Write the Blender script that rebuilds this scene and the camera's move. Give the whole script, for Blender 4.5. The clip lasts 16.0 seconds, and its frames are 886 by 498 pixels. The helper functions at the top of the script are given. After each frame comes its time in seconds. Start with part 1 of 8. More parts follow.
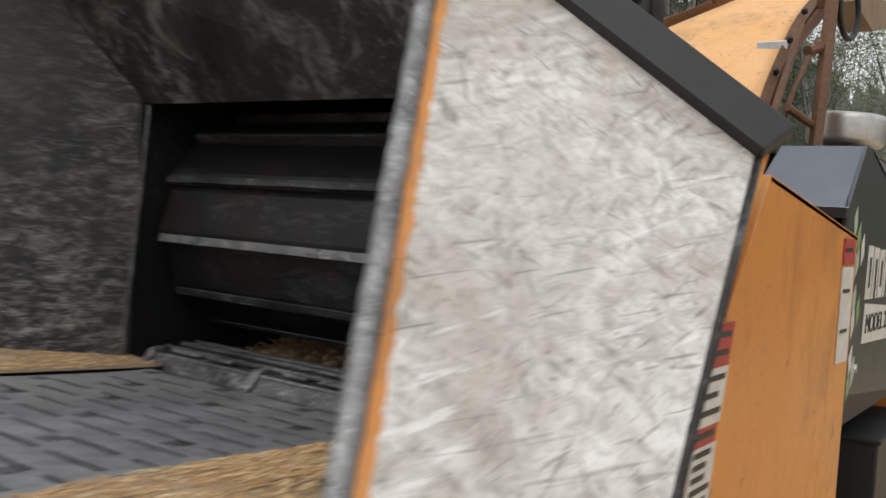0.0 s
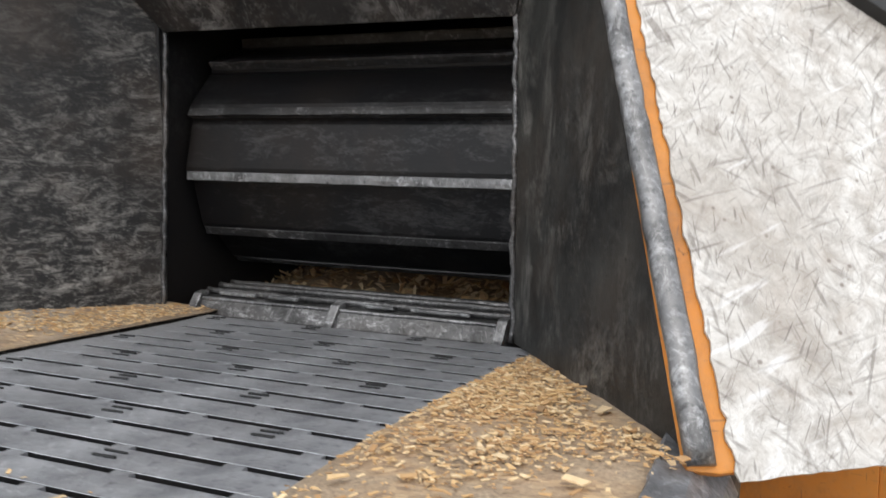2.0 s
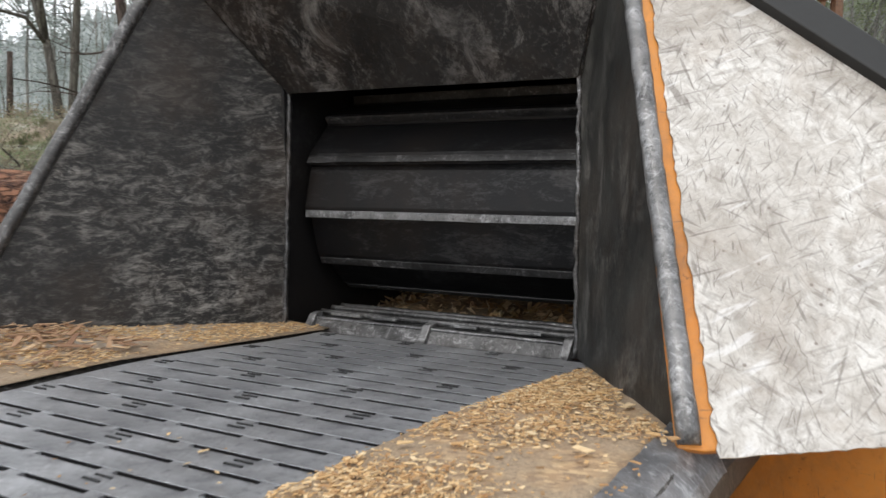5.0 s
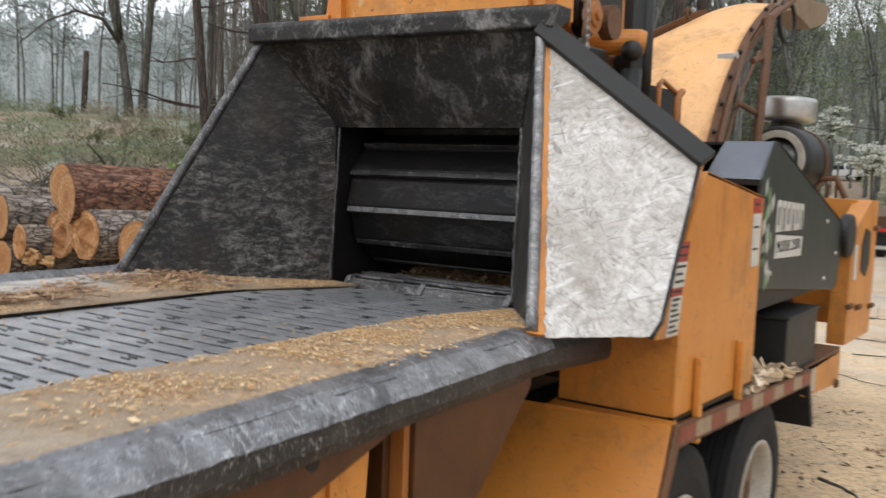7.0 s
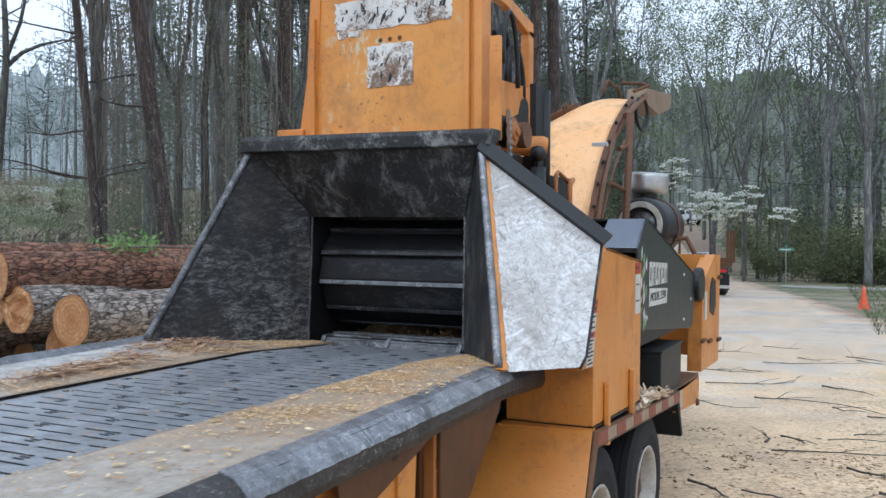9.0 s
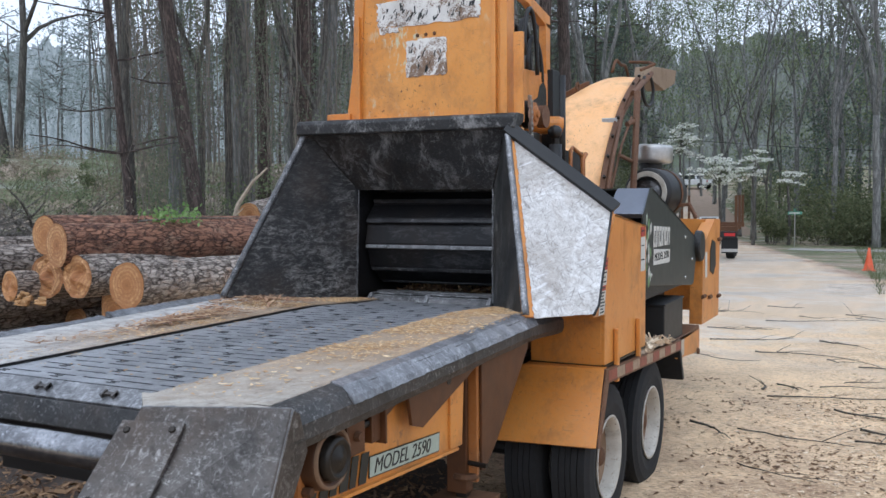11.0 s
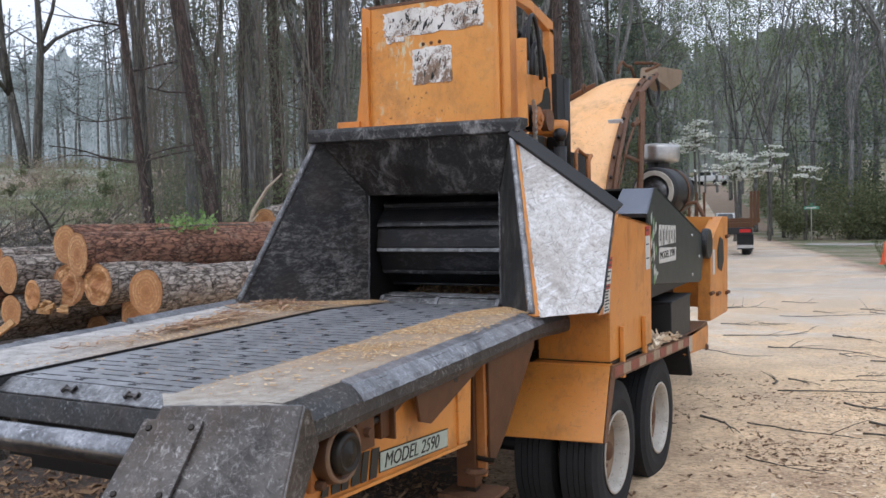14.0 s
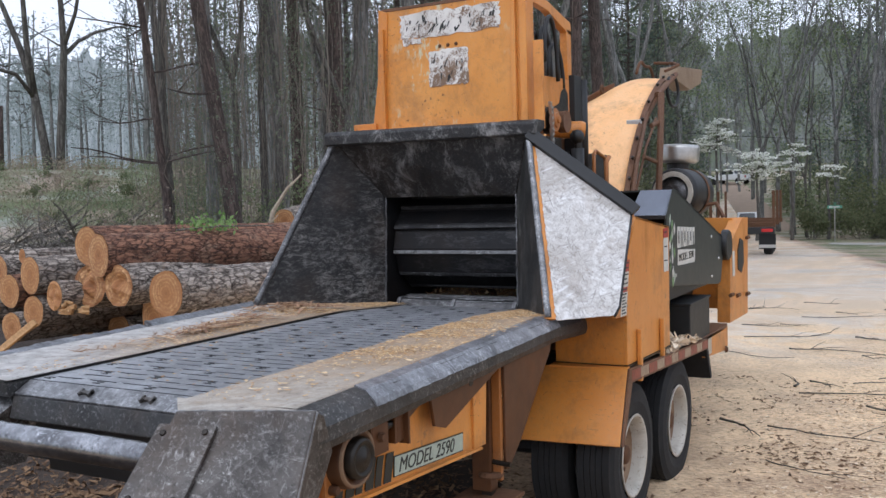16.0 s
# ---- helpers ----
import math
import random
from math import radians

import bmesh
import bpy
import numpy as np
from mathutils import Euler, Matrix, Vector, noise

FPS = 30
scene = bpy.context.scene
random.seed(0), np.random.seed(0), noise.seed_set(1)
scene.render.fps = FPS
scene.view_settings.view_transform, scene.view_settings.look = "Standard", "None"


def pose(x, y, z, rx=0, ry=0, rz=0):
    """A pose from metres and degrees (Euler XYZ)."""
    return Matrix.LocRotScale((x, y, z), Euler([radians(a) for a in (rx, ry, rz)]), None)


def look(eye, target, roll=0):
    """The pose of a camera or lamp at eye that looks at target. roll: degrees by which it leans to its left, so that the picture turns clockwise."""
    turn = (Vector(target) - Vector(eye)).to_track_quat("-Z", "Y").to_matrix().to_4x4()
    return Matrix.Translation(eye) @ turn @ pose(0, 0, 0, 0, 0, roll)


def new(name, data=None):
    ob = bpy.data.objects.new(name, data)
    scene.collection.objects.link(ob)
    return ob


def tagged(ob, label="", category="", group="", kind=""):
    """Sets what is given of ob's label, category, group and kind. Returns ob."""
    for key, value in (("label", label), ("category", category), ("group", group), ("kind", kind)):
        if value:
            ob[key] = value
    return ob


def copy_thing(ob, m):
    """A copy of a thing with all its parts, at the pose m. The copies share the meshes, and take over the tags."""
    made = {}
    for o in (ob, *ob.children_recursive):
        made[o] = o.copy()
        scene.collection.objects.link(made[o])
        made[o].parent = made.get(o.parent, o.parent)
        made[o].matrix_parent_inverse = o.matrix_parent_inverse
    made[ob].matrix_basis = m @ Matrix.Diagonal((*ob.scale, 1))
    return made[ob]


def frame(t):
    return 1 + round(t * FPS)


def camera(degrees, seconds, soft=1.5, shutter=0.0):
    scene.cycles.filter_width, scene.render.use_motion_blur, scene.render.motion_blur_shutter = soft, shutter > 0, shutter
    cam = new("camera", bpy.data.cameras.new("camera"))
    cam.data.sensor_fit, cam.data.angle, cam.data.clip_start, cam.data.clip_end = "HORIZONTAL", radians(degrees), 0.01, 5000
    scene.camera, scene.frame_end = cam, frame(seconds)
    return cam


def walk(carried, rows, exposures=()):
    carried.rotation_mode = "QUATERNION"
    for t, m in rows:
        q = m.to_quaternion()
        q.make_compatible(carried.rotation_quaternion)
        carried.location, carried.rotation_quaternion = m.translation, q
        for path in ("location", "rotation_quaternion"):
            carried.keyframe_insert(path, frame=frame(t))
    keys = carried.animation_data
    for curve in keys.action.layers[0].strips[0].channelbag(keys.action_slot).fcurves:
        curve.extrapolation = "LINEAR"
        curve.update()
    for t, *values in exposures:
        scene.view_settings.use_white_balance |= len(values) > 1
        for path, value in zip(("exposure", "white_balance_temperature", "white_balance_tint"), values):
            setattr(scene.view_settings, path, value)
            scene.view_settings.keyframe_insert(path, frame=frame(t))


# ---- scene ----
cam = camera(52.2, 16.0, shutter=0.55)
PATH = [
    (0, (0.677, -0.74, 1.603), (-0.488, 0.884, 1.537), 3.8),
    (0.5, (0.657, -1.154, 1.612), (-0.424, 0.524, 1.483), 2.2),
    (1, (0.475, -1.17, 1.569), (-0.362, 0.622, 1.274), 2.3),
    (1.5, (0.199, -0.934, 1.491), (-0.682, 0.849, 1.279), 3.3),
    (2, (0.141, -1.052, 1.613), (-0.664, 0.761, 1.359), 0.2),
    (2.5, (0.161, -1.095, 1.641), (-0.644, 0.72, 1.396), 0.7),
    (3, (0.158, -1.116, 1.628), (-0.693, 0.678, 1.389), 1.7),
    (3.5, (0.165, -1.15, 1.657), (-0.687, 0.643, 1.409), 1.1),
    (4, (0.188, -1.136, 1.633), (-0.708, 0.64, 1.421), 0.8),
    (6.5, (1.014, -1.985, 1.656), (-0.186, -0.394, 1.484), -0.9),
    (7, (1.276, -2.287, 1.669), (0.14, -0.65, 1.505), 2.0),
    (7.5, (1.461, -2.667, 1.721), (0.489, -0.936, 1.477), -1.1),
    (8, (1.491, -2.918, 1.779), (0.508, -1.19, 1.562), -3.5),
    (8.5, (1.438, -3.217, 1.775), (0.508, -1.452, 1.63), -2.8),
    (9, (1.436, -3.449, 1.793), (0.559, -1.652, 1.751), 0.2),
    (11.5, (1.686, -4.271, 1.812), (0.774, -2.495, 1.692), -0.8),
    (12, (1.696, -4.305, 1.819), (0.729, -2.556, 1.749), -0.7),
    (12.5, (1.745, -4.316, 1.841), (0.819, -2.544, 1.8), -2.0),
    (13, (1.759, -4.3, 1.832), (0.83, -2.531, 1.763), -2.6),
    (13.5, (1.761, -4.294, 1.826), (0.839, -2.522, 1.738), -2.6),
    (14, (1.76, -4.288, 1.826), (0.831, -2.52, 1.716), -1.6),
    (14.5, (1.766, -4.281, 1.842), (0.816, -2.526, 1.707), -1.9),
    (15, (1.759, -4.275, 1.828), (0.796, -2.527, 1.705), -1.5),
    (15.5, (1.762, -4.272, 1.819), (0.799, -2.522, 1.708), -1.5),
    (16, (1.776, -4.27, 1.843), (0.808, -2.524, 1.733), -1.7),
]
walk(cam, [(t, look(eye, target, roll)) for t, eye, target, roll in PATH], exposures=[(0, 0.12, 6900, 10), (1, 0.3, 6800, 10), (1.5, 0.35, 6400, 8), (2, 0.62, 6700, 10), (4, 0.60, 6900, 10), (6.5, 0.3, 6600, 10), (7.5, 0.3, 6800, 11), (8, 0.28, 5500, 6), (9, 0.32, 5550, 8), (12, 0.27, 5800, 12), (13.5, 0.25, 5950, 14), (16, 0.25, 5900, 14)])

# ---------------- world and light: overcast spring day ----------------
world = bpy.data.worlds.new("overcast_sky")
scene.world = world
world.use_nodes = True
wt = world.node_tree
sky = wt.nodes.new("ShaderNodeTexSky")
sky.sky_type = "NISHITA"
sky.sun_disc = False
sky.sun_elevation, sky.sun_rotation = radians(52), radians(200)
sky.air_density, sky.dust_density, sky.ozone_density = 1.0, 4.0, 1.0
grey = wt.nodes.new("ShaderNodeHueSaturation")
grey.inputs["Saturation"].default_value = 0.28
wt.links.new(sky.outputs[0], grey.inputs["Color"])
cloud = wt.nodes.new("ShaderNodeMix")
cloud.data_type = "RGBA"
cloud.inputs[0].default_value = 0.8
cloud.inputs[7].default_value = (6.4, 6.85, 7.45, 1)
wt.links.new(grey.outputs[0], cloud.inputs[6])
back = wt.nodes["Background"]
back.inputs["Strength"].default_value = 0.15
wt.links.new(cloud.outputs[2], back.inputs["Color"])

sun_data = bpy.data.lights.new("sun", "SUN")
sun_data.energy, sun_data.angle, sun_data.color = 0.6, radians(60), (1.0, 0.96, 0.9)
sun = new("sun", sun_data)
sun.matrix_world = look((3, -8, 14), (0, 1, 1))


# ---------------- materials ----------------
class Nodes:
    """Small helper for node trees."""

    def __init__(self, name, scale=1.0):
        self.mat = bpy.data.materials.new(name)
        self.mat.use_nodes = True
        self.t = self.mat.node_tree
        self.bsdf = self.t.nodes["Principled BSDF"]
        self.co = self.t.nodes.new("ShaderNodeTexCoord").outputs["Object"]

    def link(self, a, b):
        self.t.links.new(a, b)

    def mapped(self, scale=(1, 1, 1), rot=(0, 0, 0)):
        n = self.t.nodes.new("ShaderNodeMapping")
        n.inputs["Scale"].default_value = scale
        n.inputs["Rotation"].default_value = rot
        self.link(self.co, n.inputs["Vector"])
        return n.outputs[0]

    def turned(self, scale, rot):
        """Coordinates turned first and stretched after, so that the stretch runs along the turned axes."""
        a, b = self.t.nodes.new("ShaderNodeMapping"), self.t.nodes.new("ShaderNodeMapping")
        a.inputs["Rotation"].default_value = rot
        b.inputs["Scale"].default_value = scale
        self.link(self.co, a.inputs["Vector"])
        self.link(a.outputs[0], b.inputs["Vector"])
        return b.outputs[0]

    def noise(self, scale, detail=4.0, rough=0.55, vec=None, warp=0.0):
        n = self.t.nodes.new("ShaderNodeTexNoise")
        n.inputs["Scale"].default_value = scale
        n.inputs["Detail"].default_value = detail
        n.inputs["Roughness"].default_value = rough
        n.inputs["Distortion"].default_value = warp
        self.link(vec or self.co, n.inputs["Vector"])
        return n.outputs["Fac"]

    def voronoi(self, scale, vec=None, feature="F1", out="Distance"):
        n = self.t.nodes.new("ShaderNodeTexVoronoi")
        n.feature = feature
        n.inputs["Scale"].default_value = scale
        self.link(vec or self.co, n.inputs["Vector"])
        return n.outputs[out]

    def ramp(self, fac, *stops):
        n = self.t.nodes.new("ShaderNodeValToRGB")
        el = n.color_ramp.elements
        while len(el) < len(stops):
            el.new(0.5)
        for e, (p, c) in zip(el, stops):
            e.position = p
            e.color = (c, c, c, 1) if isinstance(c, (int, float)) else (*c, 1)
        self.link(fac, n.inputs["Fac"])
        return n.outputs["Color"]

    def mix(self, fac, a, b, mode="MIX"):
        n = self.t.nodes.new("ShaderNodeMix")
        n.data_type, n.blend_type = "RGBA", mode
        for k, v in ((0, fac), (6, a), (7, b)):
            sock = n.inputs[k]
            if isinstance(v, (int, float)):
                sock.default_value = v if k == 0 else (v, v, v, 1)
            elif isinstance(v, tuple):
                sock.default_value = (*v, 1)
            else:
                self.link(v, sock)
        return n.outputs[2]

    def math(self, op, a, b=0.5):
        n = self.t.nodes.new("ShaderNodeMath")
        n.operation = op
        for sock, v in zip(n.inputs, (a, b)):
            if isinstance(v, (int, float)):
                sock.default_value = v
            else:
                self.link(v, sock)
        return n.outputs[0]

    def rnd(self, island=False):
        if island:
            return self.t.nodes.new("ShaderNodeNewGeometry").outputs["Random Per Island"]
        return self.t.nodes.new("ShaderNodeObjectInfo").outputs["Random"]

    def done(self, color, rough=0.6, metal=0.0, bump=None, strength=0.3, dist=0.01, spec=0.5):
        for key, v in (("Base Color", color), ("Roughness", rough), ("Metallic", metal), ("Specular IOR Level", spec)):
            sock = self.bsdf.inputs[key]
            if isinstance(v, (int, float)):
                sock.default_value = v if key != "Base Color" else (v, v, v, 1)
            elif isinstance(v, tuple):
                sock.default_value = (*v, 1)
            else:
                self.link(v, sock)
        if bump is not None:
            b = self.t.nodes.new("ShaderNodeBump")
            b.inputs["Strength"].default_value, b.inputs["Distance"].default_value = strength, dist
            self.link(bump, b.inputs["Height"])
            self.link(b.outputs[0], self.bsdf.inputs["Normal"])
        return self.mat


def paint(name, base, faded, rust=0.55, rough=0.42, scraped=0.0):
    """Weathered machine paint: fading, runs of grime, rust freckles, chips and scratches."""
    n = Nodes(name)
    fade = n.ramp(n.noise(1.8, 6, 0.65), (0.35, 0.0), (0.7, 1.0))
    col = n.mix(fade, base, faded)
    runs = n.ramp(n.noise(5.0, 8, 0.72, n.mapped((1.3, 1.3, 0.6)), 0.3), (0.54, 0.0), (0.78, 0.6))
    col = n.mix(runs, col, tuple(c * 0.42 + 0.008 for c in base))
    smear = n.ramp(n.noise(2.6, 8, 0.74, n.mapped((1, 1, 0.9), (0.4, 0.2, 0.3)), 0.3), (0.50, 0.0), (0.72, 0.62))
    col = n.mix(smear, col, (0.11, 0.065, 0.035))
    patch = n.ramp(n.noise(3.1, 3, 0.5, n.mapped((1, 1.3, 0.8))), (rust, 0.0), (rust + 0.1, 1.0))
    spots = n.math("MULTIPLY", n.ramp(n.noise(42, 5, 0.7), (0.61, 0.0), (0.66, 1.0)), n.math("ADD", n.math("MULTIPLY", patch, 0.85), 0.15))
    col = n.mix(spots, col, (0.06, 0.028, 0.018))
    for sc, st, rot in ((16, (8, 1, 1), (0.3, 0.2, 0.6)), (18, (1, 1, 9), (0.5, 0.2, 0.1))):
        col = n.mix(n.ramp(n.noise(sc, 3, 0.55, n.mapped(st, rot), 0.3), (0.67, 0.0), (0.72, 0.55)), col, (0.16, 0.09, 0.05))
    if scraped:
        area = n.ramp(n.noise(2.3, 3, 0.5, n.mapped((1, 1, 1), (0.8, 0.1, 0.3))), (0.50, 0.0), (0.60, 1.0))
        scr = n.ramp(n.noise(15, 6, 0.7, n.mapped((1.5, 1, 0.7), (0.1, 0.2, 0.0))), (0.55, 0.0), (0.62, scraped))
        col = n.mix(n.math("MULTIPLY", area, scr), col, (0.52, 0.56, 0.40))
    dust = n.ramp(n.noise(60, 3, 0.6), (0.4, 0.0), (0.9, 0.22))
    col = n.mix(dust, col, (0.35, 0.25, 0.15))
    r = n.math("ADD", rough, n.math("MULTIPLY", runs, 0.3))
    return n.done(col, r, 0.0, n.noise(30, 5, 0.6), 0.14, 0.01)


def worn_steel(name, dark, light, lo, hi, stretch=(1, 1, 1), rough=0.45, metal=0.35, brown=0.35, fine=26, spec=0.5):
    """Black or grey steel rubbed by timber: pale patchy scuffs, brown film, fine scratches."""
    n = Nodes(name)
    v = n.mapped(stretch, (0.25, 0.1, 0.2))
    big = n.noise(2.0, 4, 0.6, v, 0.4)
    scuff = n.noise(9.0, 8, 0.72, v, 1.2)
    fines = n.noise(fine, 6, 0.75, n.mapped(tuple(3.0 * s for s in stretch), (0.5, 0.3, 0.1)), 0.8)
    m = n.math("ADD", n.math("MULTIPLY", big, 0.4), n.math("MULTIPLY", scuff, 0.45))
    m = n.math("ADD", m, n.math("MULTIPLY", fines, 0.35))
    wear = n.ramp(m, (lo, 0.0), (hi, 1.0))
    col = n.mix(wear, dark, light)
    film = n.ramp(n.noise(3.3, 5, 0.6, n.mapped((1.2, 0.9, 1.0))), (0.48, 0.0), (0.7, brown))
    col = n.mix(film, col, (0.075, 0.05, 0.034))
    r = n.math("ADD", rough, n.math("MULTIPLY", film, 0.4))
    return n.done(col, r, metal, m, 0.35, 0.006, spec)


def scratched_steel(name, dark, mid, light, strokes, amount=0.5, rough=0.4, metal=0.3, spec=0.5, patch=2.2, brown=0.2, lines=0.4, low=None):
    """Steel scuffed in the given directions: soft broken smears, patchy, with hair-thin scratches and a brown film."""
    n = Nodes(name)
    col = n.mix(n.ramp(n.noise(6, 7, 0.7), (0.35, 0.0), (0.68, 1.0)), dark, mid)
    where = n.ramp(n.noise(patch, 6, 0.68), (0.36, 0.0), (0.66, 1.0))
    if low:
        # the scuffs thin out upwards
        sep = n.t.nodes.new("ShaderNodeSeparateXYZ")
        n.link(n.co, sep.inputs[0])
        high = n.math("ADD", sep.outputs[2], n.math("MULTIPLY", n.math("SUBTRACT", n.noise(2.2, 4, 0.6), 0.5), 0.9))
        fall = n.ramp(n.math("MULTIPLY", n.math("SUBTRACT", high, 1.0), 0.7), (low, 1.0), (low + 0.28, 0.12))
        where = n.math("MULTIPLY", where, fall)
    smear = None
    for sc, st, rot in strokes:
        g = n.noise(sc, 9, 0.8, n.mapped(st, rot), 0.5)
        smear = g if smear is None else n.math("MAXIMUM", smear, g)
    rub = n.ramp(smear, (amount, 0.0), (amount + 0.15, 1.0))
    rub = n.math("MULTIPLY", rub, n.math("ADD", n.math("MULTIPLY", where, 0.85), 0.15))
    col = n.mix(rub, col, light)
    for sc, st, rot in ((7.0, (0.07, 3, 3), (0.0, 0.3, 0.4)), (9.0, (3, 0.07, 3), (0.4, 0.0, 0.9)), (8.0, (3, 3, 0.08), (0.5, 0.4, 0.0)), (10.0, (0.09, 3, 3), (0.0, 1.0, 0.7))):
        g = n.math("ABSOLUTE", n.math("SUBTRACT", n.noise(sc, 0, 0.5, n.turned(st, rot)), 0.5))
        hair = n.ramp(g, (0.0, 0.22 * lines), (0.008, 0.0))
        hair = n.math("MULTIPLY", hair, n.ramp(n.noise(9.0, 3, 0.6, n.mapped((1, 1, 1), rot)), (0.55, 0.0), (0.6, 1.0)))
        col = n.mix(hair, col, light)
    specks = n.math("MULTIPLY", n.ramp(n.noise(70, 5, 0.7), (0.55, 0.0), (0.66, 0.75)), where)
    col = n.mix(n.math("MULTIPLY", specks, lines), col, light)
    pits = n.ramp(n.noise(48, 5, 0.7, n.mapped((1, 1, 1), (0.5, 0.5, 0.5))), (0.56, 0.0), (0.68, 0.7))
    col = n.mix(pits, col, tuple(0.5 * q for q in dark))
    film = n.ramp(n.noise(3.1, 6, 0.65, n.mapped((1.2, 0.9, 1.0))), (0.48, 0.0), (0.72, brown))
    col = n.mix(film, col, (0.085, 0.058, 0.04))
    r = n.math("ADD", rough, n.math("ADD", n.math("MULTIPLY", film, 0.3), n.math("MULTIPLY", n.noise(20, 4, 0.6), 0.14)))
    return n.done(col, r, metal, n.math("ADD", smear, n.math("MULTIPLY", n.noise(45, 5, 0.65), 0.6)), 0.3, 0.004, spec)


ANY_WAY = ((15, (1, 1, 2.6), (0.5, 0.3, 0.2)), (17, (2.4, 1, 1), (0.2, 0.9, 0.5)), (12, (1, 2.2, 1), (0.9, 0.1, 0.4)))
SLIDING = ((9, (1.2, 1.2, 3.4), (0.25, 0.05, 0.0)), (15, (1.3, 1.3, 3.2), (-0.4, 0.1, 0.0)))

def panel_white():
    """Bare, scratched sheet: pale grey-white with brown smears and many dark gouges at all angles."""
    n = Nodes("scratched_pale_sheet")
    tone = n.mix(n.ramp(n.noise(3.2, 8, 0.72, None, 1.0), (0.34, 0.0), (0.62, 1.0)), (0.40, 0.37, 0.335), (0.72, 0.715, 0.70))
    mott = n.ramp(n.noise(16, 8, 0.78, None, 1.6), (0.38, 0.0), (0.56, 1.0))
    col = n.mix(mott, n.mix(0.6, tone, (0.27, 0.245, 0.22)), tone)
    smut = n.ramp(n.noise(5.5, 8, 0.75, n.mapped((1, 1, 0.7)), 0.6), (0.50, 0.0), (0.66, 0.6))
    col = n.mix(smut, col, (0.36, 0.31, 0.265))
    grime = n.ramp(n.noise(34, 7, 0.78, None, 0.6), (0.50, 0.0), (0.66, 0.5))
    col = n.mix(grime, col, (0.27, 0.24, 0.21))
    gouge = None
    for k, (sc, ang, lo) in enumerate(((7, 0.30, 0.665), (8, 0.95, 0.67), (7.5, 1.5, 0.675), (9, 2.1, 0.665), (8, 2.65, 0.665), (15, 0.65, 0.68), (16, 1.25, 0.68), (14, 1.85, 0.68), (17, 2.4, 0.68))):
        g = n.noise(sc, 1.0, 0.5, n.turned((1.7, 1.0, 15.0), (0.0, ang, 0.0)), 0.2)
        line = n.ramp(g, (lo - 0.02, 0.0), (lo + 0.06, 0.55))
        line = n.math("MULTIPLY", line, n.ramp(n.noise(2.4, 3, 0.6, n.mapped((1, 1, 1), (0.3 * k, 0.5 * k, 0))), (0.40, 0.15), (0.58, 1.0)))
        col = n.mix(line, col, (0.12, 0.10, 0.085))
        gouge = line if gouge is None else n.math("MAXIMUM", gouge, line)
    pale = n.noise(8, 3, 0.55, n.turned((0.6, 1.0, 6.0), (0.0, 0.55, 0.0)), 0.3)
    col = n.mix(n.ramp(pale, (0.64, 0.0), (0.70, 0.45)), col, (0.80, 0.81, 0.83))
    specks = n.ramp(n.voronoi(26), (0.05, 0.75), (0.11, 0.0))
    col = n.mix(specks, col, (0.16, 0.13, 0.11))
    h = n.math("SUBTRACT", n.noise(22, 8, 0.75), n.math("MULTIPLY", gouge, 0.5))
    return n.done(col, 0.44, 0.0, h, 0.4, 0.006)


def chips_mat(name, a, b, c):
    n = Nodes(name)
    col = n.ramp(n.rnd(True), (0.0, a), (0.45, b), (0.8, c), (1.0, tuple(0.55 * v for v in a)))
    col = n.mix(n.ramp(n.noise(90, 4, 0.6), (0.3, 0.0), (0.8, 0.45)), col, tuple(0.6 * v for v in b))
    return n.done(col, 0.85, 0.0, n.noise(120, 3, 0.6), 0.3, 0.004)


def chip_layer(name, across=None, bare_steel=((0.28, 0.25, 0.21), (0.48, 0.44, 0.385))):
    """Packed fine chips and dust over dirty steel; on the table it thins out towards the tail and, if given, across."""
    n = Nodes(name)
    sep = n.t.nodes.new("ShaderNodeSeparateXYZ")
    n.link(n.co, sep.inputs[0])
    bits = n.voronoi(70, n.mapped((1, 1.7, 1), (0, 0, 0.5)), out="Color")
    col = n.ramp(bits, (0.15, (0.22, 0.13, 0.07)), (0.5, (0.40, 0.25, 0.13)), (0.85, (0.66, 0.46, 0.25)))
    thin = n.ramp(n.noise(5.5, 7, 0.72), (0.46, 0.0), (0.62, 0.9))
    fine = n.noise(160, 4, 0.6)
    bare = n.mix(n.ramp(fine, (0.35, 0.0), (0.7, 1.0)), (0.22, 0.155, 0.10), (0.44, 0.325, 0.21))
    col = n.mix(thin, bare, col)
    if across:
        spread = n.math("MULTIPLY", n.math("SUBTRACT", n.noise(3.0, 7, 0.7), 0.5), 1.6)
        tail = n.ramp(n.math("MULTIPLY", n.math("ADD", n.math("ADD", sep.outputs[1], spread), 2.2), 0.4), (across[0], 0.0), (across[1], 1.0))
        side = n.ramp(n.math("MULTIPLY", n.math("ADD", n.math("ADD", sep.outputs[0], n.math("MULTIPLY", spread, 0.22)), 2.0), 1.0), (across[2], 0.0), (across[3], 1.0))
        steel = n.mix(n.ramp(n.noise(14, 7, 0.72), (0.36, 0.0), (0.64, 1.0)), *bare_steel)
        steel = n.mix(n.ramp(n.noise(38, 6, 0.7), (0.56, 0.0), (0.66, 0.7)), steel, (0.13, 0.11, 0.095))
        col = n.mix(n.math("MULTIPLY", n.math("MULTIPLY", tail, side), 0.88), steel, col)
    return n.done(col, 0.82, 0.0, n.math("ADD", fine, bits), 0.45, 0.005)


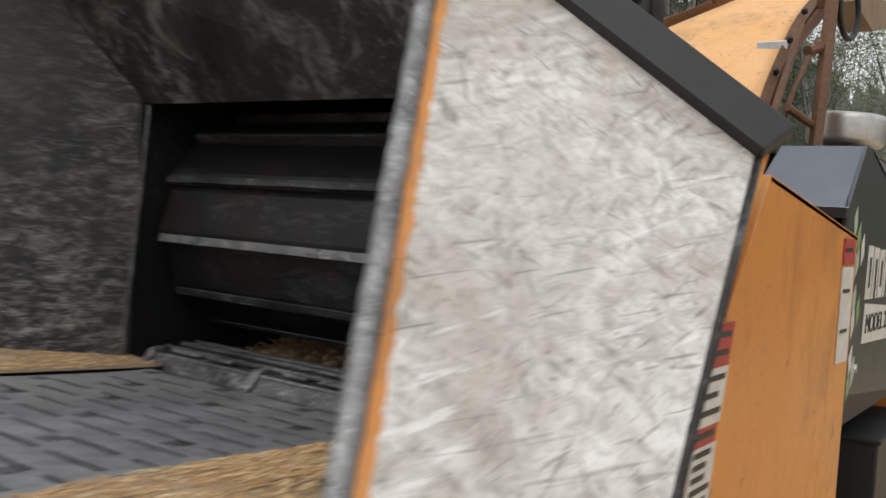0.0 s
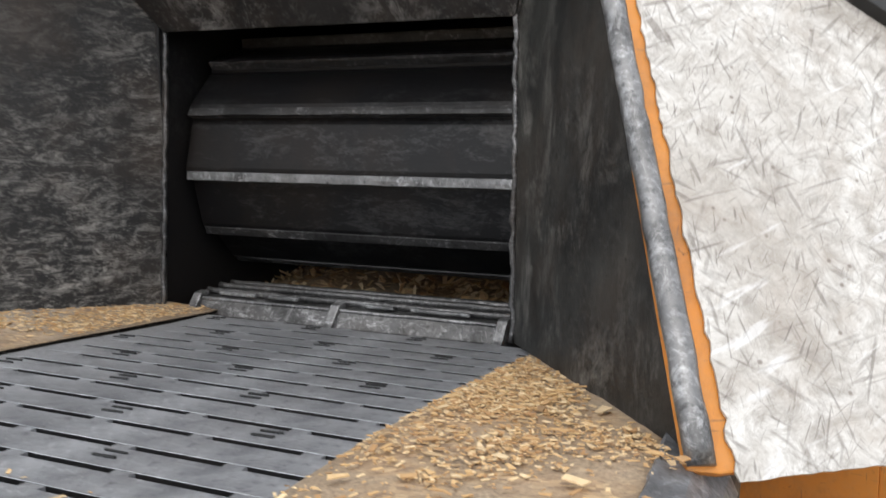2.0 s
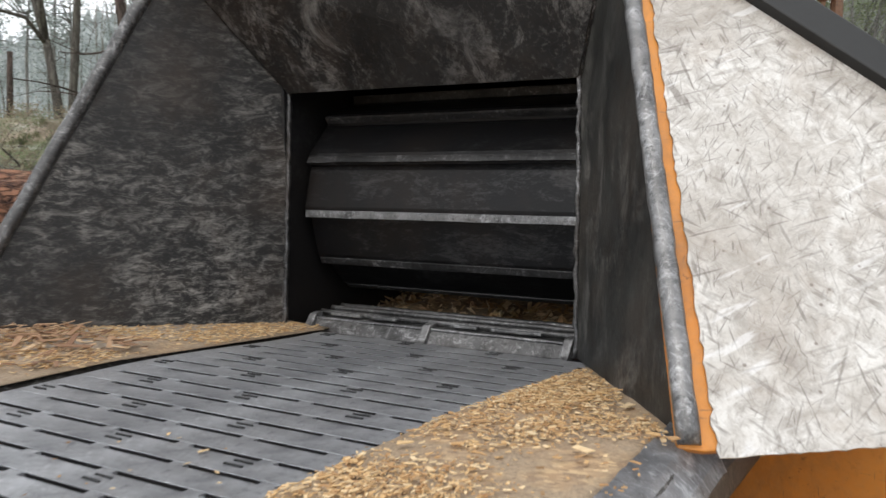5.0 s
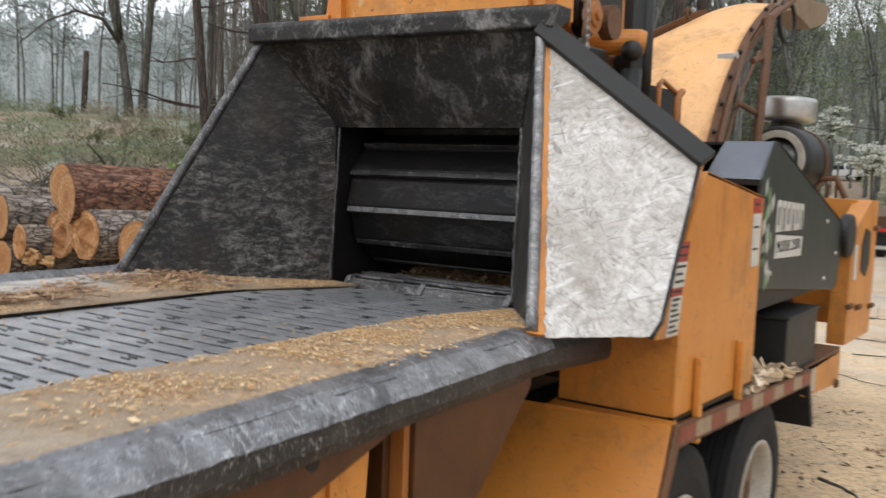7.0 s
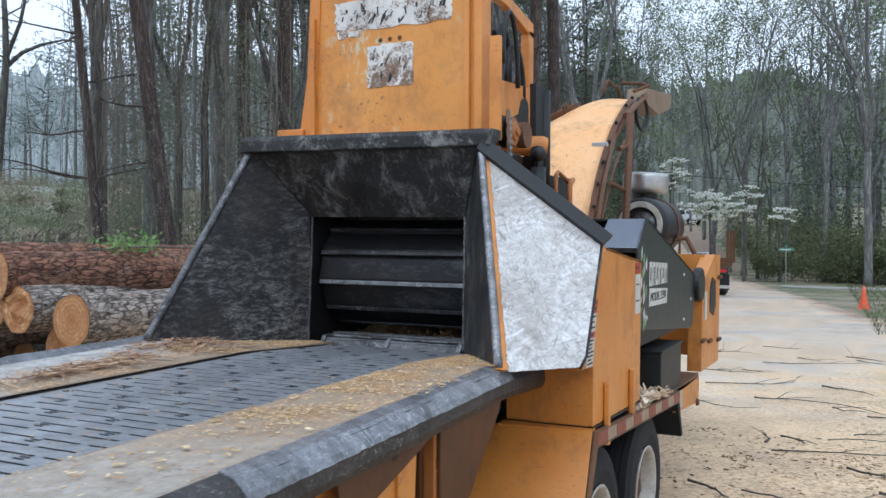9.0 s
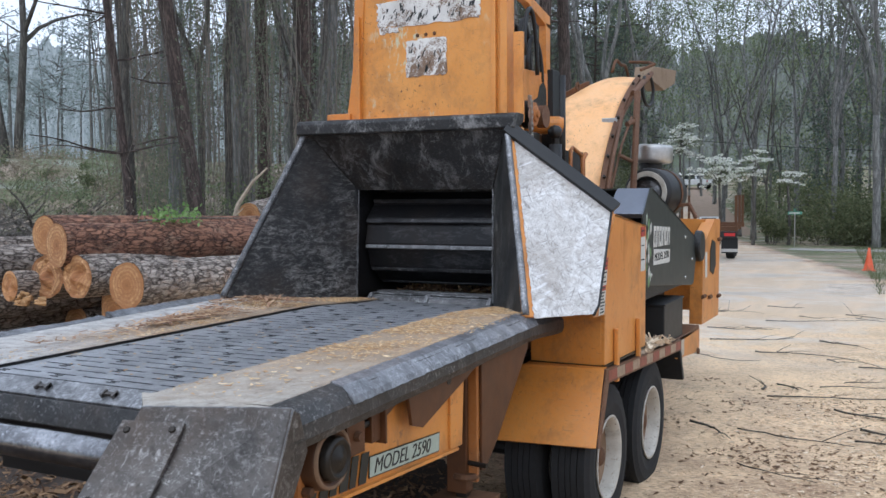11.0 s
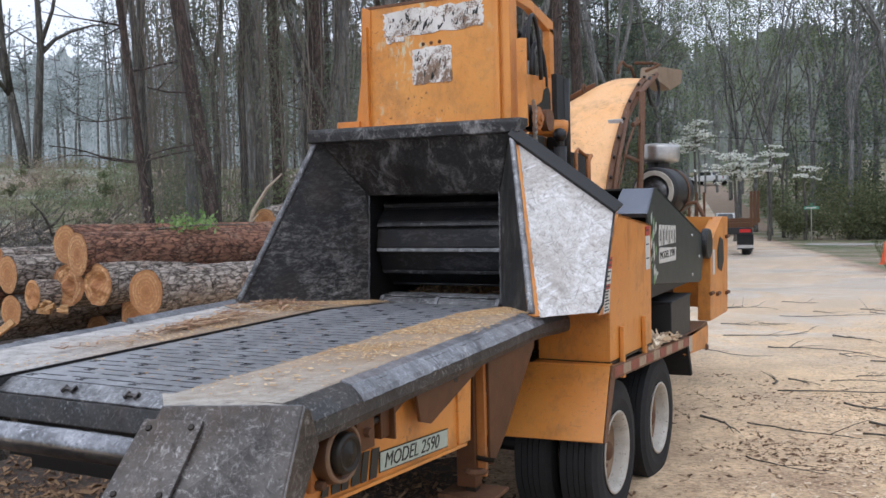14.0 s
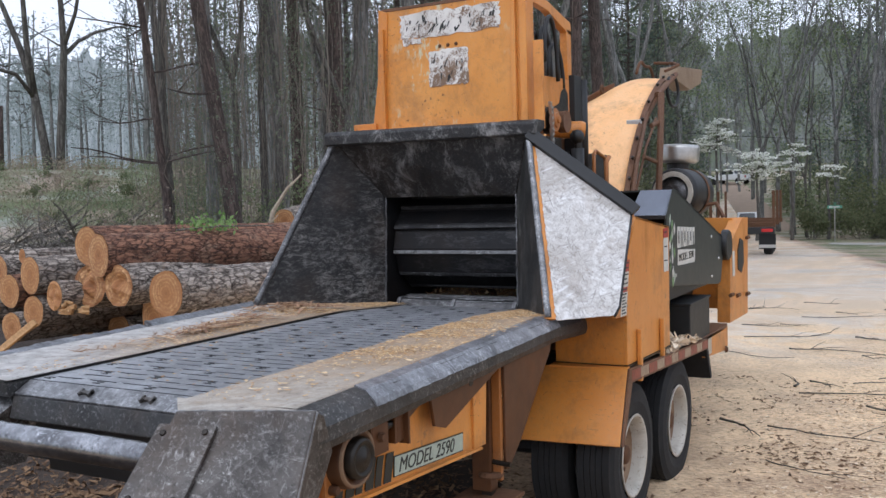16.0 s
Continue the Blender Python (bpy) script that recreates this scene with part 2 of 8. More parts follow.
def bark_mat(name, a, b, c, scale=1.0):
    """Flaky pine bark: small uneven plates, paler faces, dark seams here and there, torn reddish patches."""
    n = Nodes(name)
    v = n.mapped((1, 1, 0.42))
    warp = n.t.nodes.new("ShaderNodeTexNoise")
    warp.inputs["Scale"].default_value, warp.inputs["Detail"].default_value = 9.0, 4.0
    n.link(v, warp.inputs["Vector"])
    moved = n.t.nodes.new("ShaderNodeVectorMath")
    moved.operation = "MULTIPLY_ADD"
    n.link(warp.outputs["Color"], moved.inputs[0])
    moved.inputs[1].default_value = (0.13, 0.13, 0.13)
    n.link(v, moved.inputs[2])
    plates = n.voronoi(24 * scale, moved.outputs[0], "DISTANCE_TO_EDGE")
    crack = n.ramp(plates, (0.0, 0.12), (0.15, 1.0))
    crack = n.math("MAXIMUM", crack, n.ramp(n.noise(9 * scale, 6, 0.7), (0.45, 0.0), (0.62, 1.0)))
    tone = n.mix(n.ramp(n.noise(30 * scale, 7, 0.75, v), (0.40, 0.0), (0.58, 1.0)), a, b)
    per = n.voronoi(24 * scale, moved.outputs[0], out="Color")
    tone = n.mix(n.ramp(per, (0.35, 0.0), (0.75, 0.55)), tone, tuple(min(1.0, 1.25 * q) for q in b))
    tone = n.mix(n.ramp(n.noise(2.4 * scale, 6, 0.7), (0.52, 0.0), (0.64, 0.85)), tone, c)
    col = n.mix(crack, tuple(v * 0.6 for v in a), tone)
    h = n.math("ADD", n.math("MULTIPLY", crack, 0.7), n.math("MULTIPLY", n.noise(40 * scale, 6, 0.75), 0.6))
    return n.done(col, 0.9, 0.0, h, 1.0, 0.03 / scale)


def furrowed_bark(name, a, b, c, scale=1.0):
    """Bark of a standing tree: long shallow furrows, flakes and lichen."""
    n = Nodes(name)
    v = n.mapped((1, 1, 0.16))
    ridge = n.math("ABSOLUTE", n.math("SUBTRACT", n.noise(11 * scale, 5, 0.65, v, 0.4), 0.5))
    furrow = n.ramp(ridge, (0.0, 0.0), (0.10, 1.0))
    flake = n.noise(26 * scale, 7, 0.75, n.mapped((1, 1, 0.45)))
    tone = n.mix(n.ramp(flake, (0.34, 0.0), (0.66, 1.0)), a, b)
    tone = n.mix(n.ramp(n.noise(1.6 * scale, 5, 0.65, n.mapped((1, 1, 0.5))), (0.48, 0.0), (0.7, 0.8)), tone, c)
    col = n.mix(furrow, tuple(q * 0.55 for q in a), tone)
    h = n.math("ADD", n.math("MULTIPLY", furrow, 0.6), n.math("MULTIPLY", flake, 0.6))
    return n.done(col, 0.92, 0.0, h, 0.8, 0.03)


def end_grain():
    """Sawn log end: rings about the log's own axis, dark heart, pale sapwood, saw marks and checks."""
    n = Nodes("sawn_end_grain")
    sep = n.t.nodes.new("ShaderNodeSeparateXYZ")
    n.link(n.co, sep.inputs[0])
    r = n.math("SQRT", n.math("ADD", n.math("POWER", sep.outputs[0], 2.0), n.math("POWER", sep.outputs[1], 2.0)))
    w = n.math("ADD", r, n.math("MULTIPLY", n.math("SUBTRACT", n.noise(5, 4, 0.6), 0.5), 0.07))
    rings = n.math("SINE", n.math("MULTIPLY", w, 150.0))
    col = n.ramp(w, (0.0, (0.16, 0.06, 0.02)), (0.04, (0.40, 0.17, 0.06)), (0.10, (0.70, 0.38, 0.155)), (0.19, (0.78, 0.50, 0.24)), (0.25, (0.42, 0.19, 0.07)), (0.29, (0.12, 0.05, 0.025)))
    col = n.mix(n.math("MULTIPLY", n.math("ADD", rings, 1.0), 0.30), col, (0.20, 0.085, 0.035))
    ray = n.noise(16, 6, 0.75, None, 0.3)
    col = n.mix(n.ramp(ray, (0.40, 0.75), (0.62, 0.0)), col, (0.27, 0.12, 0.05))
    blotch = n.ramp(n.noise(4.5, 6, 0.7, None, 0.8), (0.42, 0.0), (0.68, 0.75))
    col = n.mix(blotch, col, (0.30, 0.125, 0.05))
    stain = n.ramp(n.noise(9, 7, 0.7, n.mapped((1, 4, 1), (0, 0, 0.6))), (0.50, 0.0), (0.72, 0.75))
    col = n.mix(stain, col, (0.13, 0.06, 0.03))
    check = n.ramp(n.noise(5, 3, 0.5, n.mapped((7, 1, 1), (0, 0, 1.1)), 0.8), (0.68, 0.0), (0.71, 0.8))
    col = n.mix(check, col, (0.05, 0.025, 0.015))
    tint = n.mix(n.math("MULTIPLY", n.rnd(), 0.4), col, (0.40, 0.18, 0.06))
    return n.done(tint, 0.8, 0.0, n.noise(30, 5, 0.7, n.mapped((1, 6, 1), (0, 0, 0.6))), 0.5, 0.01)


def leaf_mat(name, a, b, c=None):
    n = Nodes(name)
    col = n.ramp(n.rnd(True), (0.0, a), (0.6, b), (1.0, c or b))
    m = n.done(col, 0.7, 0.0)
    through_leaf = n.t.nodes.new("ShaderNodeBsdfTranslucent")
    n.link(col, through_leaf.inputs["Color"])
    both = n.t.nodes.new("ShaderNodeMixShader")
    both.inputs[0].default_value = 0.42
    n.link(n.bsdf.outputs[0], both.inputs[1])
    n.link(through_leaf.outputs[0], both.inputs[2])
    n.link(both.outputs[0], n.t.nodes["Material Output"].inputs["Surface"])
    return m


def plain(name, color, rough=0.6, metal=0.0, var=0.25, scale=12.0, bump=0.1):
    """A simple surface that still has grain at two scales."""
    n = Nodes(name)
    dark = tuple(c * (1 - var) for c in color)
    col = n.mix(n.ramp(n.noise(scale, 6, 0.65), (0.3, 0.0), (0.7, 1.0)), dark, color)
    col = n.mix(n.ramp(n.noise(scale * 0.15, 4, 0.6), (0.45, 0.0), (0.75, 0.5)), col, tuple(c * 0.7 for c in color))
    r = n.math("ADD", rough - 0.06, n.math("MULTIPLY", n.noise(scale * 1.7, 4, 0.6), 0.12))
    return n.done(col, r, metal, n.noise(scale * 3, 5, 0.6), bump, 0.005)


def ground_mat():
    """Sawdust and bark chips over wet gravel and tarmac; grass and leaf litter off the road."""
    n = Nodes("ground_sawdust_and_gravel")
    sep = n.t.nodes.new("ShaderNodeSeparateXYZ")
    n.link(n.co, sep.inputs[0])
    x, y = sep.outputs[0], sep.outputs[1]
    fine = n.voronoi(38, n.mapped((1, 1.4, 1), (0, 0, 0.4)), out="Color")
    saw = n.ramp(fine, (0.1, (0.38, 0.27, 0.18)), (0.45, (0.80, 0.57, 0.335)), (0.8, (0.92, 0.71, 0.455)))
    saw = n.mix(n.ramp(n.noise(1.3, 6, 0.65), (0.35, 0.0), (0.68, 0.55)), saw, (0.34, 0.25, 0.18))
    saw = n.mix(n.ramp(n.noise(0.6, 7, 0.68, n.mapped((1.1, 0.8, 1)), 0.5), (0.42, 0.0), (0.62, 0.5)), saw, (0.90, 0.655, 0.40))
    near = n.ramp(n.math("MULTIPLY", n.math("ADD", y, n.math("MULTIPLY", n.math("SUBTRACT", n.noise(0.9, 6, 0.7), 0.5), 9.0)), 0.1), (0.05, 0.85), (0.33, 0.0))
    crumbs = n.ramp(n.voronoi(46, n.mapped((1, 1.6, 1), (0, 0, 0.9)), out="Color"), (0.2, (0.15, 0.085, 0.05)), (0.5, (0.30, 0.19, 0.115)), (0.8, (0.52, 0.36, 0.22)))
    saw = n.mix(n.math("MULTIPLY", near, n.ramp(n.noise(2.6, 8, 0.75), (0.36, 0.15), (0.60, 1.0))), saw, crumbs)
    tar = n.mix(n.ramp(n.noise(60, 5, 0.7), (0.3, 0.0), (0.7, 1.0)), (0.46, 0.355, 0.25), (0.72, 0.57, 0.41))
    tar = n.mix(n.ramp(n.noise(0.8, 5, 0.6, n.mapped((2.2, 0.35, 1))), (0.45, 0.0), (0.7, 0.8)), tar, (0.78, 0.59, 0.41))
    wob = n.math("MULTIPLY", n.math("SUBTRACT", n.noise(0.35, 5, 0.65), 0.5), 16.0)
    far = n.ramp(n.math("MULTIPLY", n.math("ADD", y, wob), 1 / 40.0), (0.22, 0.0), (0.34, 1.0))
    road = n.mix(far, saw, tar)
    wet = n.ramp(n.noise(0.42, 8, 0.72, n.mapped((0.8, 1.0, 1)), 0.6), (0.46, 0.0), (0.60, 1.0))
    wet = n.math("MULTIPLY", wet, n.ramp(n.math("MULTIPLY", y, 1 / 40.0), (0.14, 0.0), (0.22, 1.0)))
    road = n.mix(n.math("MULTIPLY", wet, 0.6), road, (0.64, 0.585, 0.52))
    litter = n.ramp(n.voronoi(16, None, out="Color"), (0.1, (0.19, 0.145, 0.105)), (0.5, (0.32, 0.25, 0.18)), (0.9, (0.42, 0.34, 0.25)))
    grass = n.mix(n.ramp(n.noise(9, 6, 0.7), (0.35, 0.0), (0.65, 1.0)), (0.095, 0.115, 0.05), (0.17, 0.195, 0.09))
    verge = n.mix(n.ramp(n.noise(0.4, 5, 0.6), (0.4, 0.0), (0.58, 1.0)), litter, grass)
    # the verges: left of the yard and right of the lane
    left = n.math("ADD", x, n.math("ADD", n.math("MULTIPLY", y, 0.10), n.math("MULTIPLY", wob, 0.12)))
    lm = n.ramp(n.math("MULTIPLY", left, -1 / 20.0), (0.41, 0.0), (0.47, 1.0))
    right = n.math("ADD", n.math("ADD", x, n.math("MULTIPLY", y, 0.25)), n.math("MULTIPLY", wob, 0.05))
    beyond = n.ramp(n.math("MULTIPLY", y, 1 / 40.0), (0.36, 0.0), (0.42, 1.0))
    rm = n.math("MULTIPLY", n.ramp(n.math("MULTIPLY", right, 1 / 20.0), (0.335, 0.0), (0.35, 1.0)), beyond)
    soil = n.math("MULTIPLY", n.ramp(n.math("MULTIPLY", right, 1 / 20.0), (0.30, 0.0), (0.325, 0.8)), beyond)
    road = n.mix(n.math("MULTIPLY", soil, n.ramp(n.noise(0.6, 5, 0.6), (0.4, 0.0), (0.55, 1.0))), road, (0.33, 0.20, 0.135))
    col = n.mix(lm, road, verge)
    col = n.mix(rm, col, verge)
    rough = n.math("SUBTRACT", 0.9, n.math("MULTIPLY", wet, 0.62))
    h = n.math("ADD", fine, n.noise(18, 6, 0.7))
    h = n.math("MULTIPLY", h, n.math("SUBTRACT", 1.0, n.math("MULTIPLY", wet, 0.8)))
    return n.done(col, rough, 0.0, h, 0.6, 0.02)


ORANGE = paint("orange_machine_paint", (0.58, 0.205, 0.026), (0.66, 0.275, 0.055))
ORANGE_SCRAPED = paint("scraped_orange_paint", (0.62, 0.24, 0.03), (0.68, 0.30, 0.06), 0.52, 0.42, 0.8)
ORANGE_FADED = paint("faded_orange_paint", (0.80, 0.40, 0.14), (0.85, 0.50, 0.24), 0.5, 0.5)
# rust freckles on orange whose base is darkened to carry underside shade
RUSTY = paint("rusty_shade_dark_orange", (0.145, 0.056, 0.019), (0.09, 0.04, 0.02), 0.4, 0.6)
# machine orange darkened for parts that stand in shade
SHADED = paint("shaded_orange_paint", (0.33, 0.110, 0.018), (0.38, 0.14, 0.03), 0.45, 0.5)
# rust on the bearing; on knees and post, orange with shade in the colour
KNEE = plain("rust_and_shade_brown", (0.105, 0.037, 0.009), 0.55, 0.0, 0.45, 7, 0.2)
DUSTY = paint("dusty_tan_paint", (0.25, 0.18, 0.115), (0.21, 0.145, 0.09), 0.5, 0.7)
BLACK_STEEL = scratched_steel("scuffed_black_steel", (0.005, 0.005, 0.0055), (0.017, 0.0165, 0.0165), (0.40, 0.385, 0.365), SLIDING, 0.508, 0.40, 0.0, 0.45, 1.5, 0.3, 0.3, 0.46)
BLACK_QUIET = scratched_steel("lightly_scuffed_black_steel", (0.010, 0.010, 0.010), (0.040, 0.040, 0.038), (0.30, 0.29, 0.27), ((5, (1.5, 1.5, 1.0), (0.15, 0.05, 0.4)),), 0.51, 0.46, 0.0, 0.35, 1.1, 0.3, 0.4, 0.34)
BLACK_LID = scratched_steel("scuffed_black_lid_steel", (0.006, 0.006, 0.0065), (0.023, 0.0225, 0.0225), (0.40, 0.39, 0.38), ((5, (1.0, 0.8, 0.8), (0.1, 0.05, 0.4)), (8, (1.4, 0.9, 0.9), (0.3, 0.1, 0.1))), 0.53, 0.44, 0.0, 0.36, 1.3, 0.3, 0.4)
BLACK_DEEP = worn_steel("black_steel_in_housing", (0.008, 0.008, 0.009), (0.07, 0.07, 0.07), 0.66, 0.84, (1, 1, 1), 0.5, 0.1, 0.08)
EDGE_STEEL = scratched_steel("rubbed_bare_steel", (0.06, 0.06, 0.062), (0.30, 0.30, 0.305), (0.72, 0.73, 0.75), ANY_WAY, 0.54, 0.30, 0.55, 0.5, 5.0, 0.2, 0.7)
BEAK_STEEL = scratched_steel("battered_brown_steel", (0.030, 0.027, 0.025), (0.105, 0.096, 0.089), (0.70, 0.695, 0.685), ANY_WAY, 0.565, 0.32, 0.35, 0.5, 1.7, 0.6, 0.45)
SKIRT_STEEL = scratched_steel("battered_dark_steel", (0.042, 0.042, 0.043), (0.15, 0.149, 0.151), (0.70, 0.70, 0.72), ANY_WAY, 0.55, 0.33, 0.65, 0.5, 2.6, 0.3, 0.6)
ROLLER_STEEL = scratched_steel("polished_roller_steel", (0.09, 0.09, 0.095), (0.42, 0.42, 0.435), (0.75, 0.75, 0.77), ANY_WAY, 0.56, 0.14, 0.95, 0.5, 4.0, 0.12, 0.5)
BELT_STEEL = scratched_steel("polished_belt_steel", (0.15, 0.154, 0.165), (0.48, 0.49, 0.515), (0.82, 0.83, 0.86), ((14, (3, 1, 1), (0, 0, 0.3)), (16, (1, 2.5, 1), (0, 0, 0.2))), 0.585, 0.24, 0.35, 0.5, 3.0, 0.15, 0.4)
# rubbed steel with the sky's sheen put into a pale blue-grey base
LIP_STEEL = scratched_steel("rubbed_sky_sheen_steel", (0.10, 0.103, 0.11), (0.32, 0.328, 0.35), (0.72, 0.74, 0.78), ANY_WAY, 0.55, 0.32, 0.45, 0.5, 2.6, 0.25, 0.6)
ROLL_STEEL = scratched_steel("rolled_black_steel", (0.016, 0.016, 0.016), (0.055, 0.054, 0.053), (0.52, 0.51, 0.50), ANY_WAY, 0.61, 0.4, 0.25, 0.5, 2.6, 0.35, 0.7)
WHEEL_STEEL = worn_steel("feed_wheel_steel", (0.009, 0.009, 0.010), (0.075, 0.075, 0.077), 0.64, 0.82, (0.6, 1.5, 1.5), 0.42, 0.3, 0.12, 26, 0.3)
CLEAT_STEEL = scratched_steel("worn_cleat_steel", (0.022, 0.022, 0.023), (0.062, 0.062, 0.064), (0.55, 0.55, 0.56), ((7, (1.2, 2.0, 2.0), (0.1, 0.2, 0.1)),), 0.56, 0.36, 0.45, 0.5, 6.0, 0.1, 0.4)
PANEL = panel_white()
RUBBER = plain("tyre_rubber", (0.013, 0.013, 0.0135), 0.85, 0.0, 0.4, 20)
RIM_WHITE = paint("white_rim_paint", (0.43, 0.40, 0.335), (0.56, 0.53, 0.47), 0.42, 0.5)
RIM_RUSTY = paint("rusty_rim_dish", (0.30, 0.20, 0.12), (0.13, 0.06, 0.03), 0.28, 0.7)
BLACK_PAINT = plain("black_paint", (0.011, 0.0115, 0.012), 0.5, 0.0, 0.3, 9)
DARK_GREEN = plain("dark_hood_paint", (0.028, 0.034, 0.032), 0.42, 0.0, 0.3, 6)
# glossy dark hood whose base takes on the blue-grey of reflected sky
HOOD_TOP = plain("sky_sheen_hood", (0.20, 0.215, 0.25), 0.16, 0.7, 0.2, 6)
CHROME = plain("brushed_metal", (0.55, 0.54, 0.52), 0.35, 0.85, 0.25, 30)
RUST = plain("rusty_iron", (0.16, 0.075, 0.035), 0.8, 0.2, 0.5, 22, 0.4)
GREASE = plain("greasy_iron", (0.03, 0.025, 0.02), 0.4, 0.5, 0.4, 18, 0.3)
DECAL_WHITE = plain("worn_white_decal", (0.66, 0.65, 0.60), 0.55, 0.0, 0.25, 40)
DECAL_PEEL = worn_steel("peeling_white_decal", (0.19, 0.12, 0.075), (0.70, 0.68, 0.64), 0.565, 0.61, (1, 1, 1), 0.6, 0.0, 0.25, 34)
DECAL_RED = plain("red_decal", (0.42, 0.045, 0.04), 0.5, 0.0, 0.3, 40)
TAPE_RED = plain("dirty_red_tape", (0.30, 0.07, 0.04), 0.5, 0.0, 0.5, 30)
TAPE_WHITE = plain("dirty_white_tape", (0.42, 0.30, 0.20), 0.5, 0.0, 0.5, 30)
DECAL_INK = plain("black_ink", (0.015, 0.018, 0.016), 0.5, 0.0, 0.2, 40)
DECAL_PALE = plain("pale_green_decal", (0.42, 0.48, 0.40), 0.5, 0.0, 0.25, 30)
DECAL_LEAF = plain("green_decal", (0.22, 0.36, 0.16), 0.5, 0.0, 0.4, 25)
CHIPS = chips_mat("wood_chips", (0.42, 0.23, 0.105), (0.66, 0.43, 0.205), (0.86, 0.68, 0.43))
CHIPS_PALE = chips_mat("pale_yard_chips", (0.50, 0.35, 0.21), (0.80, 0.62, 0.42), (0.94, 0.81, 0.62))
CHIPS_DARK = chips_mat("stringy_bark_mulch", (0.083, 0.043, 0.022), (0.165, 0.092, 0.044), (0.30, 0.182, 0.09))
CHIPS_RED = chips_mat("reddish_bark_shreds", (0.17, 0.085, 0.05), (0.38, 0.22, 0.125), (0.70, 0.50, 0.31))
CHIP_BED = chip_layer("packed_chip_dust")
NEAR_DUST = chip_layer("chip_dust_on_near_table", (0.02, 0.42, 0.0, 0.001))
# far table's bare steel is lightened to stand for its sky reflection
FAR_DUST = chip_layer("chip_dust_on_far_table", (0.05, 0.5, 0.26, 0.60), ((0.30, 0.285, 0.265), (0.53, 0.51, 0.485)))
# brown mulch darkened to carry the shade under machine and logs
MULCH = plain("shade_dark_mulch", (0.05, 0.031, 0.019), 0.9, 0.0, 0.65, 26, 0.7)
BARK_LOG = bark_mat("pine_log_bark", (0.060, 0.042, 0.032), (0.50, 0.43, 0.37), (0.50, 0.34, 0.24), 0.75)
BARK_RED = bark_mat("red_stripped_bark", (0.060, 0.026, 0.018), (0.34, 0.165, 0.10), (0.48, 0.31, 0.21), 0.75)
BARK_TREE = furrowed_bark("tree_bark", (0.11, 0.10, 0.088), (0.19, 0.175, 0.155), (0.14, 0.145, 0.11))
BARK_PINE = furrowed_bark("pine_tree_bark", (0.075, 0.055, 0.047), (0.16, 0.115, 0.098), (0.125, 0.115, 0.098), 1.3)
# far bark paled: the haze of distance is in the colour
BARK_FAR = furrowed_bark("haze_pale_bark", (0.19, 0.19, 0.18), (0.31, 0.305, 0.29), (0.23, 0.235, 0.20), 0.6)
BARK_GREY = furrowed_bark("grey_twig_bark", (0.18, 0.16, 0.14), (0.33, 0.30, 0.265), (0.21, 0.185, 0.15), 1.6)
VINE = plain("dead_vine_stems", (0.24, 0.205, 0.168), 0.9, 0.0, 0.4, 8)
END_GRAIN = end_grain()
PEELED = plain("peeled_pale_wood", (0.46, 0.38, 0.28), 0.8, 0.0, 0.4, 14, 0.3)
TORN_WOOD = plain("torn_raw_wood", (0.56, 0.33, 0.15), 0.85, 0.0, 0.5, 25, 0.5)
LEAF_SPRING = leaf_mat("spring_leaves", (0.12, 0.155, 0.075), (0.18, 0.22, 0.11), (0.24, 0.27, 0.15))
LEAF_PINE = leaf_mat("pine_needles", (0.075, 0.105, 0.082), (0.11, 0.145, 0.115), (0.14, 0.175, 0.14))
# far needles lightened towards blue-grey to stand for haze
LEAF_FAR = leaf_mat("haze_pale_needles", (0.25, 0.295, 0.285), (0.32, 0.37, 0.36), (0.37, 0.42, 0.405))
LEAF_IVY = leaf_mat("ivy_and_scrub_leaves", (0.085, 0.105, 0.048), (0.15, 0.17, 0.08), (0.21, 0.22, 0.12))
LEAF_WOOD = leaf_mat("wood_leaf_mass", (0.11, 0.13, 0.09), (0.15, 0.175, 0.115), (0.20, 0.225, 0.14))
TWIG_MASS = leaf_mat("wood_twig_mass", (0.11, 0.11, 0.105), (0.15, 0.15, 0.14), (0.20, 0.195, 0.18))
LEAF_DRY = leaf_mat("dry_scrub_leaves", (0.23, 0.185, 0.14), (0.34, 0.28, 0.21), (0.27, 0.26, 0.17))
LEAF_OLIVE = leaf_mat("olive_scrub_leaves", (0.14, 0.17, 0.095), (0.21, 0.245, 0.14), (0.28, 0.31, 0.19))
LEAF_FRESH = leaf_mat("fresh_cut_leaves", (0.13, 0.25, 0.06), (0.24, 0.38, 0.12), (0.33, 0.45, 0.20))
BLOSSOM = leaf_mat("white_blossom", (0.80, 0.81, 0.76), (0.90, 0.90, 0.87), (0.78, 0.82, 0.68))
REDBUD = leaf_mat("reddish_buds", (0.22, 0.09, 0.075), (0.30, 0.14, 0.11), (0.2, 0.13, 0.08))
GROUND = ground_mat()
PANE = plain("dark_window_glass", (0.03, 0.035, 0.04), 0.08, 0.0, 0.1, 5, 0.0)
CAR_WHITE = plain("white_car_paint", (0.72, 0.73, 0.74), 0.25, 0.0, 0.08, 3, 0.0)
LAMP_RED = plain("red_tail_lamp", (0.50, 0.02, 0.02), 0.2, 0.0, 0.1, 10, 0.0)
SIGN_GREEN = plain("green_sign_sheet", (0.10, 0.30, 0.20), 0.4, 0.0, 0.15, 10, 0.0)
CONE = plain("orange_plastic", (0.75, 0.12, 0.04), 0.5, 0.0, 0.2, 10)


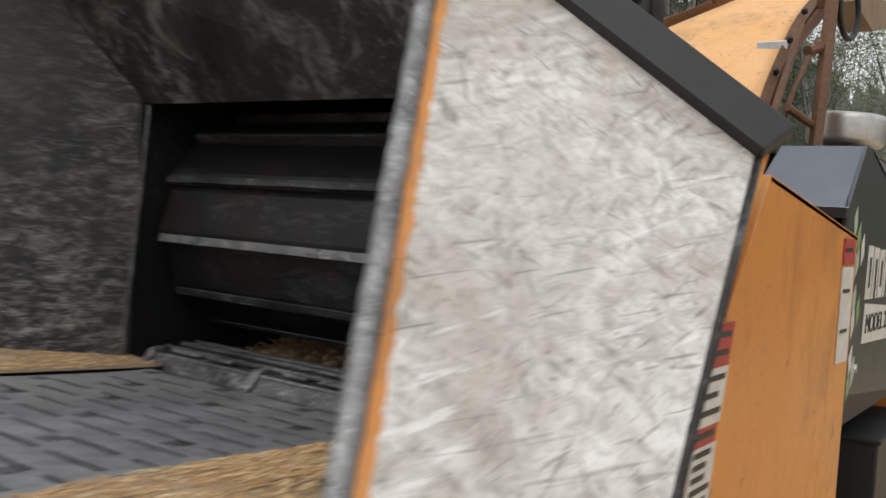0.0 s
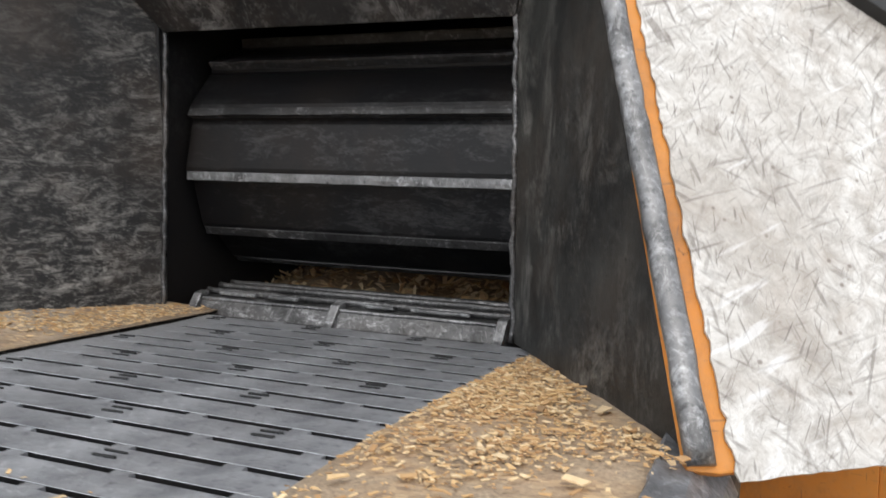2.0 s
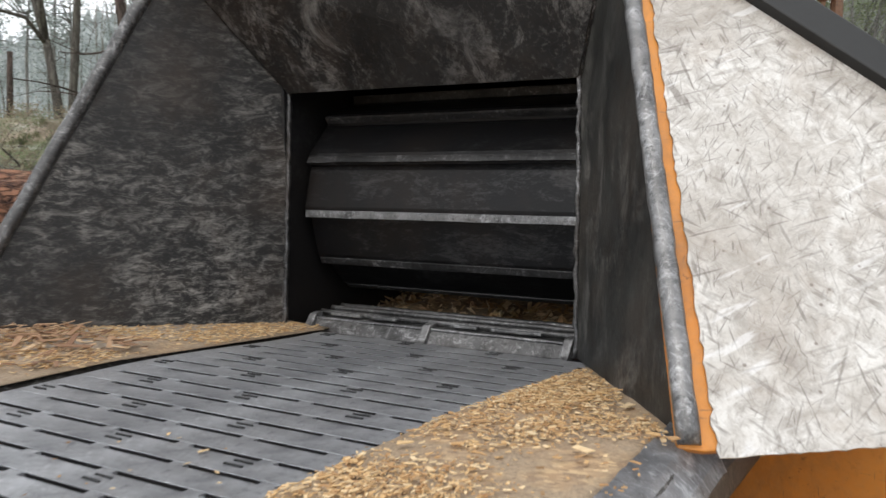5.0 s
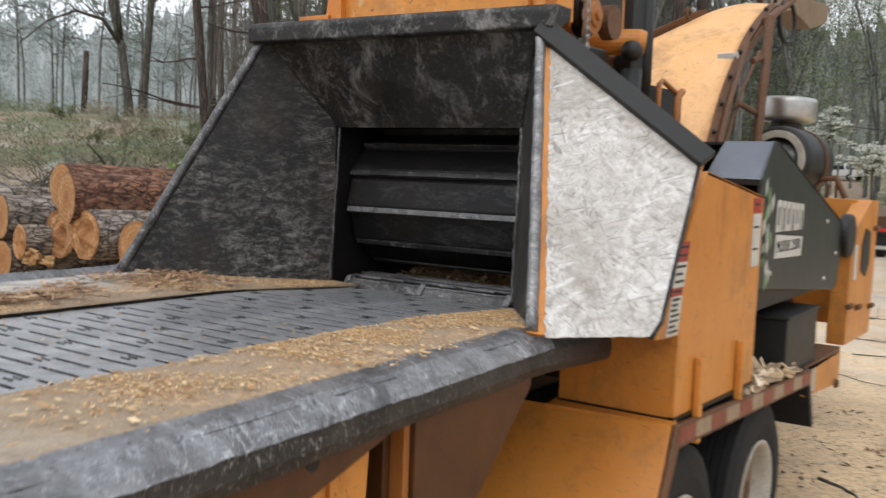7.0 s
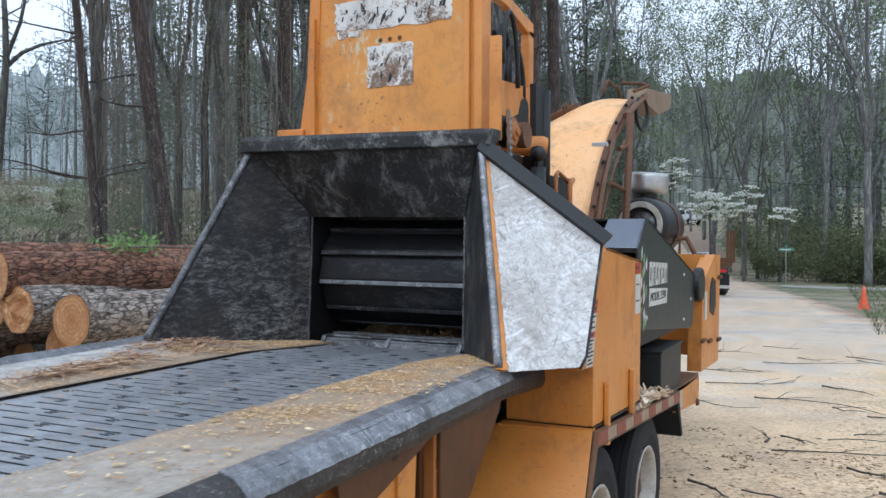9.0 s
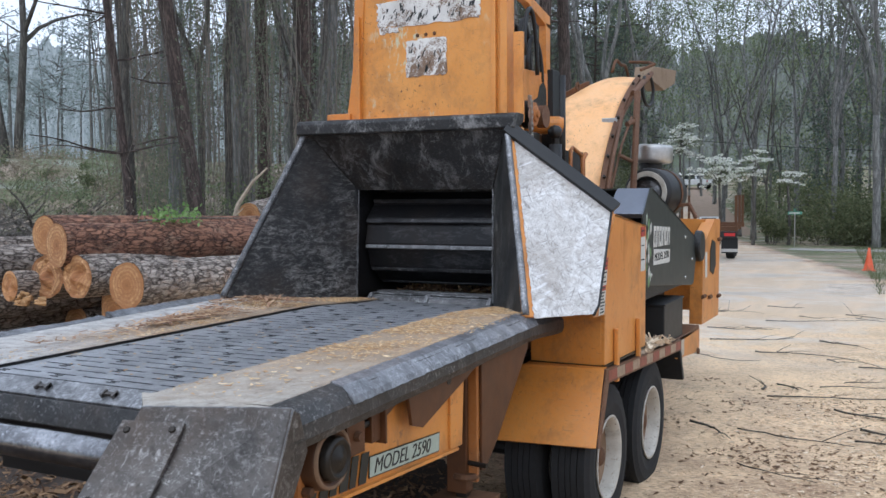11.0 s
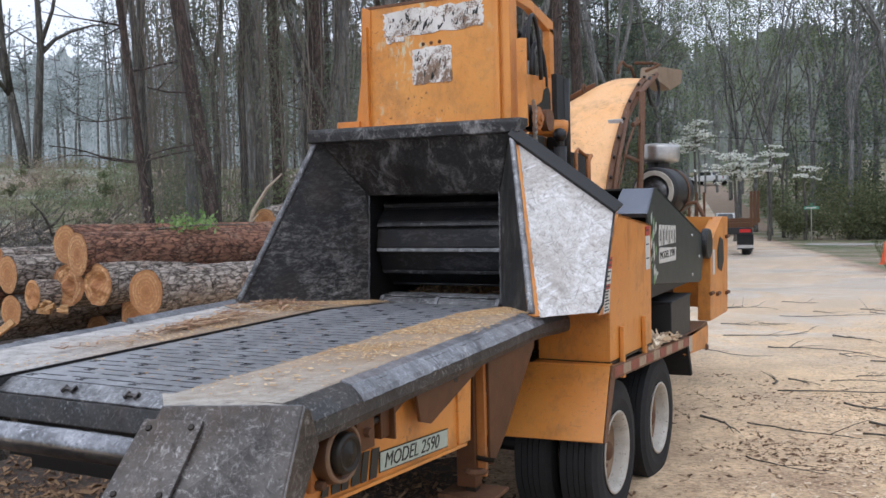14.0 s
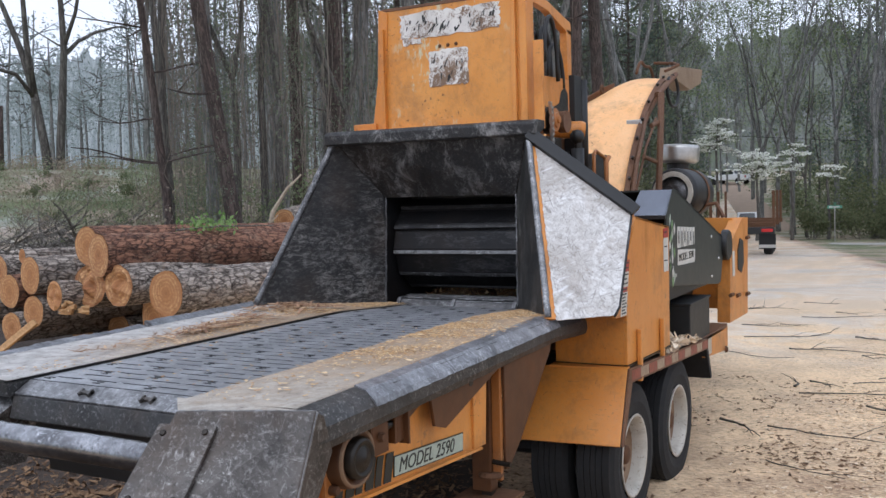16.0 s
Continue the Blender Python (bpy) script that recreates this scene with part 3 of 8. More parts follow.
# ---------------- mesh helpers ----------------
class Mesh:
    """Collects simple solids into one mesh."""

    def __init__(self):
        self.v, self.f = [], []

    def add(self, verts, faces):
        k = len(self.v)
        self.v += [tuple(p) for p in verts]
        self.f += [tuple(k + i for i in f) for f in faces]
        return self

    def box(self, x0, x1, y0, y1, z0, z1, m=None):
        c = [Vector((x, y, z)) for z in (z0, z1) for y in (y0, y1) for x in (x0, x1)]
        if m is not None:
            c = [m @ p for p in c]
        return self.add(c, [(0, 2, 3, 1), (4, 5, 7, 6), (0, 1, 5, 4), (2, 6, 7, 3), (0, 4, 6, 2), (1, 3, 7, 5)])

    def plate(self, pts, t, n=None):
        """A flat polygon given a thickness t along its normal (or n)."""
        pts = [Vector(p) for p in pts]
        if n is None:
            n = Vector()
            for i, p in enumerate(pts):
                n += p.cross(pts[(i + 1) % len(pts)])
            n.normalize()
        n = Vector(n)
        k = len(pts)
        both = pts + [p + n * t for p in pts]
        sides = [(i, (i + 1) % k, (i + 1) % k + k, i + k) for i in range(k)]
        return self.add(both, [tuple(reversed(range(k))), tuple(range(k, 2 * k)), *sides])

    def tube(self, pts, r, seg=8, caps=True):
        """A round tube along points; r a number or one per point."""
        pts = [Vector(p) for p in pts]
        rs = r if isinstance(r, (list, tuple)) else [r] * len(pts)
        base, side = len(self.v), None
        for i, p in enumerate(pts):
            d = (pts[min(i + 1, len(pts) - 1)] - pts[max(i - 1, 0)]).normalized()
            if side is None:
                side = d.orthogonal().normalized()
            side = (side - d * side.dot(d))
            side = side.normalized() if side.length > 1e-6 else d.orthogonal().normalized()
            up = d.cross(side)
            for j in range(seg):
                a = 2 * math.pi * j / seg
                self.v.append(tuple(p + (side * math.cos(a) + up * math.sin(a)) * rs[i]))
        for i in range(len(pts) - 1):
            for j in range(seg):
                a, b = base + i * seg + j, base + i * seg + (j + 1) % seg
                self.f.append((a, b, b + seg, a + seg))
        if caps:
            self.f.append(tuple(base + j for j in reversed(range(seg))))
            self.f.append(tuple(base + (len(pts) - 1) * seg + j for j in range(seg)))
        return self

    def lathe(self, profile, m, seg=32, closed=False):
        """Profile of (radius, height) turned about the z axis of m."""
        base, k = len(self.v), len(profile)
        for j in range(seg):
            a = 2 * math.pi * j / seg
            for r, h in profile:
                self.v.append(tuple(m @ Vector((r * math.cos(a), r * math.sin(a), h))))
        for j in range(seg):
            for i in range(k if closed else k - 1):
                a, b = base + j * k + i, base + j * k + (i + 1) % k
                c, d = base + ((j + 1) % seg) * k + (i + 1) % k, base + ((j + 1) % seg) * k + i
                self.f.append((a, d, c, b))
        return self

    def sheet(self, rows):
        """A grid of points, row by row, as one surface."""
        base, w = len(self.v), len(rows[0])
        self.v += [tuple(p) for row in rows for p in row]
        for i in range(len(rows) - 1):
            for j in range(w - 1):
                a = base + i * w + j
                self.f.append((a, a + 1, a + w + 1, a + w))
        return self

    def data(self, name, mat, bevel=0.0, smooth=False, solid=0.0):
        me = bpy.data.meshes.new(name)
        me.from_pydata(self.v, [], self.f)
        if bevel or solid:
            bm = bmesh.new()
            bm.from_mesh(me)
            if solid:
                bmesh.ops.solidify(bm, geom=bm.faces[:], thickness=solid)
            bmesh.ops.recalc_face_normals(bm, faces=bm.faces[:])
            if bevel:
                sharp = [e for e in bm.edges if len(e.link_faces) == 2 and e.calc_face_angle(0) > 0.5]
                bmesh.ops.bevel(bm, geom=sharp, offset=bevel, segments=2, affect="EDGES", profile=0.6, clamp_overlap=True)
            bm.to_mesh(me)
            bm.free()
        else:
            bm = bmesh.new()
            bm.from_mesh(me)
            bmesh.ops.recalc_face_normals(bm, faces=bm.faces[:])
            bm.to_mesh(me)
            bm.free()
        if smooth:
            me.shade_smooth()
        me.materials.append(mat)
        return me


def part(name, mesh, mat, parent, label="", bevel=0.0, smooth=False, solid=0.0):
    """Links a mesh as ONE object under a thing or part."""
    ob = new(name, mesh.data(name, mat, bevel, smooth, solid))
    ob.parent = parent
    if label:
        ob["label"] = label
    return ob


def thing(name, label, category, group="", kind=""):
    return tagged(new(name), label, category, group, kind)


def thing_mesh(name, mesh, mat, label, category, group="", kind="", bevel=0.0, smooth=False):
    return tagged(new(name, mesh.data(name, mat, bevel, smooth)), label, category, group, kind)


def quick(name, v, f, mat):
    """A large mesh straight from arrays."""
    me = bpy.data.meshes.new(name)
    me.from_pydata(v, [], f)
    me.materials.append(mat)
    return me


def along(a, b):
    """A pose at a whose z axis points to b."""
    d = Vector(b) - Vector(a)
    return Matrix.Translation(a) @ d.to_track_quat("Z", "Y").to_matrix().to_4x4()


def smoothstep(a, b, x):
    t = min(1.0, max(0.0, (x - a) / (b - a)))
    return t * t * (3 - 2 * t)


def gz(x, y):
    """Height of the ground: the yard and road fall away gently, the wood rises behind the logs."""
    z = 0.0 - 0.02 * max(-12.0, min(y, 70.0))
    u = 0.7 * (y - x)
    edge = -6.0 - 0.12 * max(y, -5.0) - x - 9.0 * smoothstep(70.0, 90.0, y)
    z += 3.7 * (min(max(0.0, u - 8.5), 22.4) / 22.4) ** 1.3 * smoothstep(0.0, 4.0, edge)
    z += 0.08 * max(0.0, y - 62.0) * (1 - 0.5 * smoothstep(150, 300, y))
    z += 0.12 * max(0.0, min(x - 3.2 + 0.03 * y, 25.0)) * smoothstep(14, 30, y)
    if abs(x) < 60 and abs(y) < 90:
        z += 0.035 * noise.noise((x * 0.35, y * 0.35, 0.0)) * smoothstep(0.3, 2.5, math.hypot(x - 0.2, y - 1.0)) + 0.012 * noise.noise((x * 1.7, y * 1.7, 3.0)) * smoothstep(1.0, 2.5, math.hypot(x - 0.2, y - 1.0))
    return z


# ---------------- ground ----------------
def axis_steps(lo, hi, mid0, mid1, fine):
    """Coordinates: fine in the middle, wider towards the ends."""
    out = list(np.arange(mid0, mid1, fine))
    s, p = fine, mid1
    while p < hi:
        out.append(p)
        s *= 1.10
        p += s
    out.append(hi)
    s, p = fine, mid0
    while p > lo:
        s *= 1.10
        p -= s
        out.insert(0, max(p, lo))
    return out


gx, gy = axis_steps(-900, 900, -12, 6, 0.3), axis_steps(-900, 1200, -7, 20, 0.3)
m = Mesh().sheet([[(x, y, gz(x, y)) for x in gx] for y in gy])
tagged(new("ground", m.data("ground", GROUND, smooth=True)), "tan sawdust and chips over a wet gravel road with grassy verges", "ground", kind="structure")


# ---------------- wood chipper ----------------
chipper = thing("wood_chipper", "large orange trailer wood chipper with scuffed black infeed hopper", "wood chipper")

RB, RT = Vector((0.004, 0.015, 1.222)), Vector((-0.358, 0.64, 2.25))
LB, LT = Vector((-1.898, -0.02, 1.232)), Vector((-1.655, 0.535, 2.25))
OLB, OLT = Vector((-1.454, 0.766, 1.157)), Vector((-1.460, 0.817, 1.873))
ORB, ORT = Vector((-0.495, 0.752, 1.165)), Vector((-0.515, 0.812, 1.868))
TIP, PBR = Vector((0.280, 0.651, 1.772)), Vector((0.288, 0.232, 1.212))


def chipper_hopper():
    hop = part("infeed_hopper", Mesh().plate([LT, OLT, ORT, RT], 0.02), BLACK_LID, chipper, "black steel infeed hopper rubbed pale by timber", 0.004)
    part("side_wall", Mesh().plate([LB, OLB, OLT, LT], -0.022), BLACK_STEEL, hop, "scuffed black steel side wall", 0.004)
    part("side_wall", Mesh().plate([RB, RT, ORT, ORB], -0.007), BLACK_QUIET, hop, "scuffed black steel side wall", 0.004)
    # weld beads along the inner seams
    for a, b in ((LT, OLT), (RT, ORT), (OLB, OLT), (ORB, ORT)):
        random.seed(int(1000 * a.z + 10 * b.x))
        pts = [a.lerp(b, i / 40) + Vector((0.004 * random.uniform(-1, 1), -0.006, 0.003 * random.uniform(-1, 1))) for i in range(41)]
        part("weld_seam", Mesh().tube(pts, [0.0065 + 0.002 * random.random() for _ in pts], 6), SKIRT_STEEL, hop, smooth=True)
    # front edges: round bars, rubbed bright
    for a, b, r, mt in ((RB, RT, 0.0185, EDGE_STEEL), (LB, LT, 0.020, SKIRT_STEEL)):
        random.seed(3)
        n = 46
        pts = [a.lerp(b, i / n) + Vector((random.uniform(-1, 1), random.uniform(-1, 1), 0)) * 0.0014 for i in range(n + 1)]
        part("edge_bar", Mesh().tube(pts, [r * random.uniform(0.96, 1.04) for _ in pts], 14), mt, hop, "round steel edge bar rubbed bright", smooth=True)
    # outer flange behind the bar at the far side
    part("edge_flange", Mesh().plate([LB + Vector((-0.05, 0.03, 0)), LT + Vector((-0.05, 0.03, 0.0)), LT + Vector((0, 0.012, 0)), LB + Vector((0, 0.012, 0))], 0.02), SKIRT_STEEL, hop, bevel=0.004)
    # the folded top beam
    beam = [(0.004, 0.004), (0.0, 0.012), (0.0, 0.066), (0.012, 0.084), (0.04, 0.092), (0.15, 0.092), (0.15, 0.05), (0.05, 0.0)]
    rows = []
    n = 60
    for i in range(n + 1):
        s = i / n
        x = -1.693 + s * 1.405
        y0 = 0.463 + 0.13 * s
        z0 = 2.200
        j = 0.006 * noise.noise((x * 6, 1.0, 0.0))
        rows.append([(x, y0 + dy + j, z0 + dz + 0.5 * j) for dy, dz in beam])
    mm = Mesh()
    k = len(beam)
    mm.v = [p for row in rows for p in row]
    mm.f = [(i * k + j, i * k + (j + 1) % k, (i + 1) * k + (j + 1) % k, (i + 1) * k + j) for i in range(n) for j in range(k)]
    mm.f += [tuple(range(k)), tuple(n * k + j for j in reversed(range(k)))]
    part("top_beam", mm, BLACK_LID, hop, "battered dark steel top beam", 0.006)
    part("top_cover", Mesh().plate([(-1.64, 0.60, 2.285), (-0.33, 0.73, 2.285), (-0.40, 1.0, 2.24), (-1.62, 1.0, 2.24)], 0.015), ORANGE, hop, bevel=0.003)


def chipper_side_panel():
    """The flared outer cheek: orange plate, pale scratched sheet over it, black cap along its top."""
    nrm = (RT - RB).cross(TIP - RB).normalized()
    if nrm.y > 0:
        nrm = -nrm
    lowl = RB + (PBR - RB) * 0.06 + Vector((0.0, 0, -0.025))
    corner = PBR + Vector((-0.012, -0.006, -0.018))
    def flat(p):
        return p - nrm * (p - RB).dot(nrm)
    base = part("cheek_panel", Mesh().plate([flat(q) for q in (RB + Vector((-0.02, -0.004, -0.01)), lowl + Vector((0, 0, 0.012)), corner + Vector((-0.006, 0.0, 0.012)), PBR + Vector((-0.012, 0.035, 0.04)), TIP, RT + Vector((-0.008, 0.004, -0.005)))], 0.016, -nrm), ORANGE, chipper, "flared orange cheek plate of the hopper", 0.003)
    # ragged pale sheet
    cap_dir = (TIP - RT).normalized()
    down = nrm.cross(cap_dir).normalized()
    if down.z > 0:
        down = -down
    e_dir = (RT - RB).normalized()
    e_out = (TIP - RB) - e_dir * (TIP - RB).dot(e_dir)
    e_out.normalize()
    q_top_l = RB + e_dir * ((RT - RB).length * 0.90) + e_out * 0.036
    q_top_r = TIP + down * 0.072 + cap_dir * 0.018
    q_bot_r = PBR + Vector((0.004, 0.03, 0.032))
    q_bot_l = RB + (PBR - RB).normalized() * 0.038 + Vector((0, 0, -0.028))
    random.seed(11)
    pts = []

    def ragged(a, b, n, amp):
        d = (b - a).normalized()
        side = nrm.cross(d)
        for i in range(n):
            pts.append(a.lerp(b, i / n) + side * amp * noise.noise((i * 0.55, a.x * 7, a.z * 5)) + side * amp * 0.6 * random.uniform(-1, 1))
    ragged(q_top_l, q_top_r, 30, 0.003)
    ragged(q_top_r, q_bot_r, 26, 0.003)
    ragged(q_bot_r, corner, 4, 0.002)
    ragged(corner, q_bot_l, 22, 0.002)
    ragged(q_bot_l, q_top_l, 90, 0.0045)
    part("wear_sheet", Mesh().plate([flat(p) + nrm * 0.002 for p in pts], 0.004, nrm), PANEL, base, "pale scratched bare metal sheet with dark gouges")
    part("cap_strip", Mesh().plate([RT + (TIP - RT) * 0.03, TIP + cap_dir * 0.026, TIP + cap_dir * 0.026 + down * 0.072, RT + (TIP - RT) * 0.06 + down * 0.085], 0.03, nrm), BLACK_PAINT, base, "black steel cap strip", 0.004)
    # black strip added along the sheet's edge, where it is shadowed
    a, b = flat(q_top_r) + cap_dir * 0.004, flat(q_bot_r) + cap_dir * 0.004
    part("edge_strip", Mesh().tube([a, a.lerp(b, 0.5), b, flat(corner) + cap_dir * 0.003], 0.0085, 8), BLACK_LID, base, "dark strip for the shadowed edge of the cheek plate", smooth=True)



def deck_edge(side, y):
    """Outer edge of the infeed deck on a side at y."""
    if side > 0:
        return 0.035 - 0.052 * y
    return -1.975 - 0.075 * min(y, 0.2)


def deck_dip(y):
    """How far the tables fall towards the throat, inside the hopper."""
    return 0.046 * min(1.0, max(0.0, y / 0.77))


def chipper_deck():
    y0, y1 = -2.13, 0.80
    for side in (1, -1):
        inner = -0.425 if side > 0 else -1.30
        n = 64
        rows_top, mm = [], Mesh()
        for i in range(n + 1):
            y = y0 + (y1 - y0) * i / n
            xo = deck_edge(side, y)
            j = 0.006 * noise.noise((y * 3.1, side * 5.0, 0.0)) + 0.003 * noise.noise((y * 11, side * 9.0, 2.0))
            s = side
            pr = [(inner, 1.150), (inner, 1.196), (inner + s * 0.02, 1.206), (xo - s * 0.16, 1.218), (xo - s * 0.075, 1.222 + j), (xo - s * 0.03, 1.207 + j), (xo + j, 1.165), (xo + s * 0.004 + j, 1.12), (xo - s * 0.008 + 0.6 * j, 1.092 + j), (xo - s * 0.05, 1.095), (xo - s * 0.09, 1.15)]
            k = len(pr)
            rows_top += [(x, y, z - deck_dip(y)) for x, z in pr]
        mm.v = rows_top
        mm.f = [(i * k + j, i * k + (j + 1) % k, (i + 1) * k + (j + 1) % k, (i + 1) * k + j) for i in range(n) for j in range(k)]
        mm.f += [tuple(range(k)), tuple(n * k + j for j in reversed(range(k)))]
        deck = part("infeed_deck", mm, ROLL_STEEL, chipper, "battered dark steel infeed table with rolled edge", smooth=False)
        # dusty walking surface and chip bed, from the belt to the edge strip
        rows = []
        for i in range(n + 1):
            y = y0 + 0.005 + (y1 - y0 - 0.01) * i / n
            xo = deck_edge(side, y) - side * (0.084 if side > 0 else 0.07)
            xi = inner + side * 0.002
            row = []
            for q in range(13):
                x = xi + (xo - xi) * q / 12
                z = 1.2055 + 0.0155 * min(1.0, abs(x - inner) / max(abs(xo - inner), 0.01)) ** 0.8 + 0.003 + 0.005 * max(0.0, noise.noise((x * 9, y * 9, 1.0))) * (1 if 0 < q < 12 else 0)
                row.append((x, y, z - deck_dip(y)))
            rows.append(row)
        part("chip_dust", Mesh().sheet(rows), NEAR_DUST if side > 0 else FAR_DUST, deck, "packed chips and sawdust thinning out over grey steel", smooth=True, solid=0.003)
        # strips welded along the outer edge, rubbed, sky sheen in their blue-grey, with an uneven lower edge
        strips = ((-1.79, 0.10, 0.0),) if side > 0 else ((y0 + 0.02, -0.93, 0.012), (-0.895, 0.02, 0.024))
        for ya, yb, up in strips:
            mm, rows, m2 = Mesh(), [], 80
            for i in range(m2 + 1):
                y = ya + (yb - ya) * i / m2
                xo = deck_edge(side, y)
                j = 0.006 * noise.noise((y * 3.1, side * 5.0, 0.0)) + 0.003 * noise.noise((y * 11, side * 9.0, 2.0))
                e = 0.004 * noise.noise((y * 23, side, 7.0)) + 0.003 * noise.noise((y * 61, side, 3.0))
                if side > 0:
                    pr = [(xo - 0.090, 1.216), (xo - 0.082 + e, 1.2285 + 0.6 * j), (xo - 0.040, 1.2165 + j), (xo - 0.004 + j, 1.182 + j), (xo + 0.007 + j, 1.163 + e), (xo - 0.004 + j, 1.162 + e), (xo - 0.05, 1.195)]
                else:
                    pr = [(xo + 0.078, 1.216), (xo + 0.066, 1.224 + j), (xo + 0.012, 1.226 + up + j + e), (xo + 0.002, 1.222 + up + j + e), (xo - 0.006, 1.165 + e), (xo + 0.006, 1.165), (xo + 0.05, 1.20)]
                rows.append([(x, y, z) for x, z in pr])
            k2 = len(rows[0])
            mm.v = [p for row in rows for p in row]
            mm.f = [(i * k2 + j, i * k2 + (j + 1) % k2, (i + 1) * k2 + (j + 1) % k2, (i + 1) * k2 + j) for i in range(m2) for j in range(k2)]
            mm.f += [tuple(range(k2)), tuple(m2 * k2 + j for j in reversed(range(k2)))]
            part("edge_strip", mm, LIP_STEEL, deck, "steel strip rubbed by timber, blue-grey for its sky sheen")
    # near beak: sloping end plate with a bolted wear plate
    tl, tr = Vector((-0.255, -2.295, 1.222)), Vector((0.148, -2.135, 1.222))
    bl, br = Vector((-0.27, -2.60, 0.86)), Vector((0.15, -2.37, 0.72))
    top_in, top_out = Vector((-0.425, -2.13, 1.208)), Vector((0.148, -2.128, 1.222))
    beak = part("tail_beak", Mesh().plate([tl, bl, br, tr], 0.02), BEAK_STEEL, chipper, "sloping battered steel end plate", 0.006)
    part("top_plate", Mesh().plate([tl, tr, top_out, top_in + Vector((0, 0, 0.012))], -0.015, (0, 0, 1)), NEAR_DUST, beak, bevel=0.003)
    part("side_plate", Mesh().plate([tr, br, Vector((0.145, -2.29, 0.72)), Vector((0.145, -2.06, 1.085)), Vector((0.148, -2.10, 1.205))], 0.02, (-1, 0, 0)), BEAK_STEEL, beak, bevel=0.004)
    part("inner_plate", Mesh().plate([tl, bl, Vector((-0.30, -2.1, 0.86)), Vector((-0.42, -2.0, 1.20))], 0.015, (1, 0, 0)), BEAK_STEEL, beak, bevel=0.003)
    nb = (bl - tl).cross(tr - tl).normalized()
    if nb.y > 0:
        nb = -nb
    ex = (tr - tl).normalized()
    ey = (bl - tl).normalized()
    o = tl + ex * -0.03 + ey * 0.045
    pl = [o, o + ey * 0.27 - ex * 0.008, o + ey * 0.275 + ex * 0.195, o + ey * 0.008 + ex * 0.185]
    wear = part("wear_plate", Mesh().plate([p + nb * 0.003 for p in pl], 0.016, nb), BEAK_STEEL, beak, "bolted steel wear plate", 0.004)
    for a, b in ((0.028, 0.032), (0.158, 0.03), (0.025, 0.24), (0.162, 0.243)):
        c = o + ex * a + ey * b + nb * 0.016
        part("bolt", Mesh().lathe([(0.0, 0.009), (0.008, 0.008), (0.011, 0.003), (0.012, -0.002)], along(c, c + nb), 10), GREASE, wear)
    for a, b in ((tl, tr), (tr, br)):
        pts = [a.lerp(b, i / 24) + Vector((0.0, -0.004, 0.002 * noise.noise((i * 0.7, a.x, 0)))) for i in range(25)]
        part("rubbed_edge", Mesh().tube(pts, [0.007 + 0.002 * noise.noise((i * 0.9, 3, 0)) for i in range(25)], 8), EDGE_STEEL, beak, "rubbed bright edge", smooth=True)
    # far beak, mostly out of sight
    fb = part("tail_beak", Mesh().plate([(-1.44, -2.13, 1.215), (-1.80, -2.13, 1.215), (-1.80, -2.45, 0.80), (-1.42, -2.50, 0.86)], 0.02), BEAK_STEEL, chipper, "sloping battered steel end plate", 0.005)
    part("side_plate", Mesh().plate([(-1.44, -2.13, 1.215), (-1.42, -2.50, 0.86), (-1.40, -2.0, 0.86), (-1.31, -1.95, 1.19)], 0.015), SKIRT_STEEL, fb, bevel=0.003)


def belt_z(y):
    """Top of the conveyor: level, dipping over the head shaft at the threshold."""
    return 1.199 - 0.036 * smoothstep(0.0, 0.76, y)


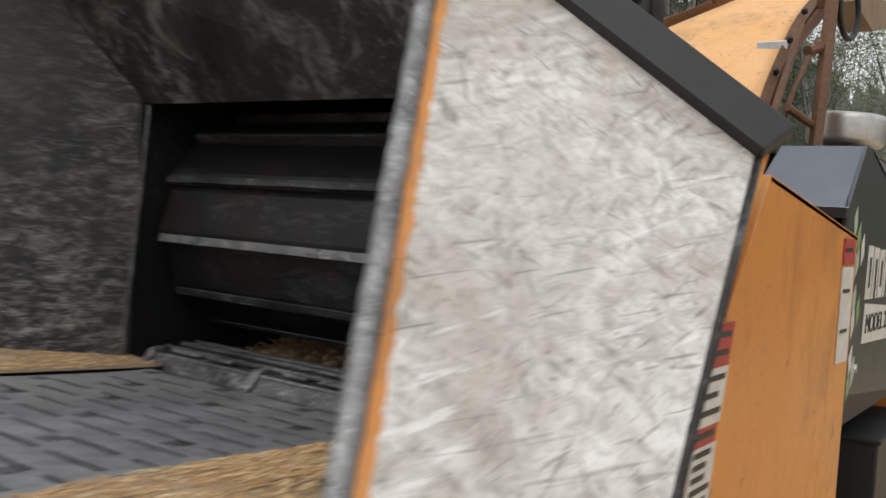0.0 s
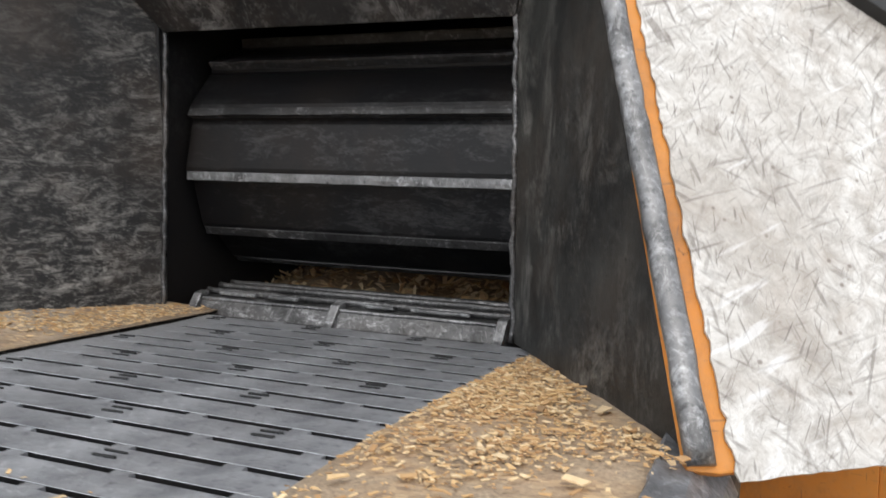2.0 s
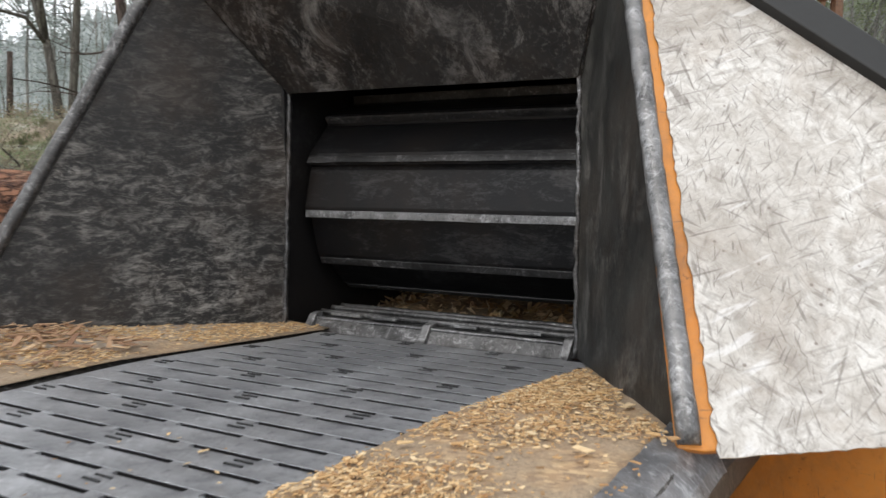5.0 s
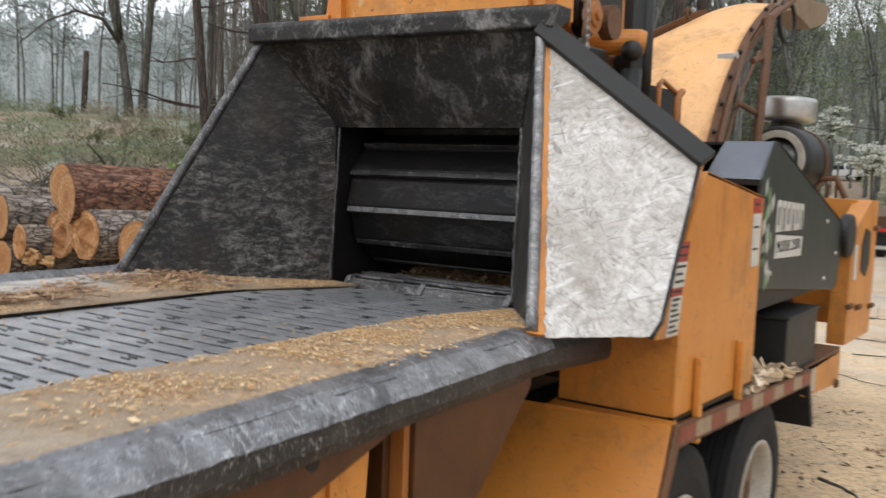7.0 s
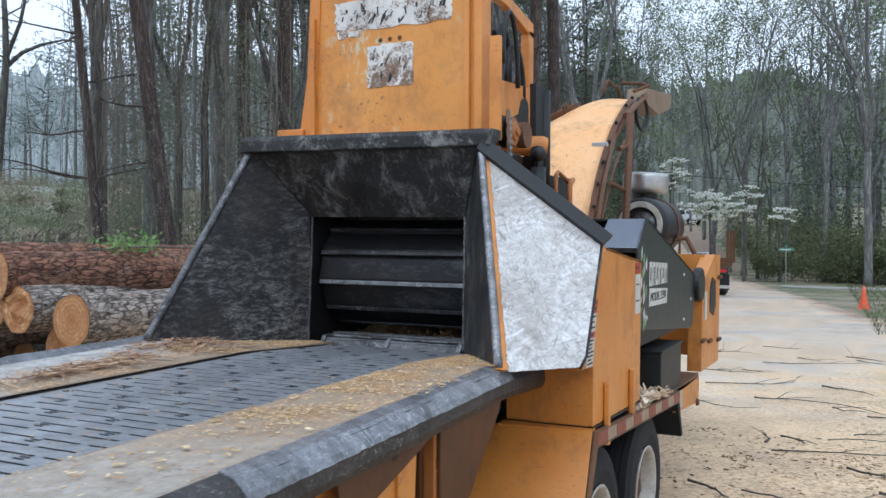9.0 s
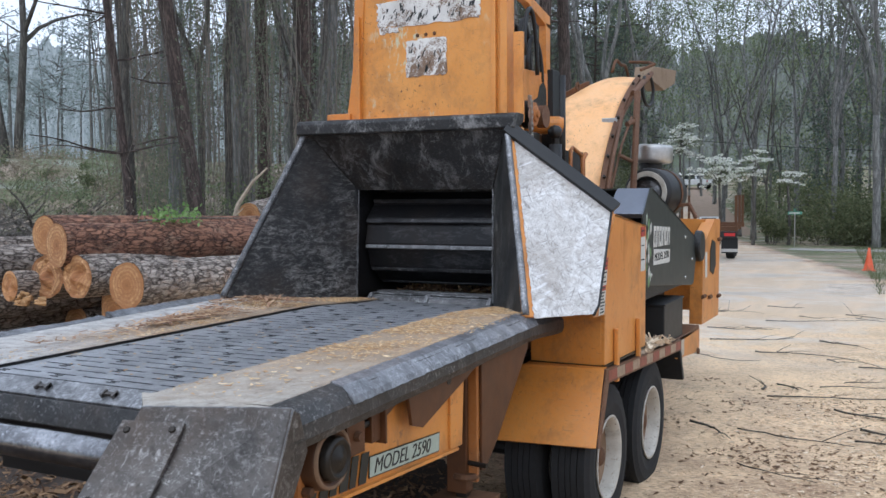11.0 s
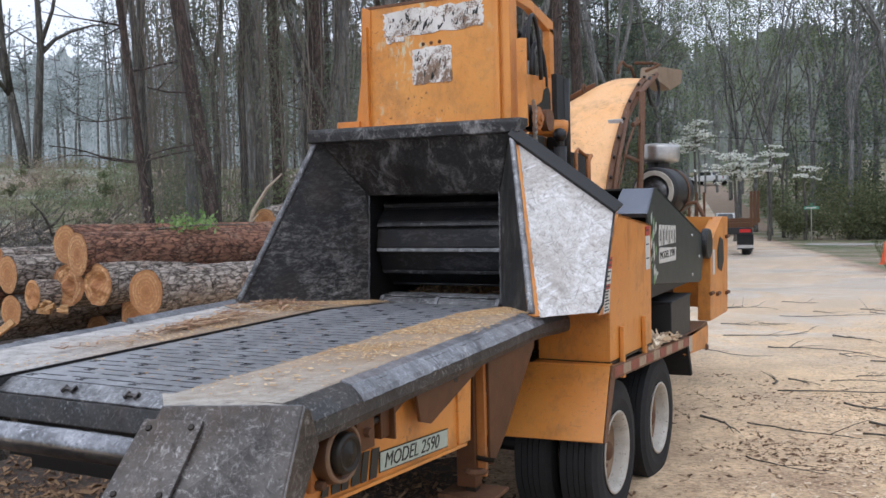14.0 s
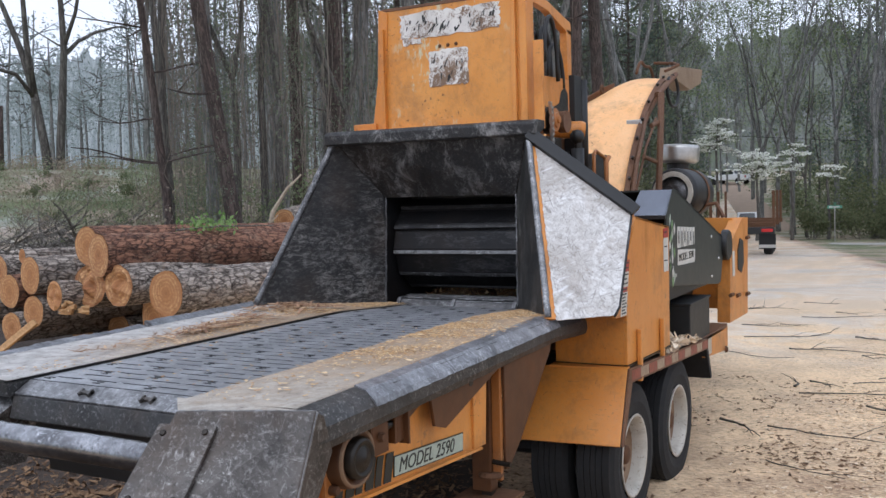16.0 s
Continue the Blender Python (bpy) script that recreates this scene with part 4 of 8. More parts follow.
def chipper_belt():
    belt = part("conveyor_bed", Mesh().box(-1.295, -0.43, -2.0, 0.74, 1.06, 1.135), BLACK_DEEP, chipper, "black steel bed under the conveyor")
    pitch, top = 0.0745, 1.199
    count = int((0.745 + 2.02) / pitch)
    xa, xb = -1.292, -0.432
    # two kinds of slat in turn: the joint is open in short dashes, closed by hinge knuckles between them
    slats = []
    for shift in (0.0, 0.068):
        mm, x, cuts = Mesh(), xa, []
        first = 0.05 + shift
        while x < xb - 1e-4:
            w = first if x == xa else (0.150 if cuts[-1][2] == 0 else 0.030)
            cuts.append((x, min(x + w, xb), 0 if x == xa else 1 - cuts[-1][2]))
            x += w
        for a, b, is_gap in cuts:
            end = pitch - (0.0135 if is_gap else 0.0012)
            pp = [(0.0, -0.022), (0.0, -0.0008), (0.001, 0.0), (end - 0.001, 0.0), (end, -0.0008), (end, -0.022)]
            k = len(pp)
            mm.add([(a, u, h) for u, h in pp] + [(b, u, h) for u, h in pp], [tuple(range(k)), tuple(reversed(range(k, 2 * k))), *[(j, k + j, k + (j + 1) % k, (j + 1) % k) for j in range(k)]])
        slat = mm.data("slat", BELT_STEEL)
        # faces inside the joints are black, the gaps' shade as a colour
        slat.materials.append(BLACK_DEEP)
        for face in slat.polygons:
            if abs(face.normal.y) > 0.8:
                face.material_index = 1
        slats.append(slat)
    for i in range(count):
        ob = new("slat", slats[i % 2])
        ob.parent = belt
        y = -2.02 + i * pitch
        ob.matrix_basis = pose(0, y, belt_z(y), -math.degrees(math.atan((belt_z(y) - belt_z(y + pitch)) / pitch)))
    # pairs of short black bars in slanting rows over the slats, for the dark of recessed slots
    dash_data = Mesh().box(-0.019, 0.019, -0.012, -0.007, -0.002, 0.003).box(-0.016, 0.022, 0.007, 0.011, -0.002, 0.003).data("chain_lug", BLACK_PAINT, 0.0015)
    for i in range(0, count, 2):
        for k in range(4):
            x = -1.245 + 0.135 * (i // 2 % 2) + 0.27 * k
            if x < -0.47:
                ob = new("chain_lug", dash_data)
                ob.parent = belt
                y = -2.02 + i * pitch + 0.036
                ob.matrix_basis = pose(x + 0.006 * math.sin(i * 7.0), y, belt_z(y), 0, 0, 4 * math.sin(i * 3.0))
    # the slats as they turn over the tail shaft
    for k, (dy, dz, rx) in enumerate(((-0.012, -0.002, 28), (-0.085, -0.048, 74))):
        mm = Mesh()
        mm.add([(xa, -0.085, 0.004), (xb, -0.085, 0.004), (xb, 0, 0.004), (xa, 0, 0.004), (xa, -0.085, -0.014), (xb, -0.085, -0.014), (xb, 0, -0.014), (xa, 0, -0.014)], [(0, 1, 2, 3), (7, 6, 5, 4), (0, 4, 5, 1), (1, 5, 6, 2), (2, 6, 7, 3), (3, 7, 4, 0)])
        ob = part("slat", mm, EDGE_STEEL if k == 0 else ROLL_STEEL, belt, "bright worn slat" if k == 0 else "", 0.004)
        ob.matrix_basis = pose(0, -2.02 + dy, top + dz, rx, 0, 0)
        if k == 0:
            for x in (-0.93, -0.62):
                tab = part("lug", Mesh().box(x - 0.028, x + 0.028, -0.05, -0.038, 0.004, 0.014).box(x - 0.028, x - 0.02, -0.06, -0.03, 0.004, 0.017).box(x + 0.02, x + 0.028, -0.06, -0.03, 0.004, 0.017), BEAK_STEEL, belt)
                tab.matrix_basis = ob.matrix_basis.copy()
    random.seed(5)
    xs = np.linspace(-1.50, -0.20, 30)
    part("tail_roller", Mesh().tube([(x, -2.345 + 0.002 * math.sin(x * 9), 1.085) for x in xs], [0.047 + 0.001 * random.uniform(-1, 1) for _ in xs], 28), ROLLER_STEEL, chipper, "round steel tail pipe rubbed shiny", smooth=True)
    # threshold casting between conveyor and feed wheel: bright front lip, a sunk face with tabs, dark ribs above
    xa, xb = -1.388, -0.522
    lip = part("threshold_plate", Mesh().plate([(xa, 0.752, 1.120), (xa, 0.752, 1.146), (xa, 0.775, 1.152), (xa, 0.80, 1.186), (xa, 0.90, 1.194), (xa, 0.98, 1.188), (xa, 0.98, 1.12)], xb - xa, (1, 0, 0)), SKIRT_STEEL, chipper, "ribbed steel threshold strip", 0.003)
    def wavy(y, z, r, n=40):
        xs = np.linspace(xa + 0.004, xb - 0.004, n)
        return Mesh().tube([(x, y + 0.0015 * noise.noise((x * 14, y * 30, 1)), z + 0.0015 * noise.noise((x * 17, 3, z * 30))) for x in xs], [r * (1 + 0.25 * noise.noise((x * 21, 7, y))) for x in xs], 8)
    part("front_lip", wavy(0.752, 1.147, 0.0065), EDGE_STEEL, lip, "front lip rubbed bright", smooth=True)
    part("rib", wavy(0.803, 1.188, 0.0055), EDGE_STEEL, lip, "rubbed bright rib", smooth=True)
    part("rib", wavy(0.853, 1.199, 0.0095), SKIRT_STEEL, lip, smooth=True)
    part("rib", wavy(0.905, 1.204, 0.0095), SKIRT_STEEL, lip, smooth=True)
    part("rib", wavy(0.955, 1.203, 0.0095), SKIRT_STEEL, lip, smooth=True)
    for x in (xa + 0.014, -0.965, xb - 0.014):
        part("tab", Mesh().plate([(x - 0.013, 0.744, 1.146), (x - 0.013, 0.765, 1.162), (x - 0.013, 0.798, 1.202), (x - 0.013, 0.83, 1.206), (x - 0.013, 0.83, 1.18), (x - 0.013, 0.76, 1.13)], 0.026, (1, 0, 0)), EDGE_STEEL, lip, "worn steel tab", 0.004)
    for x, w in ((-1.27, 0.055), (-1.13, 0.045), (-0.86, 0.04), (-0.70, 0.075)):
        part("bar_mark", Mesh().box(x - w, x + w, 0.822, 0.834, 1.196, 1.204), EDGE_STEEL, lip, bevel=0.002)


def chipper_throat():
    """The dark housing behind the hopper: walls, slot, knife drum, feed wheel."""
    box = part("feed_housing", Mesh().box(-1.50, -0.46, 0.84, 2.35, 2.12, 2.14), BLACK_DEEP, chipper, "black steel feed housing")
    part("floor_plate", Mesh().box(-1.50, -0.46, 0.98, 2.35, 1.09, 1.14), BLACK_DEEP, box)
    part("side_plate", Mesh().box(-0.485, -0.465, 0.80, 2.35, 1.10, 2.12), BLACK_DEEP, box)
    part("back_plate", Mesh().box(-1.48, -0.46, 2.35, 2.37, 1.10, 2.14), BLACK_DEEP, box)
    # far side plate with the arm slot, round at its foot, and a small hole
    cy0, r = 1.153, 0.055
    foot = [(cy0 - r * math.cos(a), 1.518 - r * math.sin(a)) for a in np.linspace(0, math.pi, 9)]
    mm = Mesh().plate([(-1.485, y, z) for y, z in [(0.79, 1.10), (cy0, 1.10)] + foot[4::-1] + [(cy0 - r, 1.80), (cy0 - r, 2.12), (0.79, 2.12)]], 0.02, (1, 0, 0))
    mm.plate([(-1.485, y, z) for y, z in [(2.35, 2.12), (cy0 + r, 2.12), (cy0 + r, 1.80)] + foot[:3:-1] + [(cy0, 1.10), (2.35, 1.10)]], 0.02, (1, 0, 0))
    mm.plate([(-1.485, cy0 - r, 1.80), (-1.485, cy0 + r, 1.80), (-1.485, cy0 + r, 2.12), (-1.485, cy0 - r, 2.12)], 0.02, (1, 0, 0))
    part("side_plate", mm, BLACK_DEEP, box)
    part("header_plate", Mesh().box(-1.47, -0.48, 0.83, 0.85, 1.88, 2.12), BLACK_DEEP, box)
    part("knife_drum", Mesh().tube([(-1.38, 1.95, 1.50), (-0.56, 1.95, 1.50)], 0.30, 40), WHEEL_STEEL, box, "dark steel chipper drum", smooth=False)
    # feed wheel: drum of sloping plates, each ending in a worn cleat bar, lowered to the threshold
    cy, cz, ri, ro, teeth = 1.165, 1.556, 0.292, 0.322, 12
    xl, xr = -1.442, -0.500
    first = radians(18.0)
    prof = []
    for i in range(teeth):
        a1 = first - 2 * math.pi * i / teeth
        a0 = a1 + 2 * math.pi / teeth
        for f, q in ((0.02, ri), (0.10, ri + 0.003), (0.80, ro - 0.006), (0.93, ro - 0.004)):
            a = a0 + (a1 - a0) * f
            prof.append((cy - q * math.cos(a), cz + q * math.sin(a)))
    k = len(prof)
    mm = Mesh().add([(xl, y, z) for y, z in prof] + [(xr, y, z) for y, z in prof], [tuple(range(k)), tuple(reversed(range(k, 2 * k))), *[(j, k + j, k + (j + 1) % k, (j + 1) % k) for j in range(k)]])
    wheel = part("feed_wheel", mm, WHEEL_STEEL, chipper, "black feed wheel with rubbed cleat bars")
    for i in range(teeth):
        a1 = first - 2 * math.pi * i / teeth
        rows, n = [], 44
        for j in range(n + 1):
            x = xl + 0.004 + (xr - xl - 0.008) * j / n
            wear = 0.006 * noise.noise((x * 9, i * 3.1, 0)) + 0.003 * noise.noise((x * 31, i * 2.3, 4))
            row = []
            for da, q in ((0.072, ro - 0.009), (0.068, ro - 0.002), (0.035, ro + 0.001), (0.004 + wear, ro + 0.003 + 0.2 * wear), (0.0 + wear, ro - 0.003), (0.004, ro - 0.028)):
                a = a1 + da
                row.append((x, cy - q * math.cos(a), cz + q * math.sin(a)))
            rows.append(row)
        bright = abs(cz + ro * math.sin(a1) - 1.475) < 0.06 and math.cos(a1) > 0
        part("cleat", Mesh().sheet(rows), EDGE_STEEL if bright else CLEAT_STEEL, wheel, "steel cleat bar rubbed bright" if bright else "")
    part("axle", Mesh().tube([(xl - 0.06, cy, cz), (xr + 0.02, cy, cz)], 0.05, 16), GREASE, wheel, smooth=True)


chipper_hopper()
chipper_side_panel()
chipper_deck()
chipper_belt()
chipper_throat()


def text_mesh(body, size, mat, m, parent, name="lettering", shear=0.0, depth=0.0015):
    """Built-in lettering turned into a mesh."""
    cu = bpy.data.curves.new(name, "FONT")
    cu.body, cu.size, cu.extrude, cu.shear = body, size, depth, shear
    tmp = bpy.data.objects.new(name, cu)
    me = bpy.data.meshes.new_from_object(tmp)
    bpy.data.objects.remove(tmp)
    me.materials.clear()
    me.materials.append(mat)
    ob = new(name, me)
    ob.parent = parent
    ob.matrix_basis = m
    return ob


def chipper_frame():
    """Orange chassis under the infeed: tapering side frame, gussets, bearing, jack leg."""
    S = 0.0
    side = part("side_frame", Mesh().plate([(S, -1.98, 0.83), (S, -0.80, 0.755), (S, -0.72, 1.16), (S, -1.98, 1.16)], -0.02, (1, 0, 0)), ORANGE, chipper, "tapering orange side frame", 0.003)
    part("flange", Mesh().plate([(S + 0.02, -1.98, 0.825), (S + 0.02, -0.80, 0.75), (S - 0.06, -0.80, 0.75), (S - 0.06, -1.98, 0.825)], 0.012, (0, 0, 1)), ORANGE, side)
    part("side_frame", Mesh().plate([(S + 0.012, -0.86, 0.765), (S + 0.012, -0.75, 0.76), (S + 0.012, -0.72, 1.16), (S + 0.012, -0.86, 1.16)], -0.02, (1, 0, 0)), ORANGE, chipper, "orange side frame plate", 0.003)
    part("cross_frame", Mesh().box(-1.6, S - 0.02, -1.95, -1.85, 0.86, 1.08), BLACK_DEEP, chipper)
    part("under_frame", Mesh().box(-1.45, -0.06, -1.85, -0.70, 0.78, 1.07).box(-1.45, -0.42, -0.70, 0.5, 0.78, 1.07), BLACK_DEEP, chipper, "dark underside of the conveyor")
    part("side_frame", Mesh().plate([(-1.72, -1.98, 0.83), (-1.72, 0.4, 0.74), (-1.72, 0.4, 1.14), (-1.72, -1.98, 1.16)], 0.02, (1, 0, 0)), ORANGE, chipper, "tapering orange side frame", 0.003)
    # knees under the table, shade put into their brown: a small one, a deep one with a round hole, and the broad one at
    # the post
    part("gusset", Mesh().plate([(0.045, -1.495, 1.115), (0.045, -1.498, 1.031), (0.045, -1.34, 1.092), (0.045, -1.33, 1.115)], 0.014, (1, 0, 0)), KNEE, chipper, "orange knee plate, brown for its shade", 0.002)
    knee = part("gusset", Mesh().plate([(0.045, -1.33, 1.115), (0.045, -1.30, 1.075), (0.045, -1.275, 0.967), (0.045, -1.19, 0.941), (0.045, -0.70, 1.09), (0.045, -0.68, 1.115)], 0.014, (1, 0, 0)), KNEE, chipper, "deep orange knee plate with a hole, brown for its shade", 0.002)
    part("hole", Mesh().tube([(0.050, -0.967, 1.083), (0.0605, -0.967, 1.083)], 0.02, 18), BLACK_DEEP, knee, "dark round hole")
    part("post", Mesh().box(-0.125, -0.03, -0.625, -0.555, 0.50, 1.12), KNEE, chipper, "orange upright post, front brown for its shade", 0.004)
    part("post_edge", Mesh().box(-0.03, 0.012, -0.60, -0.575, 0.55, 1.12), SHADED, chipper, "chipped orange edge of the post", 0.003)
    part("gusset", Mesh().plate([(0.012, -0.574, 1.115), (0.012, -0.574, 0.60), (0.012, -0.545, 0.592), (0.012, -0.40, 0.70), (0.012, -0.02, 1.06), (0.012, 0.0, 1.115)], 0.014, (1, 0, 0)), KNEE, chipper, "broad orange gusset plate, brown for its shade", 0.003)
    # crossplate in black to stand for the shadow between table and fender
    part("crossplate", Mesh().plate([(-1.5, 0.12, 0.60), (-0.42, 0.12, 0.60), (-0.42, 0.10, 1.09), (-1.5, 0.10, 1.09)], 0.02), BLACK_DEEP, chipper)
    # jack leg
    jack = part("jack_leg", Mesh().box(-0.085, -0.035, -0.615, -0.565, 0.47, 0.62), GREASE, chipper, "greasy steel jack leg", 0.004)
    z = 0.452
    part("jack_foot", Mesh().plate([(-0.20, -0.68, z), (0.07, -0.66, z), (0.09, -0.52, z + 0.02), (-0.18, -0.50, z + 0.01)], 0.02, (0, 0, 1)), RUST, jack, "rusty square jack foot", 0.004)
    part("jack_pin", Mesh().tube([(-0.11, -0.6, 0.64), (0.06, -0.6, 0.63)], 0.012, 8), GREASE, jack)
    part("jack_clamp", Mesh().lathe([(0.0, 0.0), (0.055, 0.0), (0.062, 0.012), (0.055, 0.03), (0.0, 0.03)], pose(-0.045, -0.59, 0.56), 16), RUST, jack)
    # tail shaft bearing with its adjuster
    c = Vector((0.01, -1.845, 1.0))
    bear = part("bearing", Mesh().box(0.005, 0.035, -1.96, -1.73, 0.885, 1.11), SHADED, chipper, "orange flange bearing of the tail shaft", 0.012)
    mx = along(c, c + Vector((1, 0, 0)))
    part("housing", Mesh().lathe([(0.0, 0.07), (0.078, 0.07), (0.082, 0.078), (0.096, 0.078), (0.102, 0.066), (0.108, 0.03), (0.112, 0.0)], mx, 32), KNEE, bear, "rusty bearing housing", smooth=True)
    part("worn_ring", Mesh().lathe([(0.086, 0.076), (0.088, 0.081), (0.097, 0.081), (0.100, 0.072)], mx, 36), RIM_RUSTY, bear, "rusty worn rim", smooth=True)
    part("dust_cap", Mesh().lathe([(0.0, 0.112), (0.012, 0.112), (0.016, 0.106), (0.034, 0.106), (0.040, 0.098), (0.050, 0.098), (0.054, 0.104), (0.062, 0.104), (0.070, 0.092), (0.072, 0.07)], mx, 32), GREASE, bear, "greasy black dust cap", smooth=True)
    for a, b in ((-0.085, -0.085), (-0.085, 0.085), (0.085, -0.085), (0.085, 0.085)):
        q = Vector((0.035, c.y + a, c.z + b - 0.005))
        part("bolt", Mesh().lathe([(0.0, 0.03), (0.014, 0.03), (0.017, 0.024), (0.017, 0.0)], along(q, q + Vector((1, 0, 0))), 6), RUST, bear)
    adj = part("adjuster_bracket", Mesh().box(0.01, 0.075, -1.745, -1.735, 0.968, 1.10).box(0.065, 0.075, -1.735, -1.64, 0.968, 1.10).box(0.01, 0.075, -1.645, -1.635, 0.968, 1.10), KNEE, bear, "rusty adjuster bracket", 0.003)
    part("nut", Mesh().lathe([(0.0, 0.02), (0.016, 0.02), (0.018, 0.0)], along((0.075, -1.69, 1.03), (1, -1.69, 1.03)), 6), RUST, adj)
    part("adjuster_screw", Mesh().tube([(0.045, -1.635, 1.045), (0.045, -1.49, 1.045)], 0.014, 10), GREASE, bear)
    part("adjuster_plate", Mesh().box(0.005, 0.065, -1.575, -1.562, 0.975, 1.10).box(0.053, 0.065, -1.562, -1.515, 0.975, 1.10).box(0.02, 0.085, -1.515, -1.503, 0.962, 1.10), KNEE, bear, bevel=0.003)
    # name plate along the frame: unreadable maker mark as slanted bars, model in letters
    base = Matrix.Translation((S + 0.005, -1.87, 0.865)) @ Matrix.Rotation(radians(90), 4, "Z") @ Matrix.Rotation(radians(90), 4, "X")
    slope = Matrix.Rotation(-math.atan2(0.046, 0.6), 4, "Z")
    fr = base @ slope
    plate = part("name_plate", Mesh().box(0.375, 0.915, -0.008, 0.062, 0.0, 0.002), DECAL_PALE, side, "pale model decal")
    plate.matrix_basis = fr
    part("decal_edge", Mesh().box(0.371, 0.919, -0.012, 0.066, -0.0015, 0.0005), DECAL_INK, plate)
    text_mesh("MODEL 2590", 0.077, DECAL_INK, pose(0.40, 0.002, 0.0022), plate, "lettering", 0.25)
    for i in range(6):
        w = 0.050 if i % 2 else 0.042
        x = i * 0.060
        part("logo_bar", Mesh().add([(x, -0.022, 0), (x + w, -0.022, 0), (x + w + 0.018, 0.085, 0), (x + 0.018, 0.085, 0), (x, -0.022, 0.002), (x + w, -0.022, 0.002), (x + w + 0.018, 0.085, 0.002), (x + 0.018, 0.085, 0.002)], [(0, 3, 2, 1), (4, 5, 6, 7), (0, 1, 5, 4), (1, 2, 6, 5), (2, 3, 7, 6), (3, 0, 4, 7)]), DECAL_INK, side).matrix_basis = fr


def tyre_mesh():
    prof = [(0.215, -0.085), (0.235, -0.100), (0.30, -0.112), (0.36, -0.106), (0.388, -0.092)]
    ribs = [-0.088, -0.052, -0.047, -0.017, -0.012, 0.012, 0.017, 0.047, 0.052, 0.088]
    for i, w in enumerate(ribs):
        prof.append((0.400, w))
        if i % 2 == 1 and i < len(ribs) - 1:
            prof += [(0.388, w + 0.0008), (0.388, ribs[i + 1] - 0.0008)]
    prof += [(0.388, 0.092), (0.36, 0.106), (0.30, 0.112), (0.235, 0.100), (0.215, 0.085)]
    return Mesh().lathe(prof, Matrix.Identity(4), 56)


def chipper_wheels():
    """Tandem axles with twin tyres; each wheel a part with tyre, rim, hub and nuts."""
    tyre = tyre_mesh().data("tyre", RUBBER)
    rim = Mesh().lathe([(0.228, 0.102), (0.232, 0.108), (0.226, 0.112), (0.214, 0.106), (0.203, 0.075), (0.196, 0.02), (0.190, -0.02), (0.19, -0.095), (0.215, -0.106), (0.226, -0.108)], Matrix.Identity(4), 48).data("rim", RIM_WHITE, smooth=True)
    dish = Mesh().lathe([(0.1945, 0.030), (0.182, 0.008), (0.160, -0.004), (0.12, 0.004), (0.09, 0.018), (0.07, 0.022), (0.07, -0.04), (0.18, -0.04)], Matrix.Identity(4), 40).data("dish", RIM_RUSTY, smooth=True)
    hub = Mesh().lathe([(0.0, 0.07), (0.04, 0.07), (0.052, 0.06), (0.056, 0.03), (0.075, 0.025), (0.078, 0.0)], Matrix.Identity(4), 24).data("hub", RUST, smooth=True)
    nut = Mesh().lathe([(0.0, 0.022), (0.011, 0.022), (0.013, 0.018), (0.013, 0.0)], Matrix.Identity(4), 6).data("nut", RUST)
    for y in (0.58, 1.52):
        z = gz(0.2, y) + 0.395
        for x, turn in ((0.165, 90), (-0.095, -90), (-2.13, -90), (-1.87, 90)):
            w = new("wheel")
            w.parent = chipper
            w["label"] = "black tyre on a white steel rim with rust"
            w.matrix_basis = Matrix.Translation((x, y, z)) @ Matrix.Rotation(radians(turn), 4, "Y") @ Matrix.Rotation(y, 4, "Z")
            for nm, d in (("tyre", tyre), ("rim", rim), ("dish", dish), ("hub", hub)):
                o = new(nm, d)
                o.parent = w
            for i in range(8):
                o = new("nut", nut)
                o.parent = w
                o.matrix_basis = pose(0.125 * math.cos(i * math.pi / 4), 0.125 * math.sin(i * math.pi / 4), 0.003)
        part("axle", Mesh().tube([(-2.0, y, z), (0.1, y, z)], 0.055, 12), BLACK_DEEP, chipper)


